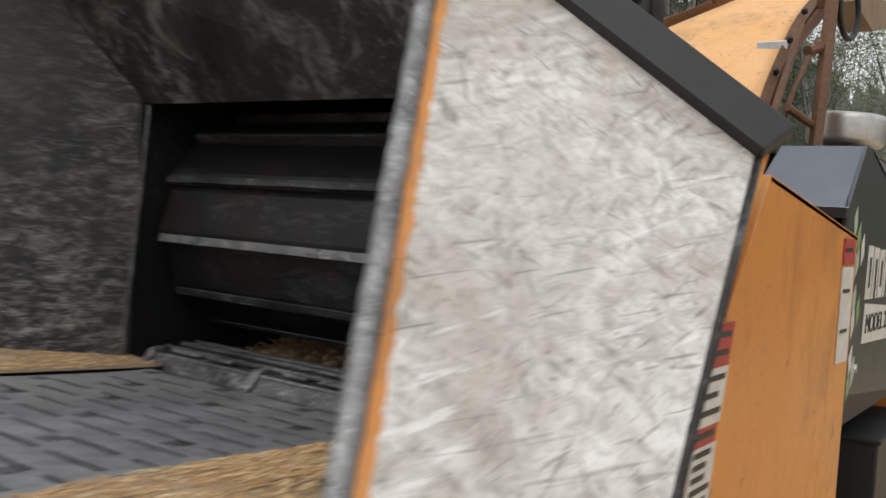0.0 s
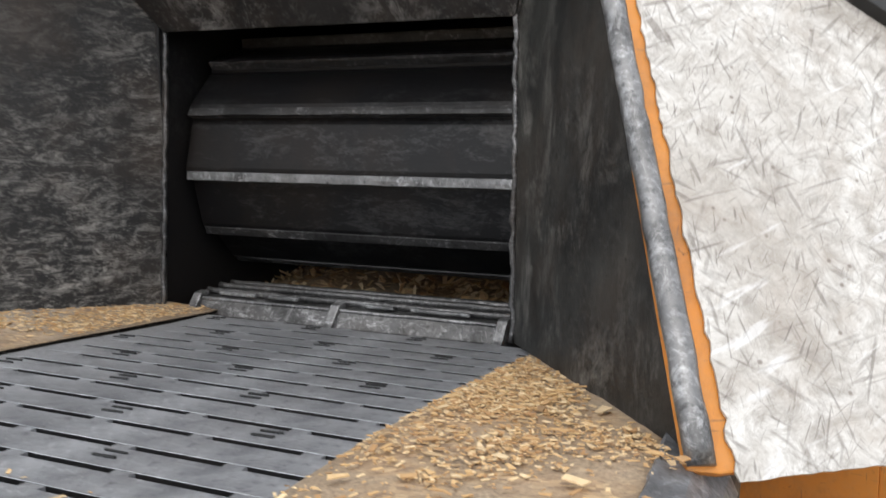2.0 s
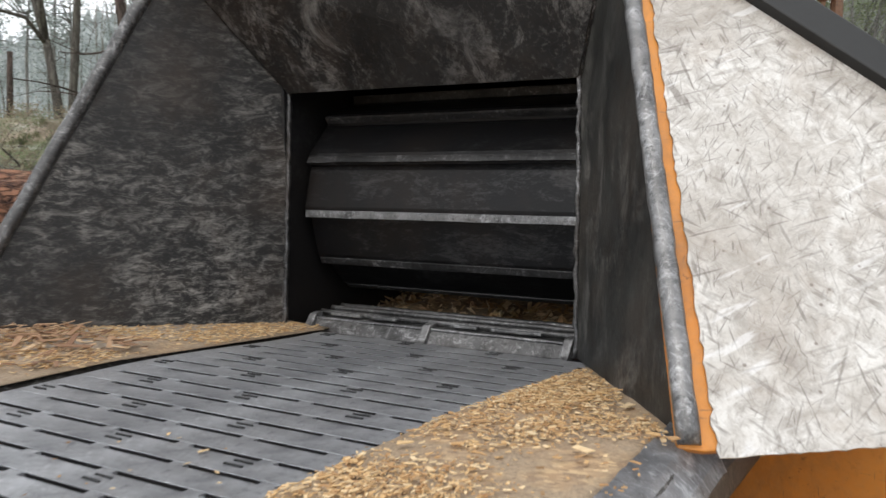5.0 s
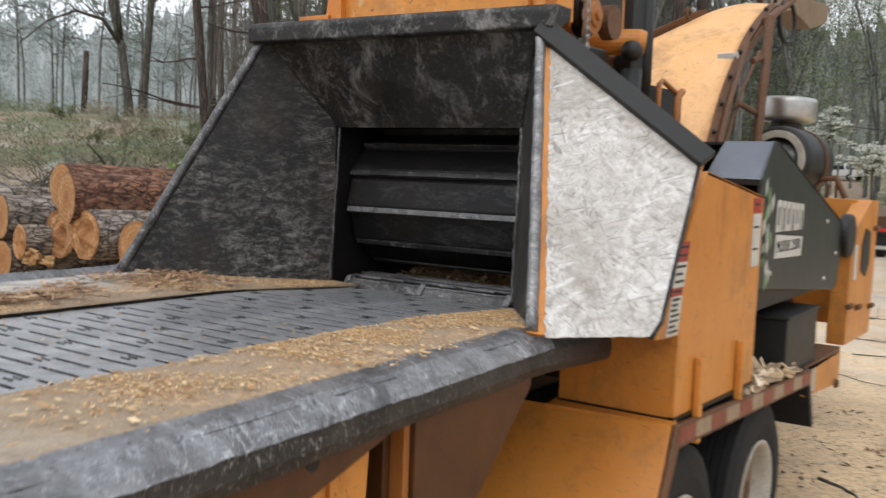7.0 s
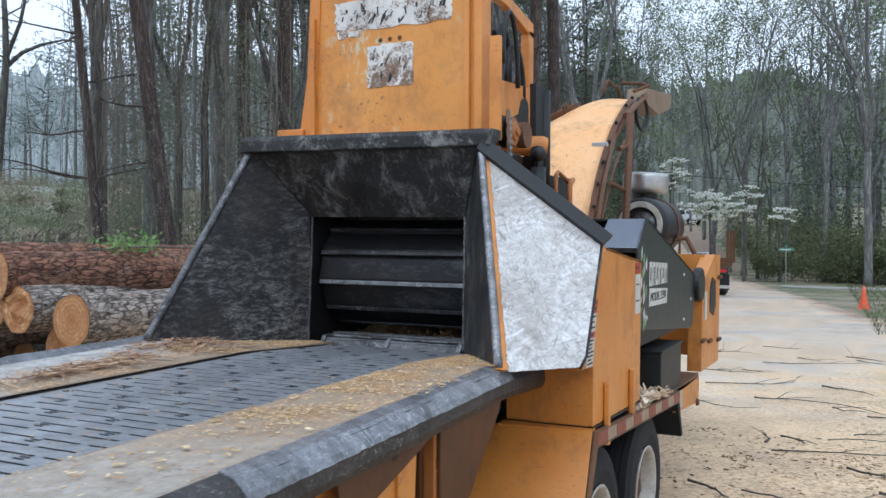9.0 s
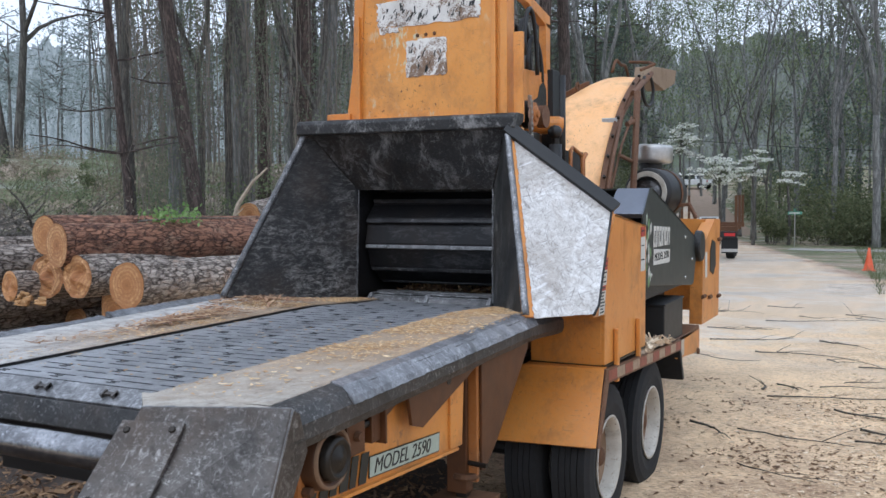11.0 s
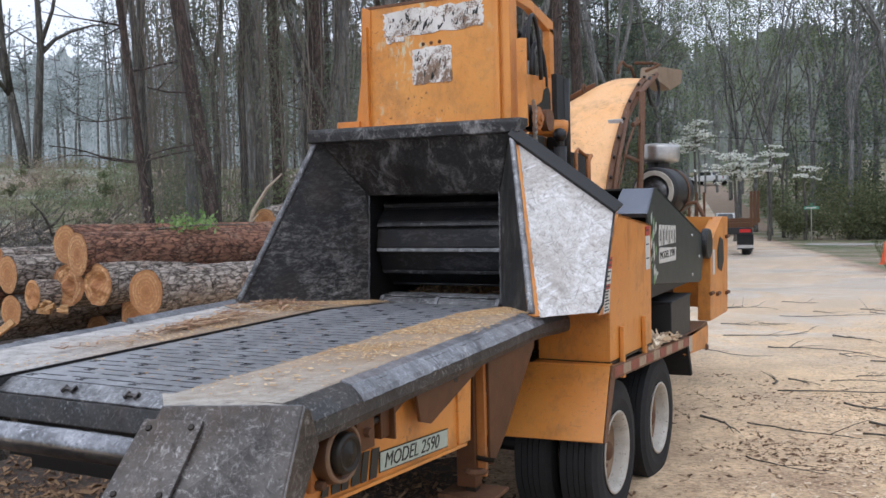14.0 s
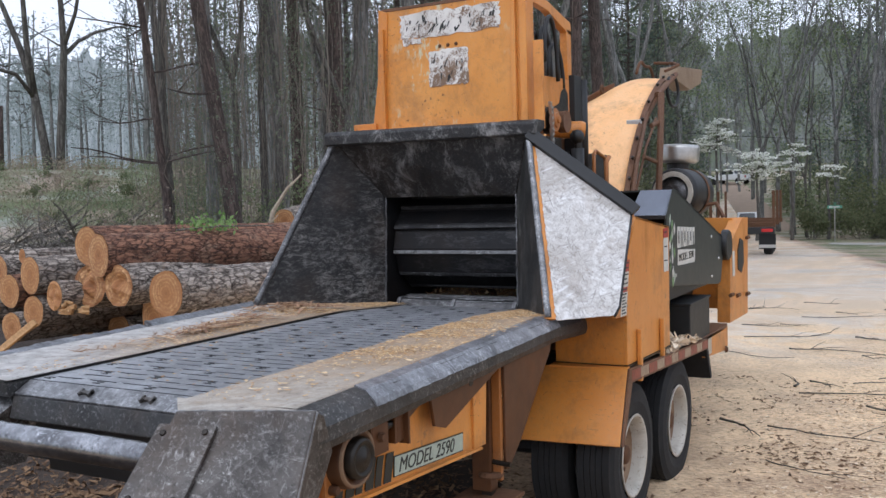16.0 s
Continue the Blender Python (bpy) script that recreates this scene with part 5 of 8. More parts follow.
def chipper_body():
    """Orange housing box, fender, rail with reflective tape, engine hood, battery box and rear cowl."""
    X = 0.285
    prof = [(0.44, 0.917), (1.30, 0.893), (1.315, 1.632), (0.63, 1.715), (0.245, 1.195), (0.44, 1.185)]
    body = part("side_housing", Mesh().plate([(X, y, z) for y, z in prof], -0.02, (1, 0, 0)), ORANGE, chipper, "orange sheet-steel side housing", 0.003)
    part("front_sheet", Mesh().box(-0.13, X - 0.02, 0.438, 0.455, 0.915, 1.20), ORANGE, body, bevel=0.002)
    part("top_sheet", Mesh().plate([(X, 0.63, 1.715), (X, 1.315, 1.632), (-0.22, 1.315, 1.632), (-0.22, 0.63, 1.715)], -0.012, (0, 0, 1)), ORANGE, body, bevel=0.002)
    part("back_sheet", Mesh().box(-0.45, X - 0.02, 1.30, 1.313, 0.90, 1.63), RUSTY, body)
    part("bottom_seam", Mesh().plate([(X + 0.004, 0.43, 0.905), (X + 0.004, 1.30, 0.882), (X + 0.004, 1.30, 0.892), (X + 0.004, 0.43, 0.915)], -0.03, (1, 0, 0)), GREASE, body)
    part("bottom_seam", Mesh().box(-0.13, X, 0.43, 0.45, 0.905, 0.915), GREASE, body)
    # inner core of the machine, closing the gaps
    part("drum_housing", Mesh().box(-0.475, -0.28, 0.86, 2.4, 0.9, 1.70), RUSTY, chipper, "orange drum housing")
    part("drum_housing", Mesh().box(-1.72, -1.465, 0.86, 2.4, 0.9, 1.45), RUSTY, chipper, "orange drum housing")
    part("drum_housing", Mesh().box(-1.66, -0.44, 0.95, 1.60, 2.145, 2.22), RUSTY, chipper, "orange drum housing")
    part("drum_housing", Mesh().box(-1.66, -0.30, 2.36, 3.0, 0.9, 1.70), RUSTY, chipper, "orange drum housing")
    # warning decals as bars
    def decal(y0, y1, z0, z1, mat, lines, parent, name="warning_decal", lean=0.0):
        d = part(name, Mesh().add([(X + 0.001, y0, z0), (X + 0.001, y1, z0), (X + 0.001, y1 + lean, z1), (X + 0.001, y0 + lean, z1), (X + 0.004, y0, z0), (X + 0.004, y1, z0), (X + 0.004, y1 + lean, z1), (X + 0.004, y0 + lean, z1)], [(0, 3, 2, 1), (4, 5, 6, 7), (0, 1, 5, 4), (1, 2, 6, 5), (2, 3, 7, 6), (3, 0, 4, 7)]), mat, parent)
        random.seed(int(y0 * 1000))
        for i in range(lines):
            f = (i + 0.6) / (lines + 0.4)
            z = z1 - (z1 - z0) * f
            o = lean * (1 - f)
            part("text_bar", Mesh().box(X + 0.004, X + 0.0052, y0 + o + 0.008, y0 + o + 0.008 + (y1 - y0 - 0.016) * random.uniform(0.6, 1.0), z - 0.004, z + 0.004), DECAL_INK, d)
        return d
    decal(0.385, 0.475, 1.425, 1.487, DECAL_RED, 2, body, lean=0.02)
    decal(0.36, 0.455, 1.345, 1.425, DECAL_WHITE, 3, body, lean=0.022)
    decal(0.35, 0.44, 1.318, 1.345, DECAL_RED, 1, body, lean=0.008)
    decal(0.325, 0.42, 1.195, 1.318, DECAL_WHITE, 7, body, lean=0.028)
    decal(1.18, 1.28, 1.57, 1.625, DECAL_RED, 1, body)
    decal(1.18, 1.28, 1.36, 1.565, DECAL_WHITE, 2, body)
    # two tie-down straps
    for y in (0.60, 1.06):
        part("strap", Mesh().box(X + 0.003, X + 0.028, y, y + 0.035, 0.80, 1.09), ORANGE, body, bevel=0.006)
    # fender: front slope and the rail
    fend = part("fender", Mesh().plate([(-0.34, 0.36, 0.905), (X + 0.01, 0.40, 0.905), (0.325, 0.155, 0.548), (-0.40, 0.09, 0.545)], 0.012), ORANGE, chipper, "sloping orange fender plate", 0.003)
    part("top_plate", Mesh().plate([(-0.14, 0.36, 0.907), (X + 0.01, 0.40, 0.907), (X + 0.01, 0.44, 0.912), (-0.14, 0.45, 0.912)], 0.01, (0, 0, -1)), ORANGE, fend)
    part("side_lip", Mesh().plate([(X + 0.015, 0.40, 0.905), (0.33, 0.155, 0.545), (0.33, 0.18, 0.545), (X + 0.015, 0.445, 0.85)], 0.012, (1, 0, 0)), RUSTY, fend, bevel=0.002)
    part("inner_wall", Mesh().plate([(-0.30, 0.10, 0.50), (-0.30, 2.2, 0.50), (-0.30, 2.2, 0.86), (-0.30, 0.40, 0.90)], 0.02, (1, 0, 0)), BLACK_DEEP, fend)
    part("top_wall", Mesh().plate([(-0.30, 0.42, 0.895), (X, 0.42, 0.895), (X, 2.2, 0.80), (-0.30, 2.2, 0.80)], 0.012, (0, 0, -1)), BLACK_DEEP, fend)
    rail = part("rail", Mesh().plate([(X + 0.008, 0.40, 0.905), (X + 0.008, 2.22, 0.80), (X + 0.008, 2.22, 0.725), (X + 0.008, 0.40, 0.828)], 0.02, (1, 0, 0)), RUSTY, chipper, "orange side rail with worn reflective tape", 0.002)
    n = 11
    for i in range(n):
        a, b = 0.42 + 1.78 * i / n, 0.42 + 1.78 * (i + 0.96) / n
        za, zb = 0.895 - 0.0577 * (a - 0.40), 0.895 - 0.0577 * (b - 0.40)
        part("reflective_tape", Mesh().plate([(X + 0.0285, a, za), (X + 0.0285, b, zb), (X + 0.0285, b, zb - 0.055), (X + 0.0285, a, za - 0.055)], 0.0015, (1, 0, 0)), TAPE_RED if i % 2 == 0 else TAPE_WHITE, rail)
    part("mud_flap", Mesh().plate([(X + 0.02, 2.16, 0.80), (X + 0.02, 2.22, 0.80), (X + 0.02, 2.36, 0.50), (X + 0.02, 2.32, 0.49)], -0.30, (1, 0, 0)), RUBBER, chipper, "black rubber mud flap", 0.004)
    # platform and the lower rear panel
    part("platform", Mesh().box(-0.9, X, 1.30, 3.0, 0.77, 0.80), RUSTY, chipper)
    low = part("lower_panel", Mesh().plate([(X, 2.23, 0.80), (X, 3.02, 0.775), (X, 3.02, 0.62), (X, 2.90, 0.60), (X, 2.23, 0.655)], -0.02, (1, 0, 0)), ORANGE, chipper, "orange lower rear panel", 0.003)
    part("reflective_tape", Mesh().box(X + 0.002, X + 0.0045, 2.28, 2.43, 0.66, 0.775), CHROME, low)
    part("side_lamp", Mesh().lathe([(0.0, 0.02), (0.02, 0.018), (0.028, 0.0)], along((X, 2.93, 0.605), (X + 1, 2.93, 0.605)), 12), RUST, low)
    # battery box
    bat = part("battery_box", Mesh().box(-0.15, 0.275, 1.86, 2.44, 0.79, 1.070), BLACK_PAINT, chipper, "black steel battery box", 0.008)
    part("lid", Mesh().box(-0.16, 0.283, 1.85, 2.45, 1.070, 1.085), BLACK_PAINT, bat, bevel=0.005)
    # engine hood
    hood_prof = [(1.335, 1.25), (1.345, 1.70), (1.50, 1.862), (1.58, 1.862), (3.03, 1.475), (3.04, 1.40), (2.92, 1.13), (2.84, 1.12)]
    hood = part("engine_hood", Mesh().plate([(X, y, z) for y, z in hood_prof], -0.015, (1, 0, 0)), DARK_GREEN, chipper, "dark engine hood with torn decal", 0.004)
    part("top_sheet", Mesh().plate([(X, 1.58, 1.862), (X, 3.03, 1.475), (-0.75, 3.03, 1.475), (-0.75, 1.58, 1.862)], -0.012, (0, 0, 1)), DARK_GREEN, hood)
    part("front_sheet", Mesh().plate([(X - 0.002, 1.345, 1.70), (0.045, 1.345, 1.70), (0.075, 1.50, 1.862), (X - 0.002, 1.50, 1.862)], 0.012), HOOD_TOP, hood, "glossy hood sheet, blue-grey for the sky it mirrors", 0.002)
    part("front_lip", Mesh().box(0.045, X - 0.002, 1.325, 1.347, 1.675, 1.70), BLACK_PAINT, hood)
    part("crown_sheet", Mesh().plate([(X - 0.002, 1.50, 1.862), (0.075, 1.50, 1.862), (0.075, 1.58, 1.862), (X - 0.002, 1.58, 1.862)], 0.01, (0, 0, -1)), DARK_GREEN, hood)
    part("core", Mesh().box(-0.75, X - 0.03, 1.35, 2.85, 1.14, 1.50), BLACK_DEEP, hood)
    for y, z in ((1.55, 1.30), (2.6, 1.20), (2.6, 1.50), (2.85, 1.32)):
        part("bolt", Mesh().lathe([(0, 0.008), (0.01, 0.006), (0.012, 0)], along((X, y, z), (X + 1, y, z)), 8), CHROME, hood)
    # torn decal: pale strip, leafy sprig, bars for the maker mark, model line in letters
    dec = part("torn_decal", Mesh().plate([(X + 0.001, 1.60, 1.36), (X + 0.001, 2.06, 1.35), (X + 0.001, 2.08, 1.44), (X + 0.001, 1.61, 1.465)], 0.002, (1, 0, 0)), DECAL_WHITE, hood, "torn white and green decal")
    random.seed(8)
    for i in range(6):
        y, z0, z1 = 1.60 + 0.080 * i, 1.475, 1.615 - 0.004 * i
        bar = part("logo_bar", Mesh().plate([(X + 0.001, y, z0), (X + 0.001, y + 0.064, z0), (X + 0.001, y + 0.070, z1), (X + 0.001, y + 0.006, z1)], 0.002, (1, 0, 0)), DECAL_WHITE, dec)
        part("logo_notch", Mesh().plate([(X + 0.0035, y + 0.022, z0 + (0.0 if i % 2 else 0.03)), (X + 0.0035, y + 0.040, z0 + (0.0 if i % 2 else 0.03)), (X + 0.0035, y + 0.044, z1 - 0.03), (X + 0.0035, y + 0.026, z1 - 0.03)], 0.001, (1, 0, 0)), DARK_GREEN, bar)
    for i in range(14):
        z = 1.25 + 0.40 * i / 13 + 0.02 * random.random()
        y = 1.44 + 0.05 * math.sin(i * 1.3) + 0.03 * random.random()
        part("leaf_mark", Mesh().plate([(X + 0.001, y, z - 0.03), (X + 0.001, y + 0.03, z), (X + 0.001, y + 0.02, z + 0.05), (X + 0.001, y - 0.01, z + 0.02)], 0.0015, (1, 0, 0)), (DECAL_LEAF, DECAL_PALE, DECAL_WHITE)[i % 3], dec)
    text_mesh("MODEL 2590", 0.072, DECAL_INK, Matrix.Translation((X + 0.0035, 1.625, 1.385)) @ Matrix.Rotation(radians(90), 4, "Z") @ Matrix.Rotation(radians(90), 4, "X"), dec)
    # rear cowl: orange frame with a dark belt guard opening
    cowl = part("rear_cowl", Mesh().plate([(X + 0.02, 3.02, 0.80), (X + 0.02, 3.75, 0.79), (X + 0.02, 3.80, 1.61), (X + 0.02, 3.55, 1.615), (X + 0.02, 3.06, 1.42)], -0.10, (1, 0, 0)), ORANGE, chipper, "orange rear cowl", 0.004)
    part("cowl_front", Mesh().plate([(X - 0.05, 3.50, 0.85), (-0.60, 3.50, 0.85), (-0.60, 3.50, 1.63), (X - 0.05, 3.50, 1.615)], 0.03, (0, 1, 0)), ORANGE, cowl, bevel=0.003)
    part("hole_edge", Mesh().plate([(X + 0.022, 3.33, 1.20), (X + 0.022, 3.48, 1.16), (X + 0.022, 3.58, 1.24), (X + 0.022, 3.56, 1.42), (X + 0.022, 3.42, 1.45), (X + 0.022, 3.33, 1.36)], 0.004, (1, 0, 0)), BLACK_DEEP, cowl, "dark ragged opening")
    part("white_tag", Mesh().box(X + 0.022, X + 0.025, 3.12, 3.20, 1.16, 1.36), DECAL_WHITE, cowl)
    for y, z in ((3.04, 1.02), (3.30, 0.99), (3.70, 0.96), (3.72, 1.44)):
        part("hinge", Mesh().tube([(X + 0.03, y - 0.05, z), (X + 0.03, y + 0.05, z)], 0.016, 8), RUST, cowl)
    part("belt_guard", Mesh().lathe([(0.0, 0.05), (0.11, 0.05), (0.12, 0.04), (0.12, 0.0)], along((X - 0.02, 2.98, 1.42), (X + 1, 2.98, 1.42)), 24), BLACK_PAINT, cowl)
    part("rear_guard", Mesh().tube([(-0.05, 3.52, 1.62), (-0.05, 3.52, 1.72), (0.10, 3.52, 1.74), (0.16, 3.52, 1.62)], 0.02, 8), RUSTY, cowl)
    # chassis going on to the front of the trailer
    part("chassis", Mesh().box(-1.35, -0.65, 0.2, 6.4, 0.60, 0.78), RUSTY, chipper, "orange trailer chassis", 0.005)
    part("engine_block", Mesh().box(-1.5, -0.1, 3.0, 5.2, 0.80, 1.55), BLACK_DEEP, chipper, "dark engine block", 0.02)


def chipper_top():
    """Yoke over the feed wheel, chain drive, hoses, discharge chute, air cleaner."""
    # yoke: front plate with peeling decals
    Y = 0.90
    yoke = part("yoke", Mesh().plate([(-1.565, Y, 2.24), (-0.475, Y, 2.24), (-0.50, Y, 3.10), (-1.50, Y, 3.10)], 0.02, (0, 1, 0)), ORANGE_SCRAPED, chipper, "tall orange feed-wheel yoke with peeling decals", 0.003)
    part("rib", Mesh().plate([(-1.61, Y - 0.01, 2.24), (-1.50, Y - 0.01, 2.24), (-1.455, Y - 0.01, 3.09), (-1.525, Y - 0.01, 3.115), (-1.545, Y - 0.01, 2.66)], 0.05, (0, 1, 0)), ORANGE, yoke, bevel=0.004)
    part("rib", Mesh().box(-1.505, -1.48, Y - 0.035, Y, 2.26, 2.98), ORANGE, yoke, bevel=0.004)
    part("rib", Mesh().box(-0.555, -0.525, Y - 0.03, Y, 2.24, 3.11), ORANGE, yoke, bevel=0.004)
    part("rib", Mesh().box(-0.50, -0.455, Y - 0.02, Y + 0.10, 2.24, 3.13), ORANGE, yoke, bevel=0.004)
    part("rib", Mesh().box(-0.43, -0.37, Y + 0.02, Y + 0.05, 2.26, 2.80), ORANGE, yoke, bevel=0.004)
    part("foot", Mesh().box(-1.74, -1.56, Y - 0.03, Y + 0.12, 2.30, 2.365), ORANGE, yoke, bevel=0.006)
    part("top_edge", Mesh().box(-1.50, -0.50, Y - 0.004, Y + 0.05, 3.095, 3.115), RUSTY, yoke, bevel=0.003)
    random.seed(21)

    def torn(x0, x1, z0, z1, n, amp):
        pts = []
        for a, b in (((x0, z0), (x1, z0)), ((x1, z0), (x1, z1)), ((x1, z1), (x0, z1)), ((x0, z1), (x0, z0))):
            for i in range(n):
                t = i / n
                pts.append((a[0] + (b[0] - a[0]) * t + amp * random.uniform(-1, 1), Y - 0.002, a[1] + (b[1] - a[1]) * t + amp * random.uniform(-1, 1)))
        return pts
    part("torn_decal", Mesh().plate(torn(-1.36, -0.64, 2.90, 3.06, 16, 0.010), 0.002, (0, -1, 0)), DECAL_PEEL, yoke, "torn peeling white decal")
    part("torn_decal", Mesh().plate(torn(-1.34, -1.20, 2.86, 2.90, 6, 0.008), 0.002, (0, -1, 0)), DECAL_PEEL, yoke)
    part("torn_decal", Mesh().plate(torn(-1.15, -0.865, 2.575, 2.805, 12, 0.007), 0.002, (0, -1, 0)), DECAL_PEEL, yoke, "torn peeling white decal")
    rp = random.Random(63)
    for x0, x1, z0, z1, count in ((-1.34, -0.66, 2.925, 3.035, 34), (-1.13, -0.885, 2.60, 2.785, 14)):
        for _ in range(count):
            x, z, w, h, lean = rp.uniform(x0, x1), rp.uniform(z0, z1), rp.uniform(0.004, 0.014), rp.uniform(0.008, 0.028), rp.uniform(-0.014, 0.014)
            part("print_scrap", Mesh().plate([(x - w, Y - 0.0045, z - h), (x + 0.2 * w, Y - 0.0045, z - 0.8 * h), (x + w + lean, Y - 0.0045, z + h), (x - 0.3 * w + lean, Y - 0.0045, z + 0.7 * h)], 0.001, (0, -1, 0)), DECAL_INK, yoke)
    for x in (-1.07, -1.01, -0.95):
        part("bolt", Mesh().lathe([(0, 0.01), (0.009, 0.008), (0.013, 0)], along((x, Y - 0.001, 2.832 + (x + 1) * 0.03), (x, Y - 1, 2.832 + (x + 1) * 0.03)), 8), RUST, yoke)
    # portal arm at the side, running back
    arm = part("portal_arm", Mesh().plate([(-0.46, 0.92, 3.13), (-0.46, 1.25, 3.10), (-0.46, 1.66, 3.02), (-0.46, 1.66, 2.93), (-0.46, 1.24, 3.04), (-0.46, 0.92, 3.06)], -0.05, (1, 0, 0)), ORANGE, chipper, "orange bent portal arm", 0.004)
    part("upright", Mesh().box(-0.51, -0.46, 1.58, 1.66, 2.62, 2.97), ORANGE, arm, bevel=0.004)
    part("upright", Mesh().box(-0.50, -0.42, 1.60, 1.74, 1.95, 2.66), BLACK_PAINT, arm, "black steel upright", 0.004)
    part("cylinder", Mesh().tube([(-0.43, 1.78, 1.95), (-0.43, 1.78, 2.64)], 0.035, 14), BLACK_PAINT, arm, "black hydraulic cylinder", smooth=True)
    part("shield", Mesh().plate([(-0.44, 1.02, 2.30), (-0.44, 1.52, 2.30), (-0.44, 1.52, 2.62), (-0.44, 1.02, 2.60)], 0.012, (1, 0, 0)), ORANGE, arm, "orange guard plate with oil stain", 0.002)
    part("oil_stain", Mesh().plate([(-0.4275, 1.12, 2.31), (-0.4275, 1.50, 2.31), (-0.4275, 1.49, 2.52), (-0.4275, 1.44, 2.56), (-0.4275, 1.37, 2.53), (-0.4275, 1.33, 2.45), (-0.4275, 1.18, 2.40)], 0.0012, (1, 0, 0)), GREASE, arm)
    for k, (y, zt, w) in enumerate(((1.05, 2.86, 0.16), (1.10, 2.90, 0.20), (1.16, 2.80, 0.26), (1.02, 2.95, 0.22))):
        pts = [(-0.50 + 0.035 * k, y + w * (0.5 - 0.5 * math.cos(math.pi * t)) , 2.45 + (zt - 2.45) * math.sin(math.pi * (0.15 + 0.8 * t)) + 0.05 * t) for t in np.linspace(0, 1, 14)]
        part("hose", Mesh().tube(pts, 0.014, 8), BLACK_PAINT, arm, "black hydraulic hose", smooth=True)
    # chain drive at the side of the yoke
    c = Vector((-0.36, 0.98, 2.31))
    drive = part("chain_drive", Mesh().lathe([(0.0, 0.05), (0.05, 0.05), (0.06, 0.02), (0.085, 0.018), (0.085, -0.018), (0.06, -0.02), (0.06, -0.06), (0.0, -0.06)], along(c, c + Vector((1, 0, 0))), 20), GREASE, chipper, "greasy chain drive")
    part("motor", Mesh().tube([c + Vector((-0.10, -0.02, 0.02)), c + Vector((-0.02, -0.02, 0.02))], 0.075, 18), RUSTY, drive, smooth=False)
    part("flange", Mesh().tube([c + Vector((0.0, 0.19, 0.0)), c + Vector((0.05, 0.19, 0.0))], 0.07, 18), RUSTY, drive)
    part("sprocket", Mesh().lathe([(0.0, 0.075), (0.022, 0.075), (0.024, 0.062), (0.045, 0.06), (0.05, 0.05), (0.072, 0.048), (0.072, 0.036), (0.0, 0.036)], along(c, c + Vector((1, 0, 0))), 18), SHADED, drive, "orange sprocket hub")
    link = Mesh().box(-0.012, -0.008, -0.016, 0.016, -0.008, 0.008).box(0.008, 0.012, -0.016, 0.016, -0.008, 0.008).tube([(-0.014, -0.011, 0), (0.014, -0.011, 0)], 0.006, 6).tube([(-0.014, 0.011, 0), (0.014, 0.011, 0)], 0.006, 6).data("chain_link", CHROME)
    for i in range(15):
        # one run of chain hanging from the sprocket, pins showing
        z = 0.09 - 0.033 * i
        p = c + Vector((0.045, -0.06 - 0.02 * max(0.0, z / 0.09) ** 2, z))
        o = new("chain_link", link)
        o.parent = drive
        o.matrix_basis = Matrix.Translation(p) @ Matrix.Rotation(math.pi / 2, 4, "X") @ Matrix.Rotation(math.pi / 2, 4, "Y") @ Matrix.Scale(1.3 if i % 2 else 1.0, 4)
    part("chain_guard", Mesh().box(-0.44, -0.40, 0.93, 1.30, 1.75, 2.22), GREASE, drive, "black greasy guard", 0.01)
    part("pivot_arm", Mesh().tube([(-0.48, 1.23, 2.265), (-0.27, 1.31, 2.265), (-0.25, 1.32, 2.263)], [0.055, 0.055, 0.046], 20), ORANGE, chipper, "orange pivot tube", smooth=False)
    cyl = part("hydraulic_cylinder", Mesh().tube([(-0.265, 1.22, 1.85), (-0.265, 1.22, 2.14)], 0.042, 20), BLACK_PAINT, chipper, "black hydraulic cylinder", smooth=True)
    part("rod", Mesh().tube([(-0.265, 1.22, 2.14), (-0.265, 1.22, 2.19)], 0.022, 12), GREASE, cyl)
    part("clevis", Mesh().lathe([(0.0, 0.045), (0.028, 0.038), (0.045, 0.015), (0.045, -0.015), (0.028, -0.038), (0.0, -0.045)], Matrix.Translation((-0.265, 1.215, 2.215)), 18), BLACK_PAINT, cyl, "black ball joint", smooth=True)
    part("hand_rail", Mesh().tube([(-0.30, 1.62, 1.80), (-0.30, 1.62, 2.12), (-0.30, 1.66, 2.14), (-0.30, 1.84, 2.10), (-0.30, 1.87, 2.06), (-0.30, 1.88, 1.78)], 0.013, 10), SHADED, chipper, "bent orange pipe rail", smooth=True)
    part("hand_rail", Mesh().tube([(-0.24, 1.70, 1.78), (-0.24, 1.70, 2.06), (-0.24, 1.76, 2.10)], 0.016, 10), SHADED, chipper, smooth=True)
    # discharge chute
    prof = [(2.16, 1.50), (2.22, 1.66), (2.305, 1.833), (2.40, 2.03), (2.53, 2.235), (2.71, 2.435), (2.94, 2.635), (3.28, 2.83), (3.44, 2.885)]
    fine = []
    for i in range(len(prof) - 1):
        for k in range(4):
            t = k / 4
            p0, p1, p2, p3 = prof[max(i - 1, 0)], prof[i], prof[i + 1], prof[min(i + 2, len(prof) - 1)]
            fine.append(tuple(0.5 * (2 * p1[q] + (p2[q] - p0[q]) * t + (2 * p0[q] - 5 * p1[q] + 4 * p2[q] - p3[q]) * t * t + (3 * p1[q] - p0[q] - 3 * p2[q] + p3[q]) * t ** 3) for q in (0, 1)))
    fine.append(prof[-1])
    xl, xr = -1.12, -0.205
    def edge(x, y):
        """The far edge of the chute draws in towards its mouth."""
        return x if x == xr else xl + 0.50 * smoothstep(2.45, 3.50, y)
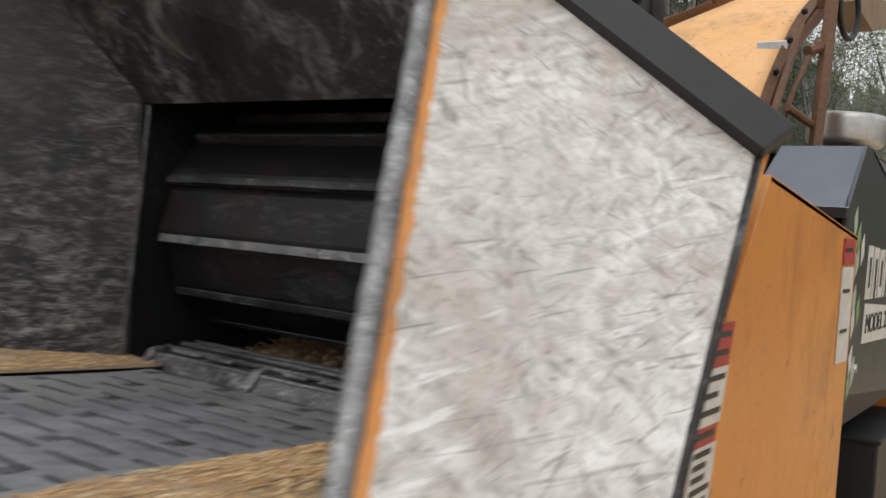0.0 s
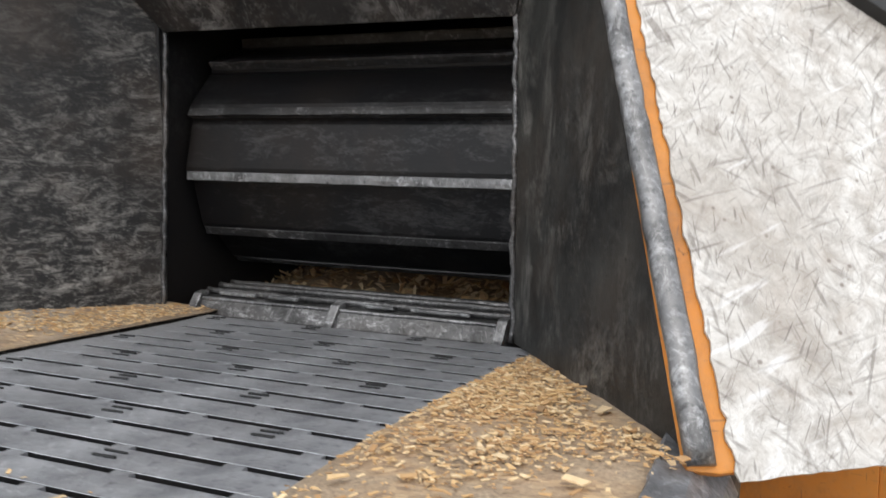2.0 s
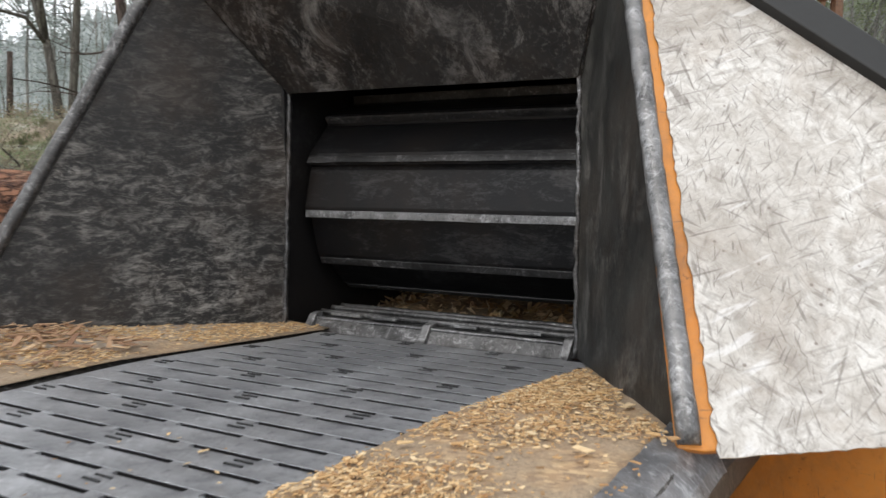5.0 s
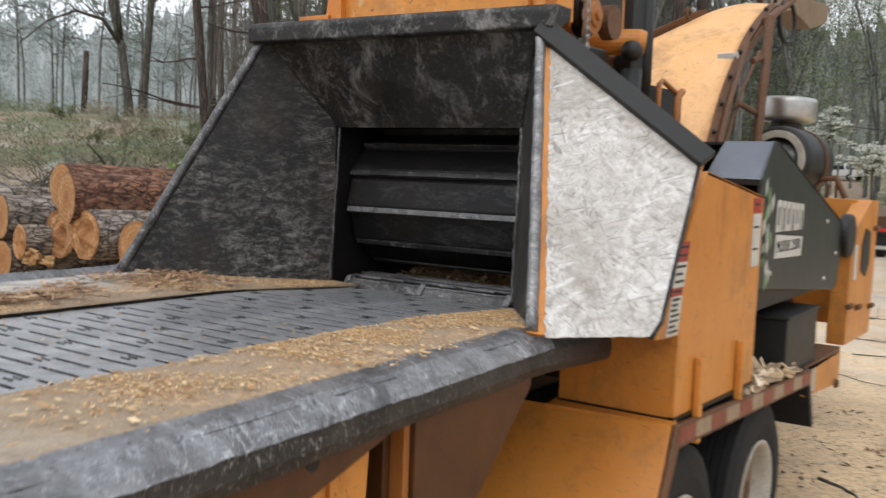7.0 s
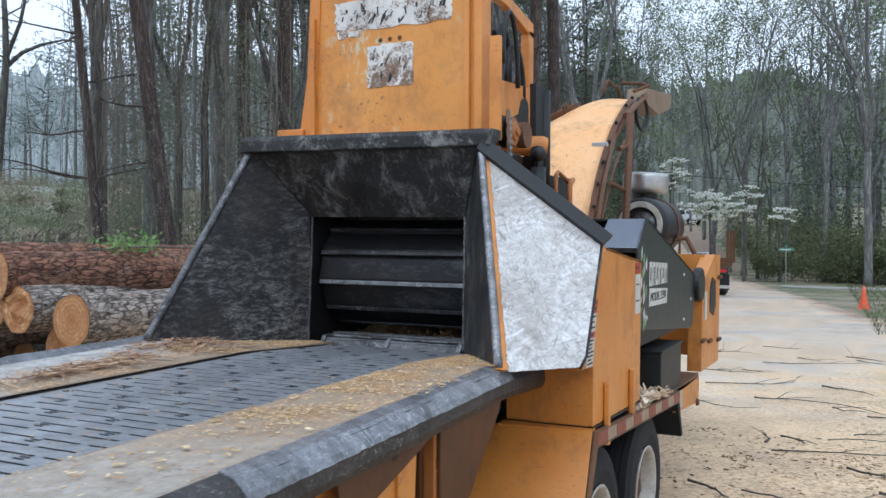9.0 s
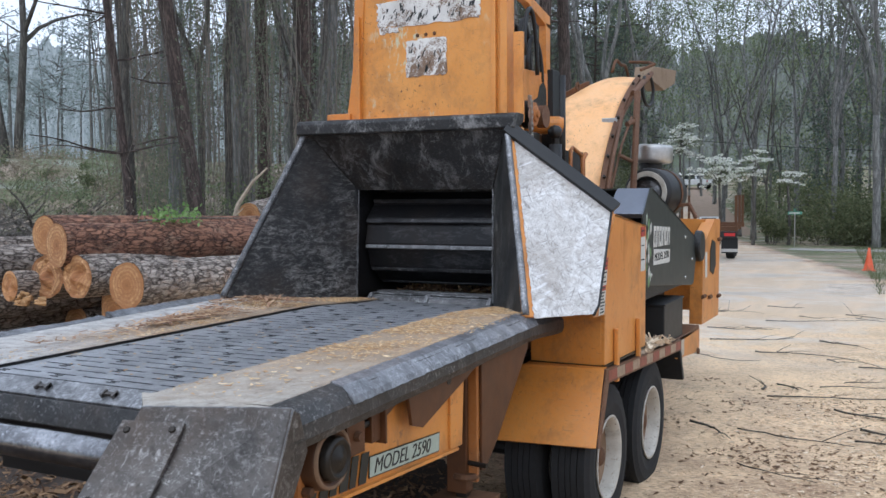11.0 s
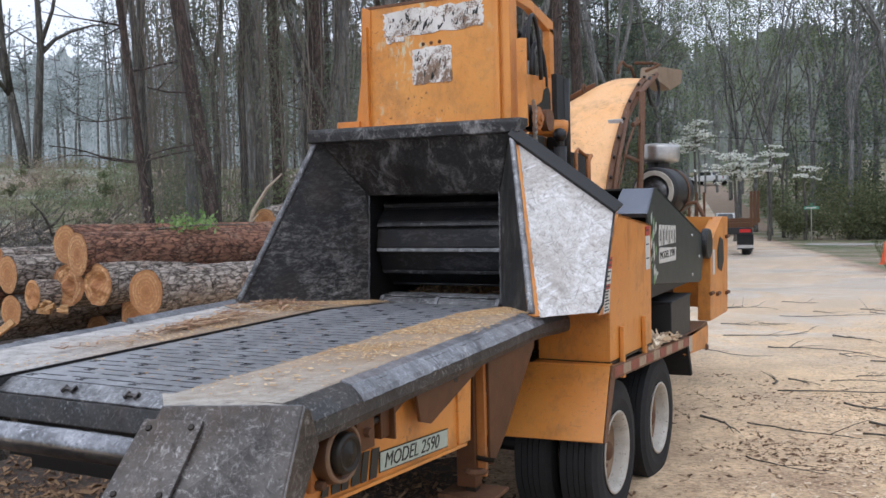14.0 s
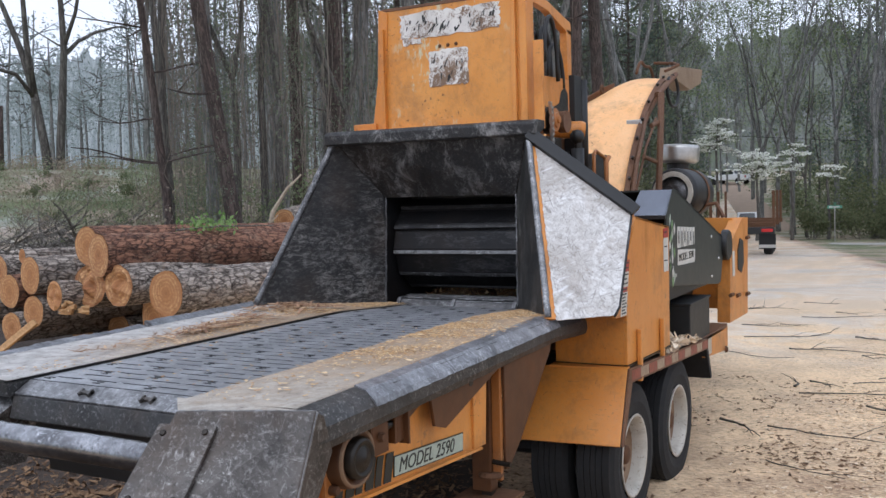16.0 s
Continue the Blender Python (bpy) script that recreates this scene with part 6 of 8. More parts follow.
    chute = part("discharge_chute", Mesh().sheet([[(edge(xl, y) + (xr - edge(xl, y)) * q / 12, y, z + 0.02 * math.sin(math.pi * q / 12) - 0.05 * (1 - q / 12) ** 4) for q in range(13)] for y, z in fine]), ORANGE_FADED, chipper, "sun-faded orange curved discharge chute", smooth=True, solid=0.012)
    def inward(i, d):
        a, b = Vector(fine[max(i - 1, 0)]), Vector(fine[min(i + 1, len(fine) - 1)])
        t = (b - a).normalized()
        return Vector((fine[i][0] + t.y * d, fine[i][1] - t.x * d))
    for x in (xl, xr):
        rows = [[(edge(x, fine[i][0]), *fine[i]), (edge(x, fine[i][0]), *inward(i, 0.13))] for i in range(len(fine))]
        part("chute_cheek", Mesh().sheet(rows), RUSTY, chute, solid=0.01)
        if x == xl:
            continue
        rows = [[(x, *inward(i, -0.012)), (x + 0.032, *inward(i, 0.01))] for i in range(len(fine))]
        part("chute_flange", Mesh().sheet(rows), RUSTY, chute, "rusty bolted chute flange", solid=0.012)
        part("flange_bead", Mesh().tube([(x + 0.03, *inward(i, 0.035)) for i in range(len(fine))], 0.012, 8), RUST, chute, smooth=True)
    for i in range(3, len(fine) - 2, 3):
        q = inward(i, -0.012)
        o = inward(i, -0.04)
        a, b = Vector((xr + 0.026, *q)), Vector((xr + 0.026, *o))
        part("bolt", Mesh().lathe([(0, 0.022), (0.010, 0.022), (0.013, 0.016), (0.013, 0.0)], along(a, b), 6), GREASE, chute)
    part("clamp", Mesh().box(xr - 0.10, xr + 0.02, 2.74, 2.80, 2.46, 2.50), CHROME, chute, bevel=0.004)
    part("lifting_eye", Mesh().lathe([(0.022, -0.008), (0.04, -0.008), (0.04, 0.008), (0.022, 0.008)], along((-0.62, 3.10, 2.80), (0.4, 3.10, 2.80)), 14, True), RUST, chute)
    # braces beside the chute
    for pts, r in (([(-0.05, 2.66, 1.66), (-0.04, 2.74, 2.30), (-0.05, 2.83, 2.70)], 0.026), ([(-0.15, 2.28, 1.75), (-0.13, 2.46, 2.2), (-0.13, 2.72, 2.55)], 0.014), ([(-0.09, 2.36, 1.92), (-0.06, 2.70, 1.93)], 0.024), ([(-0.10, 2.50, 2.20), (-0.06, 2.71, 2.16)], 0.016), ([(-0.09, 2.68, 2.44), (-0.05, 2.80, 2.48)], 0.02), ([(-0.17, 2.34, 1.72), (-0.11, 2.60, 2.28), (-0.07, 2.74, 2.5)], 0.010)):
        part("brace", Mesh().tube(pts, r, 8), RUSTY, chute, "rusty brace beside the chute")
    # deflector at the chute's end
    spout = part("deflector", Mesh().plate([(-0.27, 3.90, 3.045), (-0.27, 4.86, 3.12), (-0.27, 4.78, 2.98), (-0.27, 4.35, 2.875), (-0.27, 3.85, 2.92)], -0.16, (1, 0, 0)), DUSTY, chipper, "dusty tan chute deflector", 0.006)
    part("hinge_bar", Mesh().tube([(-0.24, 3.36, 2.94), (-0.16, 3.50, 3.00), (-0.26, 3.72, 3.05), (-0.42, 3.66, 3.06)], 0.013, 8), RUST, spout)
    part("deflector_cylinder", Mesh().tube([(-0.22, 3.05, 2.72), (-0.20, 3.55, 2.93)], 0.024, 10), RUSTY, spout)
    part("hose", Mesh().tube([(-0.2 + 0.01 * math.sin(6 * t), 3.45 + 0.14 * math.sin(2 * math.pi * t), 2.78 + 0.13 * math.cos(2 * math.pi * t)) for t in np.linspace(0, 0.9, 20)], 0.014, 8), BLACK_PAINT, spout, smooth=True)
    part("hose", Mesh().tube([(-0.45, 3.25 + 0.5 * t, 2.93 + 0.12 * math.sin(math.pi * t) + 0.03 * math.sin(9 * t)) for t in np.linspace(0, 1, 16)], 0.013, 8), RUST, spout, smooth=True)
    # air cleaner cap on its pipe, and the canister
    c = Vector((-0.37, 4.12, 2.12))
    cap = part("air_cleaner", Mesh().lathe([(0.0, 0.165), (0.10, 0.163), (0.170, 0.155), (0.178, 0.152), (0.186, 0.143), (0.189, 0.132), (0.19, 0.125), (0.19, 0.03), (0.189, 0.022), (0.184, 0.006), (0.178, 0.0), (0.15, -0.012), (0.0, -0.012)], Matrix.Translation(c) @ Matrix.Rotation(radians(3), 4, "Y"), 48), CHROME, chipper, "round brushed-metal intake cap", smooth=True)
    part("neck", Mesh().tube([c + Vector((0, 0, -0.20)), c + Vector((0, 0, 0.0))], 0.10, 20), BLACK_PAINT, cap, "black intake neck")
    a, b = Vector((-0.315, 3.50, 1.84)), Vector((-0.24, 4.10, 1.82))
    can = part("canister", Mesh().lathe([(0.0, 0.03), (0.128, 0.03), (0.135, 0.0), (0.185, 0.0), (0.205, 0.012), (0.213, 0.04), (0.213, 0.42), (0.195, 0.45), (0.0, 0.46)], along(a, b), 56), BLACK_PAINT, chipper, "black air cleaner canister with pale end ring", smooth=True)
    part("end_disc", Mesh().lathe([(0.0, 0.018), (0.03, 0.012), (0.125, 0.022), (0.128, 0.032)], along(a, b), 40), SKIRT_STEEL, can, "dull grey end plate", smooth=True)
    part("end_ring", Mesh().lathe([(0.138, -0.002), (0.141, -0.010), (0.180, -0.010), (0.183, -0.002)], along(a, b), 56), RIM_WHITE, can, "pale end ring")
    part("strap", Mesh().lathe([(0.214, 0.27), (0.219, 0.27), (0.219, 0.31), (0.214, 0.31)], along(a, b), 56), RUST, can)


chipper_frame()
chipper_wheels()
chipper_body()
chipper_top()

# the assemblies behind the hopper: scaled about the late camera eye, shifted to fit its view
LATE_EYE = Vector((1.77, -4.27, 1.83))
EYE_SCALE = {"side_housing": 1.03, "drum_housing": 1.03, "fender": 1.03, "rail": 1.03, "mud_flap": 1.03, "platform": 1.03, "lower_panel": 1.03, "battery_box": 1.035, "engine_hood": 1.035, "rear_cowl": 1.06, "chassis": 1.03, "engine_block": 1.06, "wheel": 1.03, "axle": 1.03,
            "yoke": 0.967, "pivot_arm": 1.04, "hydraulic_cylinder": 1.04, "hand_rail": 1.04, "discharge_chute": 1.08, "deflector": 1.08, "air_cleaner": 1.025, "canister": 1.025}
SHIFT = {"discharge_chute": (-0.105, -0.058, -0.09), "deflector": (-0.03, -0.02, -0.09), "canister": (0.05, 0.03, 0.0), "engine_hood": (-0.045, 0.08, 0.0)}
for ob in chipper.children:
    k = EYE_SCALE.get(ob.name.split(".")[0], 1.0)
    ob.matrix_basis = Matrix.Translation(LATE_EYE * (1 - k) + Vector(SHIFT.get(ob.name.split(".")[0], (0, 0, 0)))) @ Matrix.Scale(k, 4) @ ob.matrix_basis


# ---------------- loose chips ----------------
def chip_cloud(spots, mat, name, label, size=(0.012, 0.045), lift=0.5, seed=1, slim=1.0):
    """Many small flat slivers lying at the given spots (x, y, z): one object, too many to count."""
    rng = np.random.default_rng(seed)
    v, f = [], []
    for x, y, z in spots:
        L = size[0] + (size[1] - size[0]) * rng.random() ** 2
        W = L * slim * rng.uniform(0.25, 0.6)
        T = 0.001 + 0.05 * W
        a = rng.uniform(0, 2 * math.pi)
        e = Euler((rng.normal(0, 0.28) * lift * 2, rng.normal(0, 0.28) * lift * 2, a)).to_matrix()
        up = 0.5 * L * min(abs(e[2][0]) + 0.4 * abs(e[2][1]), 1.0) + 0.0015
        taper = rng.uniform(0.35, 0.9)
        c = [(-L / 2, -W / 2, 0), (L / 2, -W / 2 * taper, 0), (L / 2 * 0.9, W / 2 * taper, 0), (-L / 2 * 0.85, W / 2, 0)]
        k = len(v)
        for h in (0, T):
            for p in c:
                q = e @ Vector((p[0], p[1], p[2] + h))
                v.append((x + q.x, y + q.y, z + up + q.z))
        f += [(k + 3, k + 2, k + 1, k), (k + 4, k + 5, k + 6, k + 7), (k, k + 1, k + 5, k + 4), (k + 1, k + 2, k + 6, k + 5), (k + 2, k + 3, k + 7, k + 6), (k + 3, k, k + 4, k + 7)]
    return tagged(new(name, quick(name, v, f, mat)), label, "wood chips", kind="stuff")


def deck_z(side, x, y):
    inner = -0.425 if side > 0 else -1.30
    xo = deck_edge(side, y) - side * 0.085
    t = min(1.0, abs(x - inner) / max(abs(xo - inner), 0.01))
    return 1.2095 + 0.0155 * t ** 0.8 - deck_dip(y)


def inside_hopper(side, x, y):
    """Whether a deck spot at this place is clear of the hopper walls."""
    if y < 0.03:
        return True
    f = (y - 0.02) / 0.77
    lim = (RB.x + (ORB.x - RB.x) * f - 0.03) if side > 0 else (LB.x + (OLB.x - LB.x) * f + 0.03)
    return (x < lim) if side > 0 else (x > lim)


rng = np.random.default_rng(4)
spots_near, spots_far = [], []
for side, store, count in ((1, spots_near, 7000), (-1, spots_far, 4600)):
    inner = -0.425 if side > 0 else -1.30
    while len(store) < count:
        y = rng.uniform(-2.1, 0.78)
        t = rng.random()
        x = inner + side * 0.01 + (deck_edge(side, y) - side * 0.06 - inner) * t
        # thick near the hopper and along the belt, thin towards the tail and the outer edge
        dens = (0.05 + 0.95 * smoothstep(-1.9, 0.3, y)) * (1.0 - 0.85 * smoothstep(0.35, 0.9, t) * (1 - smoothstep(-0.4, 0.3, y)))
        dens *= max(0.04, 0.35 + 1.5 * noise.noise((x * 4, y * 4, side * 3.0)) + 0.4 * smoothstep(-0.3, 0.4, y))
        if side < 0 and x < -1.47 - 0.32 * smoothstep(-1.3, 0.1, y):
            dens *= 0.05
        if rng.random() < dens and inside_hopper(side, x, y):
            store.append((x, y, deck_z(side, x, y) + 0.006 * rng.random()))
chip_cloud(spots_near, CHIPS, "wood_chips", "pale yellow wood chips strewn over the steel infeed table", (0.004, 0.015), 0.07, 2)
chip_cloud(spots_far, CHIPS, "wood_chips", "tan wood chips strewn over the steel infeed table", (0.004, 0.018), 0.12, 3)
flakes = []
while len(flakes) < 230:
    x, y = rng.uniform(-0.40, 0.0), rng.uniform(-2.0, 0.65)
    if not inside_hopper(1, x, y):
        continue
    flakes.append((x, y, deck_z(1, x, y) + 0.006))
chip_cloud(flakes, CHIPS, "large_chips", "larger pale wood flakes on the infeed table", (0.012, 0.032), 0.07, 31)
# stringy bark on the far table
spots = []
while len(spots) < 1000:
    y = rng.uniform(-1.7, 0.2)
    x = rng.normal(-1.45 - 0.12 * smoothstep(-1.0, 0.1, y), 0.06 + 0.07 * smoothstep(-1.2, 0.1, y))
    if -1.85 < x < -1.31 and inside_hopper(-1, x, y) and rng.random() < (0.1 + 0.9 * smoothstep(-1.6, 0.1, y)) * (0.15 + max(0, 0.7 * noise.noise((x * 5, y * 2.2, 9.0)) + 0.3)):
        spots.append((x, y, deck_z(-1, x, y) + 0.008 + 0.012 * rng.random()))
chip_cloud(spots, CHIPS_RED, "bark_shreds", "reddish stringy bark shreds on the infeed table", (0.012, 0.085), 0.2, 6, 0.42)
spots = [(rng.uniform(-1.28, -0.44), rng.uniform(-1.9, -0.3), 1.2005) for _ in range(150)]
chip_cloud(spots, CHIPS, "belt_chips", "few small wood chips on the conveyor slats", (0.006, 0.022), 0.4, 7)


def heap(name, label, fn, x0, x1, y0, y1, n, mat, size, seed):
    """A heap: an uneven mound with loose slivers all over it."""
    rows = [[(x0 + (x1 - x0) * i / 30, y0 + (y1 - y0) * j / 24, fn(x0 + (x1 - x0) * i / 30, y0 + (y1 - y0) * j / 24)) for i in range(31)] for j in range(25)]
    core = thing_mesh(name, Mesh().sheet(rows), CHIP_BED, label, "wood chips", kind="stuff", smooth=True)
    r = np.random.default_rng(seed)
    sp = []
    for _ in range(n):
        x, y = r.uniform(x0, x1), r.uniform(y0, y1)
        sp.append((x, y, fn(x, y)))
    chip_cloud(sp, mat, "loose_" + name, label, size, 0.8, seed)
    return core


heap("chip_pile", "heap of fresh wood chips inside the feed housing", lambda x, y: 1.10 + 0.05 * math.exp(-((x + 1.22) / 0.16) ** 2 - ((y - 1.45) / 0.3) ** 2) + 0.045 * smoothstep(1.2, 1.6, y) + 0.045 + 0.02 * noise.noise((x * 9, y * 9, 0)), -1.46, -0.50, 1.16, 2.0, 1500, CHIPS, (0.012, 0.05), 12)
heap("platform_chips", "chips and bark heaped on the machine's side platform", lambda x, y: 0.802 + 0.19 * math.exp(-((y - 1.62) / 0.24) ** 2 - ((x + 0.02) / 0.22) ** 2) + 0.012 * noise.noise((x * 12, y * 12, 0)), -0.35, 0.275, 1.33, 2.22, 1500, CHIPS_PALE, (0.012, 0.07), 13)

# chips over the yard, close to the machine and along the road
spots, dark = [], []
while len(spots) < 42000:
    d = rng.random() ** 2.2
    x, y = 0.35 + 5.2 * rng.random() + 0.7 * abs(rng.normal()), -1.2 + 13 * d + rng.normal(0, 0.6)
    if x < 0.35 + 0.2 * rng.random() - 0.3 * (y < -1.0):
        continue
    if rng.random() < 0.3 + 0.9 * max(0, 0.4 + noise.noise((x * 0.9, y * 0.6, 2.0))):
        spots.append((x, y, gz(x, y) + 0.001))
chip_cloud(spots, CHIPS_PALE, "yard_chips", "pale chips littering the sawdust yard", (0.009, 0.046), 0.22, 15)
while len(dark) < 9000:
    x, y = rng.uniform(-2.6, 4.2), rng.uniform(-3.6, 5.5)
    if rng.random() < 0.10 + 2.0 * max(0, noise.noise((x * 1.3, y * 1.0, 7.0)) - 0.02) ** 1.3:
        dark.append((x, y, gz(x, y) + 0.004 * rng.random()))
chip_cloud(dark, CHIPS_DARK, "bark_litter", "dark bark shreds on the ground round the machine", (0.008, 0.05), 0.25, 16)
# mulch under the machine, the shade there put into its colour
rows = [[(-7.5 + 8.3 * i / 24, -5.5 + 7.6 * j / 40, gz(-7.5 + 8.3 * i / 24, -5.5 + 7.6 * j / 40) + 0.016 * math.sin(math.pi * i / 24) * math.sin(math.pi * j / 40) ** 0.5 - 0.006) for i in range(25)] for j in range(41)]
thing_mesh("trodden_mulch", Mesh().sheet(rows), MULCH, "mulch under the machine, darkened for the shade there", "mulch", kind="stuff", smooth=True)
# dark sheet added under and before the log stack to stand for its shade
rows = [[(-13.0 + 8.4 * i / 28, 1.4 + 8.0 * j / 28, gz(-13.0 + 8.4 * i / 28, 1.4 + 8.0 * j / 28) + 0.03 * math.sin(math.pi * i / 28) * math.sin(math.pi * j / 28) + 0.03 * noise.noise((i * 0.9, j * 0.9, 1)) * math.sin(math.pi * i / 28) * math.sin(math.pi * j / 28) - 0.008) for i in range(29)] for j in range(29)]
thing_mesh("bark_bed", Mesh().sheet(rows), MULCH, "dark bark sheet for the shade under the log stack", "mulch", kind="stuff", smooth=True)
# mulch bank under the tail of the conveyor
def mulch_z(x, y):
    return gz(x, y) + 0.30 * math.exp(-((x + 2.1) / 0.9) ** 2 - ((y + 1.1) / 0.9) ** 2) + 0.16 * math.exp(-((x + 1.0) / 0.7) ** 2 - ((y + 2.4) / 0.5) ** 2) + 0.04 * noise.noise((x * 4, y * 4, 2))
rows = [[(-4.6 + 4.8 * i / 60, -3.6 + 4.2 * j / 52, mulch_z(-4.6 + 4.8 * i / 60, -3.6 + 4.2 * j / 52) - 0.025) for i in range(61)] for j in range(53)]
thing_mesh("mulch_bank", Mesh().sheet(rows), MULCH, "brown shredded bark mulch heaped under the conveyor's tail", "mulch", kind="stuff", smooth=True)
spots = []
for _ in range(12500):
    x, y = rng.uniform(-4.2, 0.0) + rng.normal(0, 0.35), rng.uniform(-2.9, 0.7) + rng.normal(0, 0.3)
    spots.append((x, y, max(mulch_z(x, y) - 0.025, gz(x, y) + 0.008) + 0.012 * rng.random()))
chip_cloud(spots, CHIPS_DARK, "bark_mulch", "brown shredded bark mulch under the conveyor's tail", (0.012, 0.065), 0.7, 18)


def stick(pts, r0, label, mat=None, side_twigs=0, seed=0):
    r = random.Random(seed)
    n = len(pts)
    mm = Mesh().tube(pts, [r0 * (1 - 0.65 * i / (n - 1)) * r.uniform(0.9, 1.1) for i in range(n)], 6)
    for _ in range(side_twigs):
        i = r.randrange(1, n - 1)
        a = Vector(pts[i])
        d = (Vector(pts[min(i + 1, n - 1)]) - a).normalized()
        b = a + (d + Vector((r.uniform(-1, 1), r.uniform(-1, 1), r.uniform(0.0, 0.25)))).normalized() * r.uniform(0.15, 0.4)
        mm.tube([a, a.lerp(b, 0.5) + Vector((0, 0, 0.01)), b], [r0 * 0.45, r0 * 0.35, r0 * 0.2], 4)
    return thing_mesh("fallen_branch", mm, mat or BARK_TREE, label, "branch", "branches on the ground", smooth=True)


def ground_stick(x, y, yaw, length, r0, seed, twigs=2):
    r = random.Random(seed)
    pts, a = [], yaw
    for i in range(9):
        pts.append((x, y, gz(x, y) + r0 * 0.8 + 0.006 * r.random()))
        a += r.uniform(-0.42, 0.42)
        x, y = x + math.cos(a) * length / 8, y + math.sin(a) * length / 8
    return stick(pts, r0 * 0.36, "thin dark fallen branch on sawdust ground", None, twigs, seed)


for k, (x, y, yaw, L, r0) in enumerate(((0.6, 4.6, 0.15, 3.0, 0.016), (1.2, 4.2, -0.5, 1.3, 0.024), (0.35, 7.6, 0.3, 2.4, 0.014), (-0.6, 8.4, 0.1, 1.6, 0.02), (2.2, 8.8, 0.05, 3.2, 0.017), (1.3, 6.8, 0.2, 1.4, 0.018), (-0.2, 11.0, 0.2, 2.2, 0.015), (0.9, 12.6, -0.5, 1.6, 0.02), (1.0, 5.4, 1.1, 1.1, 0.012), (0.55, 3.2, -0.35, 1.2, 0.017), (1.4, 3.1, 0.3, 0.9, 0.02), (0.7, 2.2, -0.8, 0.8, 0.012), (1.6, 5.9, -0.1, 1.8, 0.014), (2.6, 6.4, 0.4, 1.5, 0.016), (-0.6, 7.1, -0.3, 1.3, 0.013), (0.2, 8.9, 0.5, 1.2, 0.012))):
    ground_stick(x, y, yaw, L * 0.75, r0 * 1.25, 40 + k)
# short forked twigs lying in loose groups
rr = random.Random(21)
for k in range(20):
    cx, cy, sp = rr.choice(((0.4, 7.4, 1.0), (0.2, 9.4, 1.2), (1.6, 6.2, 0.9), (0.9, 4.9, 0.6), (-0.4, 12.0, 1.6), (1.3, 3.2, 0.5)))
    ground_stick(cx + rr.gauss(0, sp), cy + rr.gauss(0, 0.6 * sp), rr.gauss(0, 0.5), rr.uniform(0.25, 0.75), rr.uniform(0.014, 0.034), 100 + k, 3)


# ---------------- log stack ----------------
def saw_log(a, b, r, seed, bark=None, label="freshly sawn pine log in the stack", broken=False):
    a, b = Vector(a), Vector(b)
    L = (b - a).length
    t = thing("log", label, "log", "stacked logs")
    t.matrix_basis = along(a, b)
    mm, seg, rings = Mesh(), 28, max(8, int(L / 0.16))
    oval = 1 + 0.10 * noise.noise((seed * 3.3, 0, 0))
    for i in range(rings + 1):
        z = L * i / rings
        for j in range(seg):
            an = 2 * math.pi * j / seg
            q = r * (1 - 0.012 * z) * (1 + 0.07 * noise.noise((math.cos(an) * 1.4 + seed, math.sin(an) * 1.4, z * 0.7)) + 0.055 * noise.noise((math.cos(an) * 5 + seed, math.sin(an) * 5, z * 5)))
            mm.v.append((q * oval * math.cos(an), q / oval * math.sin(an), z))
    mm.f = [(i * seg + j, i * seg + (j + 1) % seg, (i + 1) * seg + (j + 1) % seg, (i + 1) * seg + j) for i in range(rings) for j in range(seg)]
    part("bark", mm, bark or BARK_LOG, t, smooth=True)
    for end in (0, 1):
        cap = Mesh()
        z = -0.003 if end == 0 else 0.003
        rr = [mm.v[(0 if end == 0 else rings * seg) + j] for j in range(seg)]
        amp = 0.10 if broken and end == 0 else 0.012
        cap.v = [(0, 0, z)]
        for ring in range(1, 7):
            fct = ring / 6 * 0.985
            for j in range(seg):
                x, y = rr[j][0] * fct, rr[j][1] * fct
                dz = amp * noise.noise((x * (9 if broken else 16) + seed, y * (9 if broken else 16), seed)) * (1 - 0.5 * ring / 6)
                cap.v.append((x, y, z + (dz if ring < 6 else 0)))
        cap.f = [(0, 1 + (j + 1) % seg, 1 + j) for j in range(seg)]
        cap.f += [(1 + k * seg + j, 1 + k * seg + (j + 1) % seg, 1 + (k + 1) * seg + (j + 1) % seg, 1 + (k + 1) * seg + j) for k in range(5) for j in range(seg)]
        c = part("cut_end", cap, END_GRAIN, t, "orange-brown sawn end grain", smooth=not broken)
        if end:
            c.location = (0, 0, L)
    return t


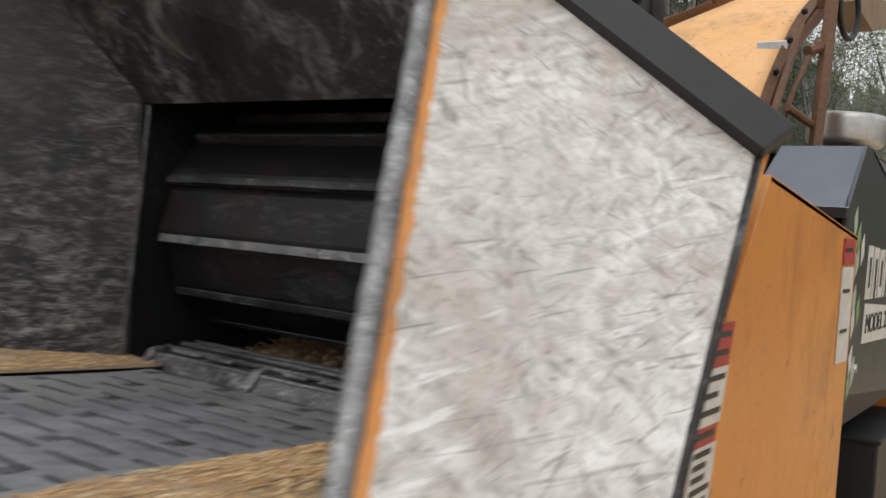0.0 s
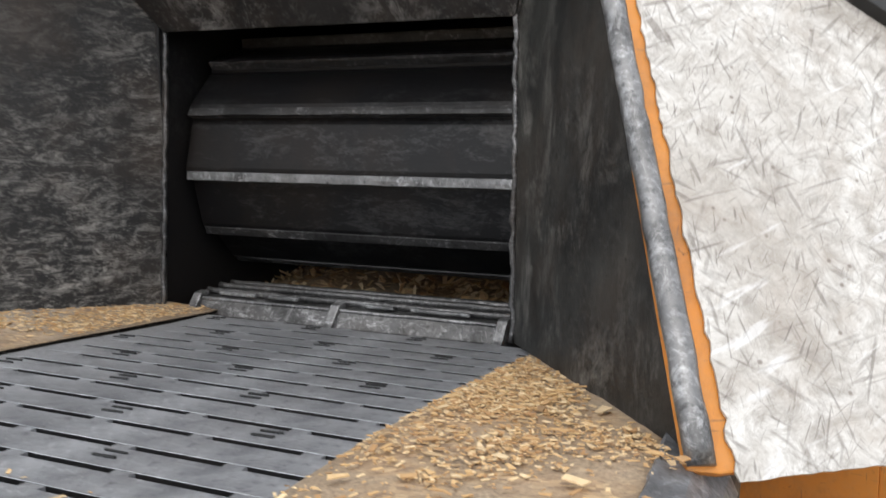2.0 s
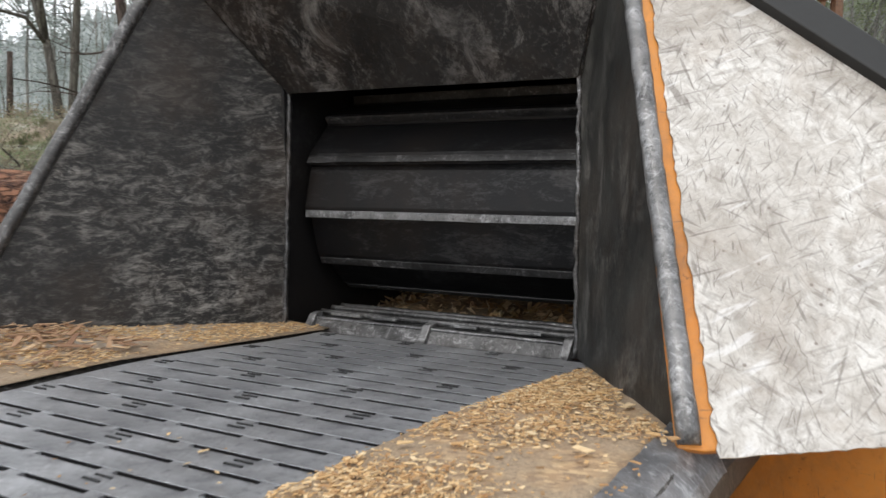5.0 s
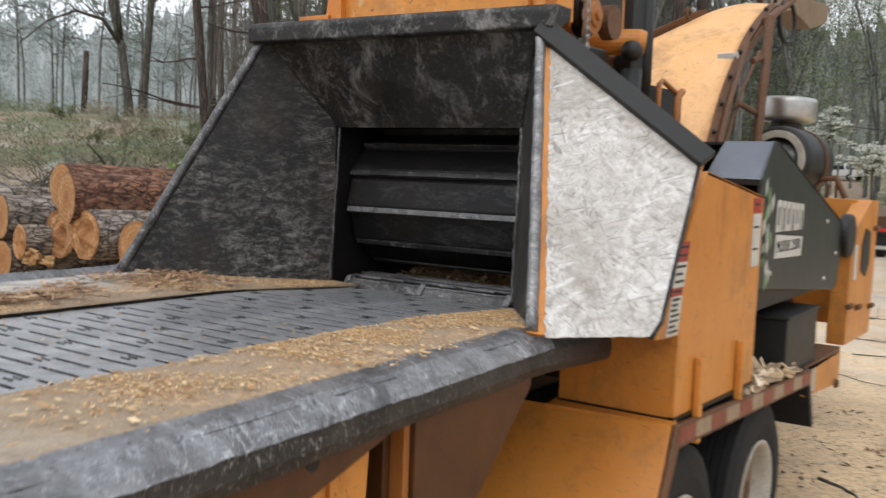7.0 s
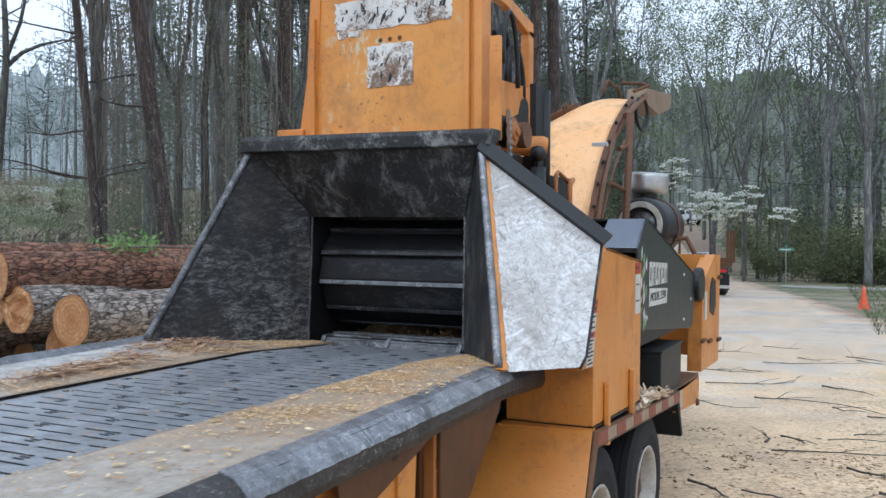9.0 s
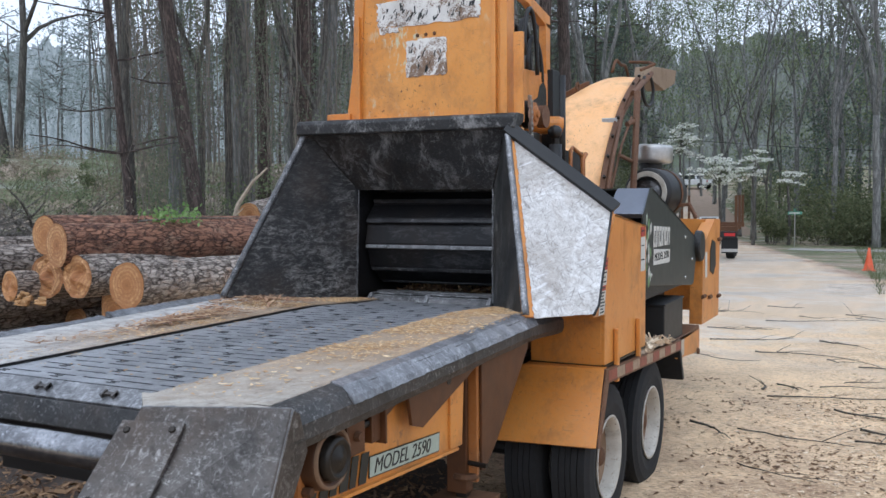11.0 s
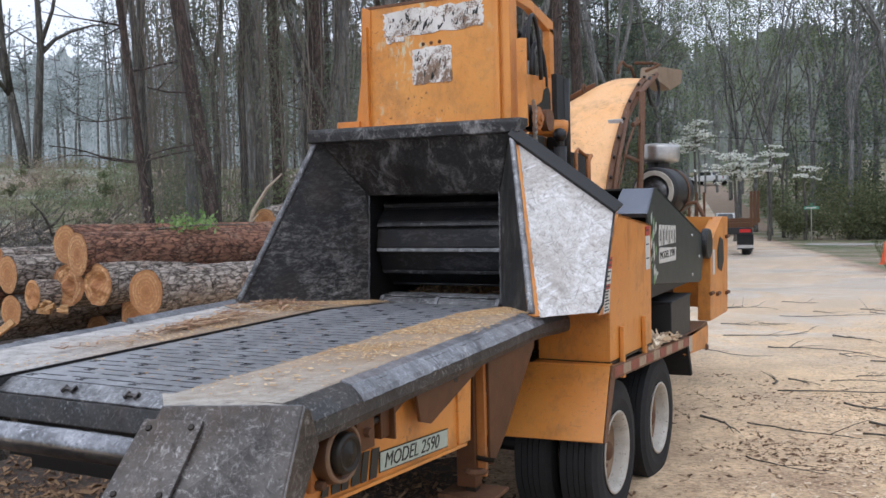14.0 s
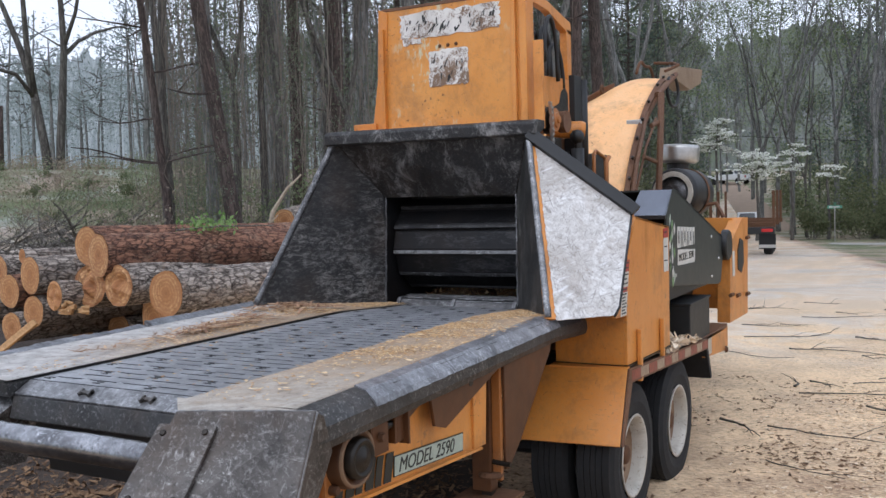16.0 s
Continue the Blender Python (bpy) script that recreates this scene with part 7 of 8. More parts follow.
stack = [  # near end x, y, z, radius, length, drift to the right, bark, torn end
    (-5.46, 2.68, 0.93, 0.258, 5.6, 0.35, 0, 0), (-6.11, 2.62, 1.005, 0.232, 5.4, 0.30, 0, 1), (-6.38, 2.60, 1.335, 0.243, 6.4, 1.55, 1, 0),
    (-6.86, 2.85, 1.425, 0.225, 5.4, 0.5, 1, 0), (-6.76, 2.78, 0.975, 0.258, 5.0, 0.2, 0, 1), (-7.66, 2.68, 1.09, 0.222, 4.8, 0.75, 0, 0),
    (-7.88, 2.75, 1.31, 0.088, 4.4, 1.0, 0, 0), (-7.66, 2.70, 0.655, 0.192, 5.0, 0.3, 0, 0), (-8.16, 2.75, 0.88, 0.21, 4.6, 0.4, 1, 0), (-8.05, 2.68, 0.45, 0.19, 4.6, 0.2, 0, 0),
    (-5.95, 2.95, 0.60, 0.20, 5.2, 0.3, 0, 0), (-6.50, 4.0, 0.50, 0.24, 5.2, 0.3, 0, 0), (-7.05, 4.0, 0.50, 0.24, 5.0, 0.3, 0, 0), (-8.62, 2.8, 0.66, 0.22, 4.6, 0.2, 0, 0), (-8.55, 2.9, 1.10, 0.20, 4.6, 0.5, 0, 0), (-5.35, 3.9, 0.42, 0.22, 5.0, 0.3, 0, 0), (-5.75, 4.0, 0.25, 0.2, 5.0, 0.3, 0, 0), (-6.3, 4.0, 0.2, 0.22, 5.0, 0.3, 0, 0), (-7.6, 3.9, 0.25, 0.22, 5.0, 0.3, 0, 0), (-7.0, 4.0, 0.2, 0.22, 5.0, 0.3, 0, 0), (-8.3, 3.9, 0.2, 0.22, 4.6, 0.2, 0, 0)]
for k, (x, y, z, r, L, drift, red, torn) in enumerate(stack):
    saw_log((x, y, z), (x + drift, y + L, z - 0.02 * L), r, k + 1, BARK_RED if red else None, "large pine log with stripped red bark in the stack" if red else "freshly sawn pine log with rough grey bark in the stack", broken=bool(torn))
# short split butts
saw_log((-7.08, 2.55, 0.875), (-6.95, 3.3, 0.84), 0.17, 31, None, "short split log butt wedged in the stack", True)
saw_log((-8.6, 8.6, 1.55), (-9.4, 11.0, 1.75), 0.20, 33, None, "small pine log lying behind the stack")
# a split board leaning at the stack and slabs of torn wood
thing_mesh("split_board", Mesh().plate([(-8.00, 2.05, gz(-8.0, 2.05) + 0.03), (-7.88, 2.05, gz(-7.88, 2.05) + 0.02), (-7.20, 2.42, 0.56), (-7.27, 2.42, 0.61)], 0.035), TORN_WOOD, "pale split board leaning against the log stack", "board", bevel=0.008)
rnd, mm = random.Random(8), Mesh()
for _ in range(16):
    x, z = rnd.uniform(-7.0, -6.55), rnd.uniform(0.68, 0.80)
    L, w = rnd.uniform(0.06, 0.16), rnd.uniform(0.02, 0.045)
    d = Vector((rnd.uniform(-1, 0.6), -0.35, rnd.uniform(-0.25, 0.3))).normalized()
    a = Vector((x, 2.58, z))
    mm.tube([a, a + d * L * 0.5, a + d * L], [w, w * 0.7, w * 0.15], 5)
thing_mesh("torn_splinters", mm, TORN_WOOD, "torn splinters of raw wood on the log stack", "splinters", kind="stuff")


# ---------------- plants ----------------
def leaf_quads(rng, c, spread, size, flat=0.5):
    """One small diamond leaf round each centre in c."""
    n = len(c)
    p = np.asarray(c) + rng.normal(0, 1, (n, 3)) * spread
    sz = (size * rng.uniform(0.6, 1.3, n))[:, None]
    d = rng.normal(0, 1, (n, 3))
    d /= np.linalg.norm(d, axis=1)[:, None] + 1e-9
    u = np.cross(d, rng.normal(0, 1, (n, 3)))
    u /= np.linalg.norm(u, axis=1)[:, None] + 1e-9
    v = np.stack([p - d * sz, p + u * sz * flat, p + d * sz, p - u * sz * flat], 1).reshape(-1, 3)
    return v.tolist(), np.arange(4 * n).reshape(-1, 4).tolist()


def leaf_arrays(rng, centers, per, spread, size, flat=0.5):
    """Small leaf quads scattered in clumps."""
    if not len(centers):
        return [], []
    k = np.maximum(1, (per * rng.uniform(0.5, 1.4, len(centers))).astype(int))
    return leaf_quads(rng, np.repeat(np.asarray(centers, dtype=float), k, axis=0), spread, size, flat)


def grow(mm, rnd, p, d, length, r, depth, tips, bend=0.25, kids=(2, 4), seg=5, up=0.12):
    """A limb that bends and forks; collects its tips."""
    n = 5
    pts, rs = [p.copy()], [r]
    for i in range(n):
        d = (d + Vector((rnd.uniform(-1, 1), rnd.uniform(-1, 1), rnd.uniform(-0.6, 1.0) * 0.6 + up)) * bend).normalized()
        p = p + d * (length / n)
        pts.append(p.copy())
        rs.append(r * (1 - 0.62 * (i + 1) / n))
        if depth <= 1:
            tips.append(tuple(p))
    mm.tube(pts, rs, seg if r > 0.03 else 3, caps=False)
    if depth > 0:
        for _ in range(rnd.randint(*kids)):
            i = rnd.randint(2, n)
            nd = (d + Vector((rnd.uniform(-1, 1), rnd.uniform(-1, 1), rnd.uniform(-0.3, 0.8)))).normalized()
            grow(mm, rnd, pts[i], nd, length * rnd.uniform(0.45, 0.7), rs[i] * rnd.uniform(0.5, 0.75), depth - 1, tips, bend, kids, seg, up)


def pine_tree(seed, height, r, clear, label):
    """Tall pine: straight trunk, dead stubs below, ragged crown of needle tufts above."""
    rnd, rg = random.Random(seed), np.random.default_rng(seed)
    t = thing("pine_tree", label, "tree", "trees of the wood")
    mm = Mesh()
    pts = [Vector((0.25 * noise.noise((seed, z * 0.1, 0)) * z * 0.12, 0.25 * noise.noise((0, seed, z * 0.1)) * z * 0.12, z)) for z in np.linspace(-0.3, height, 22)]
    mm.tube(pts, [r * (1.25 if i == 0 else 1.0) * (1 - 0.8 * (i / 21) ** 1.3) for i in range(22)], 14)
    for _ in range(16):
        i = rnd.randint(3, 14)
        a = rnd.uniform(0, 6.28)
        grow(mm, rnd, pts[i].copy(), Vector((math.cos(a), math.sin(a), rnd.uniform(-0.3, 0.2))), rnd.uniform(0.5, 2.0), 0.025, 1, [], 0.25, (1, 2), 4, -0.05)
    crown_limbs, tips = Mesh(), []
    z = clear
    while z < height - 0.3:
        a = rnd.uniform(0, 6.28)
        L = (1.0 - 0.65 * (z - clear) / (height - clear)) * rnd.uniform(1.6, 3.6)
        i = min(21, int(22 * (z + 0.3) / (height + 0.3)))
        p = Vector((pts[i].x, pts[i].y, z))
        grow(crown_limbs, rnd, p, Vector((math.cos(a), math.sin(a), rnd.uniform(-0.1, 0.35))), L, 0.05, 1, tips, 0.18, (2, 3), 4, 0.05)
        z += rnd.uniform(0.18, 0.5)
    k = len(mm.v)
    mm.v += crown_limbs.v
    mm.f += [tuple(k + q for q in f) for f in crown_limbs.f]
    part("trunk", mm, BARK_PINE, t, smooth=True)
    v, f = leaf_arrays(rg, tips, 8, 0.17, 0.15, 0.14)
    o = new("crown", quick("crown", v, f, LEAF_PINE))
    o.parent = t
    return t


def broad_tree(seed, height, r, label, leaf, per, leaf_size, name="broadleaf_tree", forks=2, low=0.28, bark=None, depth=3):
    """Spring tree: forked trunk, fine limbs, sparse small leaves or buds."""
    rnd, rg = random.Random(seed), np.random.default_rng(seed)
    t = thing(name, label, "tree", "trees of the wood")
    mm, tips = Mesh(), []
    base = [Vector((0.15 * noise.noise((seed, z * 0.3, 0)) * z * 0.3, 0.15 * noise.noise((0, z * 0.3, seed)) * z * 0.3, z)) for z in np.linspace(-0.3, height * low, 7)]
    mm.tube(base, [r * (1.3 if i == 0 else 1.0) * (1 - 0.04 * i) for i in range(7)], 12)
    for k in range(forks):
        a = 6.28 * k / forks + rnd.uniform(-0.5, 0.5)
        d = Vector((0.27 * math.cos(a), 0.27 * math.sin(a), 1)).normalized()
        grow(mm, rnd, base[-1].copy(), d, height * rnd.uniform(0.45, 0.62), r * 0.66, depth, tips, 0.16, (3, 4), 6, 0.16)
    part("trunk", mm, bark or BARK_TREE, t, smooth=True)
    if per:
        keep = [p for p in tips if rnd.random() < 0.75]
        v, f = leaf_arrays(rg, keep, per * 1.6, 0.10 + 0.008 * height, leaf_size * 0.62, 0.6)
        o = new("crown", quick("crown", v, f, leaf))
        o.parent = t
    return t


def bush(seed, w, h, leaf, label, n=120, per=9, size=0.05, name="bush"):
    rnd, rg = random.Random(seed), np.random.default_rng(seed)
    t = thing(name, label, "bush", "undergrowth")
    mm, tips = Mesh(), []
    for _ in range(7):
        a = rnd.uniform(0, 6.28)
        grow(mm, rnd, Vector((0.2 * w * rnd.uniform(-1, 1), 0.2 * w * rnd.uniform(-1, 1), -0.05)), Vector((rnd.uniform(-1, 1) * w * 0.5, rnd.uniform(-1, 1) * w * 0.5, h)).normalized(), h * rnd.uniform(0.6, 1.1), 0.014, 2, tips, 0.3, (2, 3), 3, 0.02)
    part("stem_tangle", mm, BARK_GREY, t)
    rnd.shuffle(tips)
    v, f = leaf_arrays(rg, tips[:n], per * 1.0, 0.09 * w, size * 0.8, 0.6)
    o = new("leaves", quick("leaves", v, f, leaf))
    o.parent = t
    return t


def plant(ob, x, y, yaw, s=1.0, lean=0.0, first=[]):
    """A copy of a tree or bush on the ground at x, y."""
    o = copy_thing(ob, pose(x, y, gz(x, y) - 0.03, lean, 0.4 * lean, yaw))
    o.scale = (s, s, s)
    return o


pines = [pine_tree(201, 21, 0.155, 8.5, "tall reddish pine with high ragged crown"), pine_tree(202, 24, 0.19, 10.0, "tall reddish pine with high ragged crown"), pine_tree(203, 18, 0.085, 6.0, "slim pine with ragged dark crown")]
broads = [broad_tree(211, 16, 0.16, "bare grey spring tree with sparse buds", LEAF_SPRING, 2.2, 0.085, low=0.36, bark=BARK_FAR), broad_tree(212, 17, 0.18, "grey forked tree with fresh green leaves", LEAF_SPRING, 4.4, 0.125, forks=3, low=0.34, bark=BARK_FAR), broad_tree(213, 12, 0.13, "slender tree with reddish spring buds", REDBUD, 3, 0.06), broad_tree(214, 13, 0.105, "vine-hung tree with ivy leaves", LEAF_IVY, 4, 0.07), broad_tree(215, 14, 0.09, "slender bare grey tree hung with dead vines", None, 0, 0, forks=2, low=0.4)]
bushes = [bush(221, 1.2, 1.1, LEAF_IVY, "dense green scrub at the wood's edge", 210, 9, 0.06), bush(222, 1.4, 1.3, LEAF_DRY, "brown dry scrub with last year's leaves"), bush(223, 1.0, 1.6, LEAF_SPRING, "fresh light green shrub"), bush(224, 1.6, 0.8, LEAF_IVY, "low green bramble thicket on the slope", 200, 9, 0.06)]

# the bare forked tree in the clearing: two stems from one root, dead limbs
def bare_forked_tree():
    t = thing("bare_tree", "bare dead forked tree in the clearing", "tree", "trees of the wood")
    mm, rnd = Mesh(), random.Random(17)
    limbs = [  # (sideways, depth, height) along each limb, with its thick and thin radius
        (((0, 0, -0.2), (-0.12, 0, 1.0), (-0.28, 0.1, 2.2), (-0.55, 0.2, 3.4), (-0.95, 0.3, 4.6), (-1.5, 0.4, 5.8), (-2.1, 0.4, 7.2)), 0.135, 0.03),
        (((-0.3, 0.1, 2.3), (-0.42, -0.1, 3.6), (-0.45, -0.2, 4.8), (-0.38, -0.3, 6.2), (-0.5, -0.3, 7.6)), 0.09, 0.03),
        (((-0.3, 0.1, 2.2), (-0.7, -0.4, 2.75), (-1.3, -0.8, 2.85), (-1.9, -1.2, 2.5), (-2.5, -1.4, 1.9)), 0.06, 0.015),
        (((0.22, 0.05, -0.2), (0.28, 0, 1.0), (0.40, -0.05, 2.4), (0.48, -0.1, 3.5), (0.46, -0.1, 4.6), (0.42, -0.1, 5.3)), 0.125, 0.06),
        (((0.47, -0.1, 3.3), (0.85, 0.2, 3.75), (1.3, 0.5, 4.05), (1.9, 0.8, 4.3), (2.3, 1.0, 4.3)), 0.065, 0.015),
        (((0.47, -0.1, 3.5), (0.80, -0.3, 4.4), (1.0, -0.4, 5.4), (1.3, -0.6, 6.4), (1.7, -0.8, 7.2)), 0.06, 0.012),
        (((0.42, -0.1, 5.2), (0.7, 0.1, 5.7), (1.1, 0.2, 6.0), (1.5, 0.3, 6.6)), 0.05, 0.012)]
    for pts, r0, r1 in limbs:
        n = len(pts)
        mm.tube(pts, [r0 + (r1 - r0) * i / (n - 1) for i in range(n)], 9, caps=True)
        for _ in range(4):
            i = rnd.randrange(n // 2, n)
            d = Vector((rnd.uniform(-1, 1), rnd.uniform(-1, 1), rnd.uniform(-0.1, 1))).normalized()
            grow(mm, rnd, Vector(pts[i]), d, rnd.uniform(0.5, 1.3), max(0.012, r1 * 0.5), 1, [], 0.22, (1, 3), 4, 0.03)
    part("trunk", mm, BARK_TREE, t, smooth=True)
    return t


bare = bare_forked_tree()
bare.matrix_basis = pose(-34.6, 23.9, gz(-34.6, 23.9), 0, 0, 52)
bare.scale = (1.75, 1.75, 1.75)

# masters stand in the wood as trees of their own
spots_first = [(pines[0], -10.3, 9.4, 20), (pines[1], -13.6, 15.5, 80), (pines[2], -11.4, 8.7, 140), (broads[0], -13.5, 12.0, 0), (broads[1], 3.5, 58, 60), (broads[2], -14.8, 18.5, 30), (broads[3], -11.8, 11.9, 100), (broads[4], -12.1, 9.2, 60), (bushes[0], -9.6, 8.6, 0), (bushes[1], -11.0, 7.4, 50), (bushes[2], -10.4, 10.4, 0), (bushes[3], -8.8, 9.6, 10)]
for ob, x, y, yaw in spots_first:
    ob.matrix_basis = pose(x, y, gz(x, y) - 0.03, 0, 0, yaw)
# two of the pines lean out over the clearing
for ob, deg in ((pines[0], -7.5), (pines[2], -5.0)):
    ob.matrix_basis = Matrix.Translation(ob.matrix_basis.translation) @ Matrix.Rotation(radians(deg), 4, Vector((-0.66, 0.75, 0))) @ ob.matrix_basis.to_3x3().to_4x4()

rr = random.Random(77)
# first tier on the slope behind the logs
for k, (x, y, kind, s) in enumerate(((-11.0, 11.4, "v", 1.0), (-10.9, 13.5, "p", 1.1), (-12.3, 13.2, "b", 1.0), (-12.8, 9.9, "d", 1.0), (-9.9, 12.6, "v", 0.9), (-9.6, 15.2, "b", 1.1), (-13.8, 11.0, "d", 0.9), (-12.2, 16.5, "b", 1.0), (-10.4, 18.0, "p", 1.2), (-9.4, 20.5, "v", 1.1), (-14.5, 14.0, "v", 1.0), (-15.5, 16.8, "b", 1.0), (-11.4, 20.8, "b", 1.1), (-8.9, 23.5, "p", 1.2), (-13.2, 20.2, "p", 1.1), (-10.2, 26.0, "b", 1.1), (-17.5, 19.5, "b", 1.0), (-16.8, 15.4, "d", 1.0), (-12.4, 24.6, "r", 1.1), (-9.8, 30.0, "p", 1.3), (-12.0, 29.0, "v", 1.2), (-14.6, 24.5, "p", 1.2))):
    src = {"p": pines[k % 3], "b": broads[k % 2], "v": broads[3], "r": broads[2], "d": broads[4]}[kind]
    plant(src, x, y, rr.uniform(0, 360), s * rr.uniform(0.92, 1.08), rr.uniform(-2.5, 2.5))
# second tier, deeper in
n = 0
while n < 34:
    ang = rr.uniform(-0.62, 0.20)
    d = rr.uniform(30, 62)
    x, y = 1.8 + d * math.sin(ang) * 1.0 - 0.12 * d, -4.3 + d * math.cos(ang)
    road = -2.5 - 0.10 * y
    if abs(x - road) < 5.5 or (x > road and y < 46) or (x < -17 and d < 48 and x + 0.9 * y < 6):
        continue
    if x - 1.8 < -1.04 * (y + 4.3) or (x > road and y < 50 and rr.random() < 0.5):
        continue
    plant(rr.choice([pines[1], pines[2], broads[0], broads[0], broads[1], broads[1], broads[3], broads[2]]), x, y, rr.uniform(0, 360), rr.uniform(0.85, 1.2), rr.uniform(-2, 2))
    n += 1
# spring trees on the bank beyond the bend, nearer ones forked and bare, further ones in leaf
for k in range(30):
    a = -0.29 + 0.0142 * k + rr.uniform(-0.006, 0.006)
    d = 58 + 34 * rr.random()
    if abs(a + 0.196) < 0.022:
        d = 122 + 8 * rr.random()
    x, y = 1.8 + d * math.sin(a), -4.3 + d * math.cos(a)
    plant(rr.choice((broads[0], broads[1], broads[1], broads[3], broads[0])), x, y, rr.uniform(0, 360), rr.uniform(0.9, 1.25), rr.uniform(-2, 2))
# scrub along the edge of the wood
for k in range(30):
    t = rr.random()
    x, y = -8.6 - 13 * t + rr.uniform(-1.2, 1.2), 8.6 + 10 * (1 - t) * rr.random() + rr.uniform(-1.5, 2.5) + 4 * t
    low = 0.45 if math.atan2(x - 1.8, y + 4.3) < -0.78 else 1.0
    plant(rr.choice((bushes[0], bushes[1], bushes[1], bushes[2], bushes[3])), x, y, rr.uniform(0, 360), low * rr.uniform(0.30, 0.62))
# olive thickets scattered over the clearing
for k in range(34):
    d, a = rr.uniform(22, 50), rr.uniform(-1.12, -0.80)
    plant(rr.choice((bushes[0], bushes[3], bushes[3], bushes[1])), 1.8 + d * math.sin(a), -4.3 + d * math.cos(a), rr.uniform(0, 360), rr.uniform(0.16, 0.32) * (1 + 0.015 * d))
for k in range(40):
    x, y = -6.5 + 22 * rr.random(), 47.5 + 9 * rr.random()
    if x < -5.5 and y < 60:
        continue
    plant(rr.choice((bushes[0], bushes[2], bushes[3], bushes[0])), x, y, rr.uniform(0, 360), rr.uniform(0.9, 1.9))
for k in range(14):
    x, y = -9.0 - 0.115 * (14 + 2.6 * k) + rr.uniform(-1, 0.6), 14 + 2.6 * k
    plant(rr.choice(bushes), x, y, rr.uniform(0, 360), rr.uniform(0.8, 1.5))


# far woods all round: trunks and ragged foliage, beyond counting
def far_wood(seed, ring, name, label, trunks, clumps, leaf, bark, height, r_trunk, leaf_size, lo=0.2, per=17):
    rg, rnd = np.random.default_rng(seed), random.Random(seed)
    mm, centers = Mesh(), []
    for _ in range(trunks):
        a, d = rnd.uniform(*ring[0]), rnd.uniform(*ring[1])
        x, y = 1.8 + d * math.sin(a), -4.3 + d * math.cos(a)
        if abs(x + 2.5 + 0.10 * y) < 5.0 and y < 75:
            continue
        z = gz(x, y)
        h = height * rnd.uniform(0.75, 1.25)
        lean = rnd.uniform(-0.05, 0.05) * h
        mm.tube([(x, y, z - 0.3), (x + lean * 0.4, y, z + h * 0.5), (x + lean, y + lean, z + h)], [r_trunk * rnd.uniform(0.7, 1.3), r_trunk * 0.8, 0.03], 6, caps=False)
        for _ in range(13):
            zz = z + h * rnd.uniform(lo, 0.97)
            q = rnd.uniform(0, 6.28)
            L = rnd.uniform(0.8, 2.8)
            p = Vector((x + lean * 0.5, y, zz))
            e = p + Vector((math.cos(q), math.sin(q), rnd.uniform(-0.1, 0.7))) * L
            mm.tube([p, p.lerp(e, 0.5) + Vector((0, 0, 0.1)), e], [0.05, 0.035, 0.012], 3, caps=False)
            if rnd.random() < clumps:
                centers.append(tuple(e))
                centers.append(tuple(p.lerp(e, 0.6)))
    tagged(new(name + "_trunks", mm.data(name + "_trunks", bark)), label, "trees", kind="stuff")
    v, f = leaf_arrays(rg, centers, per, 0.34, leaf_size, 0.35)
    tagged(new(name + "_foliage", quick(name, v, f, leaf)), label, "foliage", kind="stuff")


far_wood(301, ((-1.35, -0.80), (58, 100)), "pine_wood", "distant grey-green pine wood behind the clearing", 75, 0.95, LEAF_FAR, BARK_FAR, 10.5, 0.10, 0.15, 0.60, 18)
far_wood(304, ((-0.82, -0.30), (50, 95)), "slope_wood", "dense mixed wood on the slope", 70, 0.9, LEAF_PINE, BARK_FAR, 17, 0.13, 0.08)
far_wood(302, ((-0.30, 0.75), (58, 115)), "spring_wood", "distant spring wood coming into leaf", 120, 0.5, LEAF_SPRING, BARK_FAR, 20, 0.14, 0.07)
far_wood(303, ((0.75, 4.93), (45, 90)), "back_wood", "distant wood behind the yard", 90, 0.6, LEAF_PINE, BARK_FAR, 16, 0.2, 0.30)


def leaf_mass(seed, arc, dist, low, high, n, leaf, size, name, label, gaps=0.0, clump=8):
    """Ragged masses of foliage and twigs deep in the wood."""
    rg = np.random.default_rng(seed)
    c = []
    while len(c) < n // clump:
        a, d, t = rg.uniform(*arc), rg.uniform(*dist), rg.random()
        x, y = 1.8 + d * math.sin(a), -4.3 + d * math.cos(a)
        if abs(x + 2.5 + 0.10 * y) < 4.5 and y < 72:
            continue
        h = low + (high - low) * t
        if abs(a + 0.188) < 0.034 and d < 108 and gz(x, y) + h < 6.5:
            continue
        top = 0.62 + 0.5 * noise.noise((a * 9.0, d * 0.05, seed)) + 0.25 * noise.noise((a * 31.0, 0, seed))
        if t > top or noise.noise((a * 40, h * 0.35, d * 0.1 + seed)) < gaps * (0.3 + t):
            continue
        c.append((x, y, gz(x, y) + h))
    v, f = leaf_arrays(rg, c, clump * 1.06, 0.10 + 2.6 * size, size, 0.45)
    tagged(new(name, quick(name, v, f, leaf)), label, "foliage", kind="stuff")


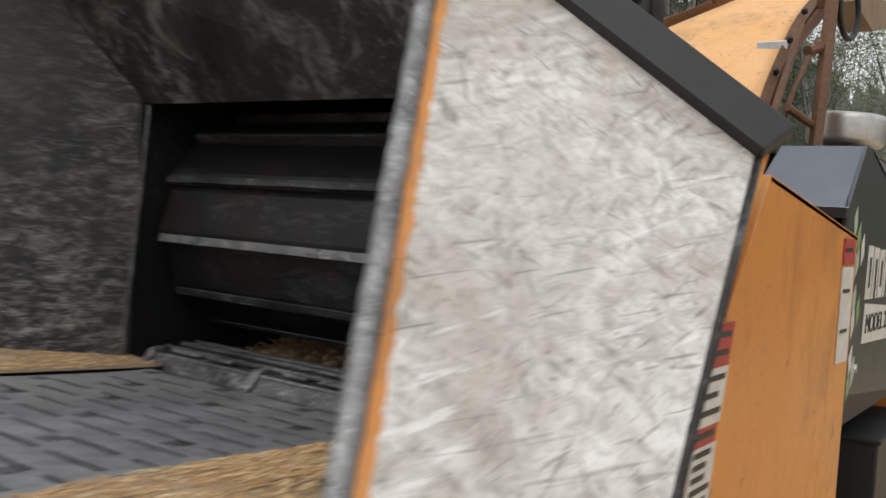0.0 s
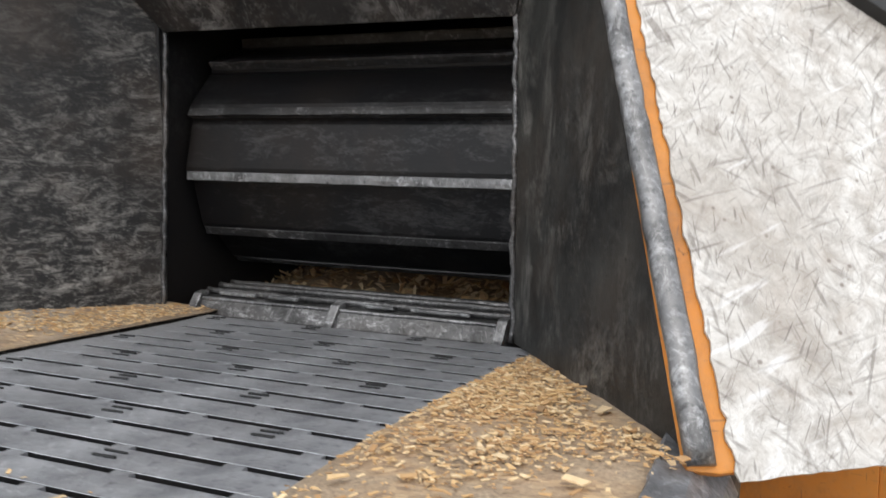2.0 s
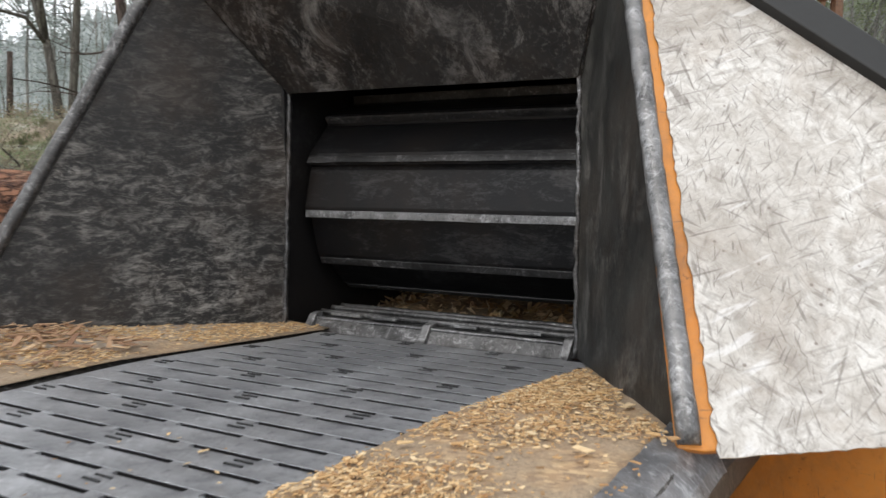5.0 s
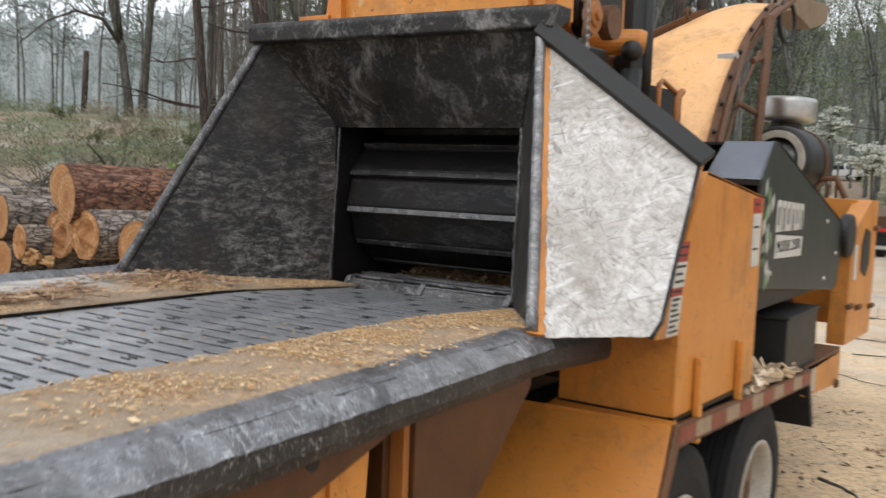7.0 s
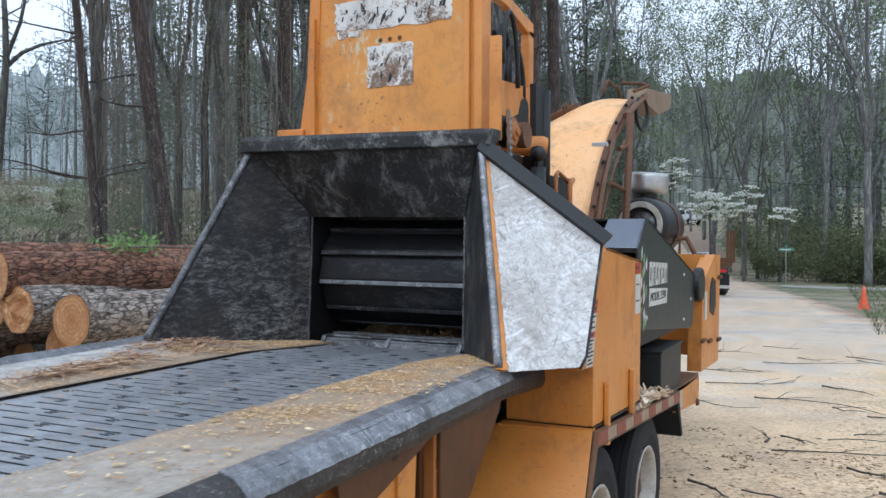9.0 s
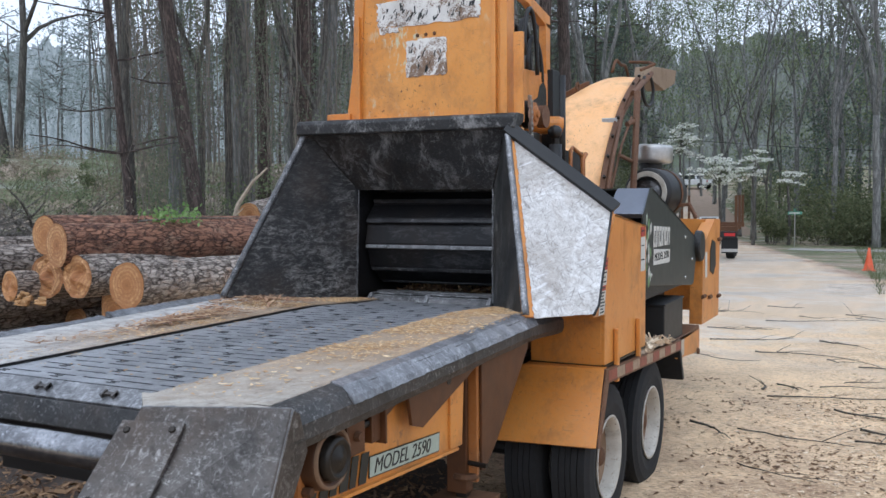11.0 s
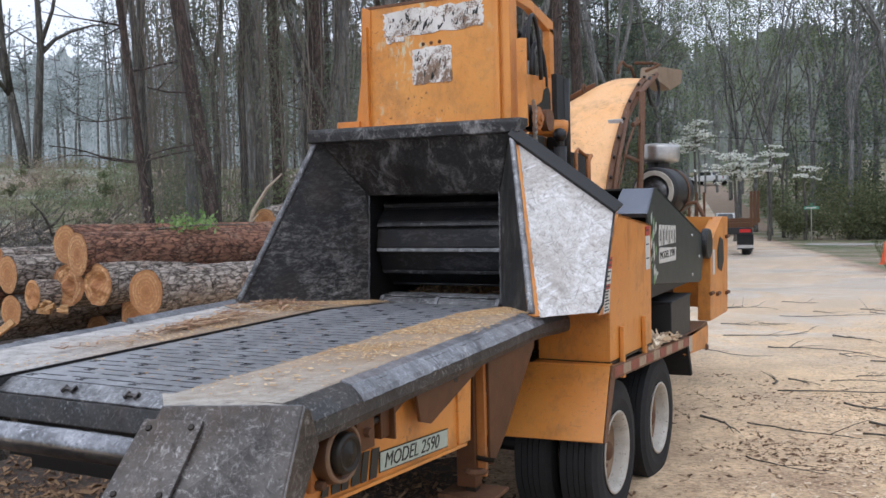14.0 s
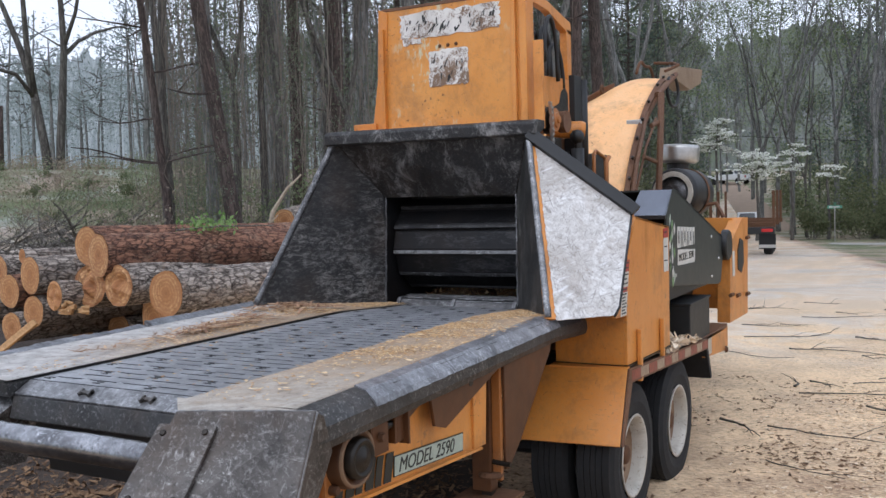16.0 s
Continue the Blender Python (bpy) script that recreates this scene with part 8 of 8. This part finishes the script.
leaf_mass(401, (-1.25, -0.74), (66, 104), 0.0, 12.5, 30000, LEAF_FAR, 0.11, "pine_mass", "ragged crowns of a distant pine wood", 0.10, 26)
leaf_mass(412, (-1.20, -0.74), (25, 50), 0.0, 0.5, 30000, LEAF_OLIVE, 0.045, "clearing_scrub", "low green scrub over the clearing", 0.02, 26)
leaf_mass(413, (-1.20, -0.70), (24, 50), 0.0, 0.42, 26000, LEAF_DRY, 0.045, "clearing_litter", "brown dry scrub and slash over the clearing", -0.05, 26)
leaf_mass(402, (-0.80, -0.24), (52, 90), 0.0, 24.0, 60000, LEAF_WOOD, 0.14, "wood_mass", "dense foliage deep in the wood", 0.0, 22)
leaf_mass(403, (-0.80, -0.24), (26, 55), 0.0, 14.0, 24000, TWIG_MASS, 0.06, "twig_mass", "grey tangle of twigs in the wood", 0.12, 14)
leaf_mass(405, (-0.29, 0.36), (52, 66), 0.0, 3.6, 52000, LEAF_IVY, 0.09, "bank_scrub", "dark green scrub on the bank by the road", -0.1, 18)
leaf_mass(409, (-0.29, -0.05), (70, 100), 0.0, 4.5, 34000, LEAF_IVY, 0.10, "rise_scrub", "dark green scrub on the rise beyond the road", -0.1, 18)
leaf_mass(407, (-0.79, -0.46), (17, 30), 0.2, 9.5, 26000, LEAF_WOOD, 0.030, "edge_leaves", "small spring leaves at the edge of the wood", 0.25, 20)
leaf_mass(410, (-0.30, 0.42), (64, 112), 2.5, 36.0, 110000, LEAF_SPRING, 0.13, "spring_crowns", "fresh green crowns of the wood beyond the road", 0.10, 20)
leaf_mass(414, (-0.32, 0.42), (58, 100), 1.0, 30.0, 60000, TWIG_MASS, 0.10, "spring_twigs", "grey tangle of twigs in the spring wood", 0.05, 18)
leaf_mass(411, (-0.34, 0.30), (56, 90), 3.0, 22.0, 26000, LEAF_PINE, 0.12, "dark_crowns", "dark crowns of pines among the spring trees", 0.30, 24)
leaf_mass(408, (-0.80, -0.50), (16, 30), 0.0, 1.5, 20000, LEAF_IVY, 0.03, "edge_scrub", "leafy scrub under the trees", 0.1, 20)

# the wooded ridge far beyond, plain and ragged along its top
rows, n = [[], [], [], []], 1500
for i in range(n + 1):
    a = -1.5 + 2.4 * i / n
    d = 165 + 25 * math.sin(a * 3)
    x, y = 1.8 + d * math.sin(a), -4.3 + d * math.cos(a)
    left = 1 - smoothstep(-0.85, -0.62, a)
    spire = 0.10 * abs(noise.noise((a * 75, 4, 0))) + 0.09 * noise.noise((a * 190, 4, 0)) + 0.05 * noise.noise((a * 560, 7, 0))
    h = (26 - 2.5 * left) * (0.92 + 0.16 * noise.noise((a * 13, 0, 0)) + 0.10 * noise.noise((a * 34, 4, 0)) + spire)
    for k, f in enumerate((-0.2, 0.4, 0.8, 1.0)):
        rows[k].append((x, y, gz(x, y) * 0.4 + h * f))
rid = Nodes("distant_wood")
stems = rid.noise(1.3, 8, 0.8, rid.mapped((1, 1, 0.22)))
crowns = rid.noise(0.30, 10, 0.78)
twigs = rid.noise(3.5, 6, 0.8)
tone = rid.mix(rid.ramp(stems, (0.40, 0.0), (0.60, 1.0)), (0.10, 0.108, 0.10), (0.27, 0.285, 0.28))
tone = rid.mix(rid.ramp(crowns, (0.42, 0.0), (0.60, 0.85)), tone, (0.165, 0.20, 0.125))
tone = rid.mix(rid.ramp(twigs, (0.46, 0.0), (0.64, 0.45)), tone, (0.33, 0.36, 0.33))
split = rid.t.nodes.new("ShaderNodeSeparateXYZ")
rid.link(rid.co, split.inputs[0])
# haze painted into the ridge: paler and bluer towards the left
hazed_pines = rid.mix(rid.ramp(stems, (0.40, 0.0), (0.60, 1.0)), (0.29, 0.33, 0.345), (0.52, 0.57, 0.60))
tone = rid.mix(rid.ramp(rid.math("MULTIPLY", split.outputs[0], -0.01), (0.70, 0.0), (1.15, 0.85)), tone, hazed_pines)
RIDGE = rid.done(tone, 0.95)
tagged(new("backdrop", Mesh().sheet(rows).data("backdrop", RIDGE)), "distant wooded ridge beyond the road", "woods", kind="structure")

# hanging dead vines and thin saplings in front of the wood
rg, mm = np.random.default_rng(311), Mesh()
rnd = random.Random(311)
for cx, cy, wd, n in ((-11.4, 9.0, 0.35, 40), (-12.0, 11.6, 0.5, 40), (-10.9, 12.2, 0.5, 55), (-10.2, 14.6, 0.6, 55), (-13.4, 12.2, 0.6, 30), (-9.4, 17.5, 0.8, 50), (-12.7, 9.9, 0.35, 35), (-9.0, 21.0, 0.9, 40)):
    for _ in range(n):
        x, y = cx + rnd.gauss(0, wd), cy + rnd.gauss(0, wd)
        z0 = gz(x, y)
        top = z0 + rnd.uniform(3.0, 12.0)
        low = z0 + (0.0 if rnd.random() < 0.5 else rnd.uniform(0.5, 4.0))
        k = 7
        sway = rnd.uniform(0.1, 0.5)
        pts = [(x + sway * noise.noise((x * 3, i * 0.6, 1)) + rnd.gauss(0, 0.02), y + sway * noise.noise((y * 3, i * 0.6, 5)), low + (top - low) * i / k) for i in range(k + 1)]
        mm.tube(pts, rnd.uniform(0.003, 0.011), 3, caps=False)
tagged(new("dead_vines", mm.data("dead_vines", VINE)), "tangle of hanging grey dead vines in front of the wood", "vines", kind="stuff")

# brush heap of cut limbs behind the logs, and felled limbs in the clearing
mm = Mesh()
for _ in range(300):
    x, y = rnd.uniform(-16, -8.4), rnd.uniform(5.2, 9.5)
    a = rnd.uniform(0, 6.28)
    z = gz(x, y) + rnd.uniform(0.0, 0.42)
    grow(mm, rnd, Vector((x, y, z)), Vector((math.cos(a), math.sin(a), rnd.uniform(-0.08, 0.34))).normalized(), rnd.uniform(0.8, 2.4), rnd.uniform(0.012, 0.04), 1, [], 0.22, (1, 3), 4, 0.0)
tagged(new("brush_heap", mm.data("brush_heap", BARK_GREY)), "heap of bare cut branches behind the log stack", "branches", kind="stuff")
for pts, r0 in (([(-8.75, 8.3, 1.25), (-8.7, 8.4, 1.7), (-8.45, 8.5, 2.1), (-8.15, 8.55, 2.35)], 0.05), ([(-8.9, 8.2, 1.2), (-8.6, 8.3, 1.35), (-8.2, 8.4, 1.3)], 0.04), ([(-9.2, 8.0, 1.0), (-8.8, 8.1, 1.3), (-8.5, 8.3, 1.65)], 0.03), ([(-9.6, 7.6, 0.9), (-9.0, 7.7, 1.1), (-8.3, 7.8, 1.15)], 0.035)):
    n = len(pts)
    thing_mesh("broken_limb", Mesh().tube(pts, [r0 * (1 - 0.7 * i / (n - 1)) for i in range(n)], 8), PEELED, "pale peeled broken limb beside the log stack", "branch", "branches on the ground", smooth=True)
# fresh leaves on a cut sprig lying on the logs
rg = np.random.default_rng(9)
c = [(-5.95 + 0.22 * a, 3.9 + 0.32 * b, 1.60 + 0.05 * abs(c)) for a, b, c in rg.normal(0, 0.6, (45, 3))]
v, f = leaf_arrays(rg, c, 6, 0.05, 0.030, 0.6)
sprig = thing("leafy_sprig", "fresh green leafy sprig lying on the logs", "sprig")
o = new("leaves", quick("leaves", v, f, LEAF_FRESH))
o.parent = sprig
part("stem", Mesh().tube([(-6.2, 3.6, 1.57), (-5.8, 3.9, 1.60), (-5.3, 4.3, 1.59)], [0.012, 0.01, 0.005], 5), BARK_GREY, sprig)
# leaning fence post seen over the logs
thing_mesh("post", Mesh().tube([(-36.4, 22.6, gz(-36.4, 22.6) - 0.1), (-36.35, 22.65, gz(-36.4, 22.6) + 1.8), (-36.3, 22.7, gz(-36.4, 22.6) + 3.5)], [0.15, 0.14, 0.12], 12), BARK_PINE, "weathered bare wooden post in the clearing", "post", smooth=True)

# grass and leaf litter tufts by the verges
rg = np.random.default_rng(71)
v, f = [], []
for _ in range(9000):
    if rg.random() < 0.55:
        x, y = rg.uniform(-24, -9.5), rg.uniform(5, 24)
        if 0.7 * (y - x) < 10.5:
            continue
    else:
        y = rg.uniform(17, 46)
        x = 2.3 - 0.055 * y + rg.random() ** 1.5 * 9
    z = gz(x, y)
    h, a = rg.uniform(0.06, 0.22), rg.uniform(0, 6.28)
    dx, dy = 0.012 * math.cos(a), 0.012 * math.sin(a)
    lx, ly = rg.normal(0, 0.05, 2)
    k = len(v)
    v += [(x - dx, y - dy, z - 0.01), (x + dx, y + dy, z - 0.01), (x + lx, y + ly, z + h)]
    f.append((k, k + 1, k + 2))
tagged(new("verge_grass", quick("verge_grass", v, f, LEAF_IVY)), "tufts of grass on the verges", "grass", kind="stuff")

# flowering dogwoods over the road: level sprays of white blossom
def dogwood(seed, low, high, wide, sprays, label="dogwood tree with airy sprays of white blossom"):
    rnd, rg = random.Random(seed), np.random.default_rng(seed)
    t = thing("dogwood_tree", label, "tree", "flowering dogwoods")
    mm, white, green = Mesh(), [], []
    stem = [Vector((0, 0, -0.2)), Vector((0.1, 0, 0.4 * low)), Vector((0.02, 0.1, low)), Vector((0.15, 0, 0.5 * (low + high))), Vector((0.2, 0, high))]
    mm.tube(stem, [0.11, 0.09, 0.06, 0.04, 0.015], 8)
    for k in range(sprays):
        s = (k + rnd.random()) / sprays
        root = stem[2].lerp(stem[4], max(0.0, s - 0.2))
        a = rnd.uniform(0, 6.28)
        R = wide * (1.1 - 0.6 * s) * rnd.uniform(0.3, 1.0)
        rise = rnd.uniform(-0.25, 0.45) * R
        c = root + Vector((R * math.cos(a), R * math.sin(a), rise))
        mid = root.lerp(c, 0.5) + Vector((rnd.uniform(-0.1, 0.1), rnd.uniform(-0.1, 0.1), 0.12 * R))
        mm.tube([root, mid, c], [0.022, 0.014, 0.005], 4, caps=False)
        # blossom hangs in small flat clusters along the outer limb and its twigs
        for q in range(rnd.randint(7, 15)):
            u = rnd.uniform(0.35, 1.15)
            p = (mid.lerp(c, 2 * u - 1) if u > 0.5 else root.lerp(mid, 2 * u)) + Vector((rnd.gauss(0, 0.20), rnd.gauss(0, 0.20), rnd.gauss(0.02, 0.07))) * (0.5 + 0.35 * wide)
            (white if rnd.random() < 0.8 else green).append(tuple(p))
            if rnd.random() < 0.4:
                mm.tube([mid.lerp(c, 0.6), p], [0.006, 0.003], 3, caps=False)
            if rnd.random() < 0.35:
                green.append(tuple(p + Vector((rnd.gauss(0, 0.15), rnd.gauss(0, 0.15), -0.15))))
    part("trunk", mm, BARK_TREE, t)
    v, f = leaf_arrays(rg, white, 10, np.array([0.10, 0.10, 0.022]), 0.058, 0.9)
    o = new("blossom", quick("blossom", v, f, BLOSSOM))
    o.parent = t
    v, f = leaf_arrays(rg, green, 8, np.array([0.14, 0.14, 0.08]), 0.05, 0.6)
    o = new("crown", quick("crown", v, f, LEAF_SPRING))
    o.parent = t
    return t


for k, (x, y, low, high, wide, sprays) in enumerate(((-9.9, 50.0, 5.3, 7.4, 1.6, 26), (-7.2, 47.6, 3.5, 4.9, 1.8, 26), (-5.5, 48.4, 3.8, 5.6, 0.9, 9), (-3.7, 49.0, 3.3, 4.2, 0.9, 5))):
    dogwood(241 + k, low, high, wide, sprays).matrix_basis = pose(x, y, gz(x, y), 0, 0, 20 * k)


# ---------------- vehicles and signs along the road ----------------
def log_trailer():
    t = thing("log_trailer", "empty log trailer with rusty stakes and red tail lamps", "trailer")
    part("chassis", Mesh().box(-0.45, -0.30, 0, 9, 0.85, 1.05), RUST, t, bevel=0.01)
    part("chassis", Mesh().box(0.30, 0.45, 0, 9, 0.85, 1.05), RUST, t, bevel=0.01)
    part("rear_beam", Mesh().box(-1.2, 1.2, -0.1, 0.05, 0.82, 1.08), BLACK_PAINT, t, bevel=0.01)
    for y in (0.4, 3.2, 6.2):
        part("bunk", Mesh().box(-1.22, 1.22, y, y + 0.2, 1.05, 1.25), RUST, t, bevel=0.01)
        for x in (-1.2, 1.1):
            part("stake", Mesh().box(x, x + 0.1, y + 0.03, y + 0.15, 1.25, 2.45), RUST, t, "rusty upright stake", 0.01)
    for x in (-0.95, 0.95):
        part("tail_lamp", Mesh().box(x - 0.2, x + 0.2, -0.13, -0.1, 0.9, 1.02), LAMP_RED, t, "red tail lamp", 0.008)
        part("mud_flap", Mesh().box(x - 0.3, x + 0.3, -0.05, -0.03, 0.25, 0.82), RUBBER, t, bevel=0.004)
        part("flap_trim", Mesh().box(x - 0.3, x + 0.3, -0.056, -0.05, 0.30, 0.42), CHROME, t)
        for y in (0.75, 1.95):
            part("wheel", Mesh().lathe([(0.0, 0.16), (0.22, 0.14), (0.28, 0.17), (0.46, 0.16), (0.5, 0.1), (0.5, -0.1), (0.46, -0.16), (0.0, -0.16)], Matrix.Translation((x, y, 0.5)) @ Matrix.Rotation(radians(90 if x > 0 else -90), 4, "Y"), 28), RUBBER, t, "black tyre")
    return t


def pickup(name="pickup_truck", label="white pickup truck parked on the rise"):
    """White crew-cab pickup: body with bed, cab, glass, bumpers and wheels."""
    t = thing(name, label, "truck")
    side = [(-2.75, 0.55), (2.65, 0.55), (2.75, 0.75), (2.72, 1.12), (1.25, 1.2), (-2.75, 1.2)]
    part("body", Mesh().plate([(-0.95, y, z) for y, z in side], 1.9, (1, 0, 0)), CAR_WHITE, t, bevel=0.05)
    cab = [(1.25, 1.18), (0.55, 1.82), (-0.95, 1.84), (-1.2, 1.18)]
    part("cab", Mesh().plate([(-0.82, y, z) for y, z in cab], 1.64, (1, 0, 0)), CAR_WHITE, t, bevel=0.05)
    for x in (-0.835, 0.825):
        part("side_window", Mesh().plate([(x, 1.0, 1.25), (x, 0.5, 1.74), (x, -0.2, 1.75), (x, -0.2, 1.25)], 0.012, (1, 0, 0)), PANE, t, "dark glass")
        part("side_window", Mesh().plate([(x, -0.28, 1.25), (x, -0.28, 1.75), (x, -0.9, 1.75), (x, -1.05, 1.25)], 0.012, (1, 0, 0)), PANE, t, "dark glass")
    part("windscreen", Mesh().plate([(-0.72, 1.245, 1.22), (0.72, 1.245, 1.22), (0.66, 0.60, 1.80), (-0.66, 0.60, 1.80)], 0.012), PANE, t, "dark glass")
    part("rear_window", Mesh().plate([(-0.7, -1.20, 1.28), (0.7, -1.20, 1.28), (0.62, -1.0, 1.76), (-0.62, -1.0, 1.76)], -0.015), PANE, t, "dark glass")
    part("bumper", Mesh().box(-0.95, 0.95, 2.7, 2.85, 0.5, 0.72), CHROME, t, bevel=0.02)
    part("grille", Mesh().box(-0.6, 0.6, 2.74, 2.79, 0.78, 1.06), BLACK_PAINT, t, bevel=0.01)
    part("bumper", Mesh().box(-0.95, 0.95, -2.88, -2.74, 0.5, 0.70), CHROME, t, bevel=0.02)
    for x in (-0.85, 0.85):
        part("headlamp", Mesh().box(x - 0.12, x + 0.12, 2.73, 2.78, 0.85, 1.05), CHROME, t, bevel=0.01)
        part("tail_lamp", Mesh().box(x - 0.08, x + 0.08, -2.78, -2.74, 0.8, 1.12), LAMP_RED, t, bevel=0.01)
        for y in (-1.75, 1.75):
            part("wheel", Mesh().lathe([(0.0, 0.13), (0.2, 0.12), (0.24, 0.14), (0.36, 0.13), (0.39, 0.08), (0.39, -0.1), (0.36, -0.13), (0.0, -0.13)], Matrix.Translation((x, y, 0.39)) @ Matrix.Rotation(radians(90 if x > 0 else -90), 4, "Y"), 26), RUBBER, t, "black tyre")
    return t


trailer = log_trailer()
trailer.matrix_basis = pose(-4.95, 31.2, gz(-4.95, 31.2) - 0.02, 0, 0, 6)
truck = pickup("log_truck", "white truck standing ahead of the log trailer")
truck.matrix_basis = pose(-10.3, 62.0, gz(-10.3, 62.0), 0, 0, 8)
truck.scale = (0.8, 0.9, 0.85)
pick = pickup()
pick.matrix_basis = pose(-21.5, 112.0, gz(-21.5, 112.0), 0, 0, 66)


def street_sign():
    t = thing("street_sign", "green street name sign on a grey post", "sign")
    part("post", Mesh().tube([(0, 0, -0.2), (0, 0, 1.75)], 0.03, 10), CHROME, t)
    part("name_blade", Mesh().box(-0.36, 0.36, -0.012, 0.012, 1.70, 1.86), SIGN_GREEN, t, bevel=0.004)
    part("text_bar", Mesh().box(-0.28, 0.24, -0.015, -0.0125, 1.75, 1.81), DECAL_WHITE, t)
    part("name_blade", Mesh().box(-0.012, 0.012, -0.34, 0.34, 1.87, 2.02), SIGN_GREEN, t, bevel=0.004)
    return t


sign = street_sign()
sign.matrix_basis = pose(-3.15, 46.6, gz(-3.15, 46.6), 0, 0, 15)


def marker(name, label):
    t = thing(name, label, "cone")
    part("body", Mesh().lathe([(0.16, 0.03), (0.15, 0.05), (0.07, 0.45), (0.03, 0.70), (0.0, 0.71)], Matrix.Identity(4), 20), CONE, t, smooth=True)
    part("base", Mesh().box(-0.19, 0.19, -0.19, 0.19, 0.0, 0.035), CONE, t, bevel=0.01)
    return t


cone = marker("traffic_cone", "orange traffic cone on the grass verge")
cone.matrix_basis = pose(0.91, 26.2, gz(0.91, 26.2) - 0.01)

# side lane beyond the verge, pale concrete
lane = Mesh().sheet([[(x, 41.6 - 0.55 * (x + 3) * 0.2 + w, gz(x, 41.6 - 0.55 * (x + 3) * 0.2 + w) + 0.02) for w in (0.0, 1.1, 2.2)] for x in np.linspace(-3.0, 30, 40)])
tagged(new("road", lane.data("road", plain("pale_lane_concrete", (0.42, 0.40, 0.37), 0.85, 0.0, 0.2, 3), smooth=True)), "pale side lane joining the road", "road", kind="structure")

# bare earth drive up to the parked pickup
drive = Mesh().sheet([[(x0 + w, y, gz(x0 + w, y) + 0.03) for w in (-1.6, -0.5, 0.6, 1.7)] for x0, y in ((-9.5 - 0.26 * (q - 66), q) for q in np.linspace(64, 116, 30))])
tagged(new("road", drive.data("road", plain("bare_earth_drive", (0.34, 0.25, 0.18), 0.9, 0.0, 0.3, 2), smooth=True)), "bare earth drive rising beyond the road", "road", kind="structure")

# overhead cable across the road
pts = [(-16 + 46 * t, 60 - 6 * t, 6.2 - 2.4 * math.sin(math.pi * t) * 0.6 - 1.2 * t) for t in np.linspace(0, 1, 24)]
thing_mesh("overhead_cable", Mesh().tube(pts, 0.018, 5), BLACK_PAINT, "thin black overhead cable sagging across the road", "cable")
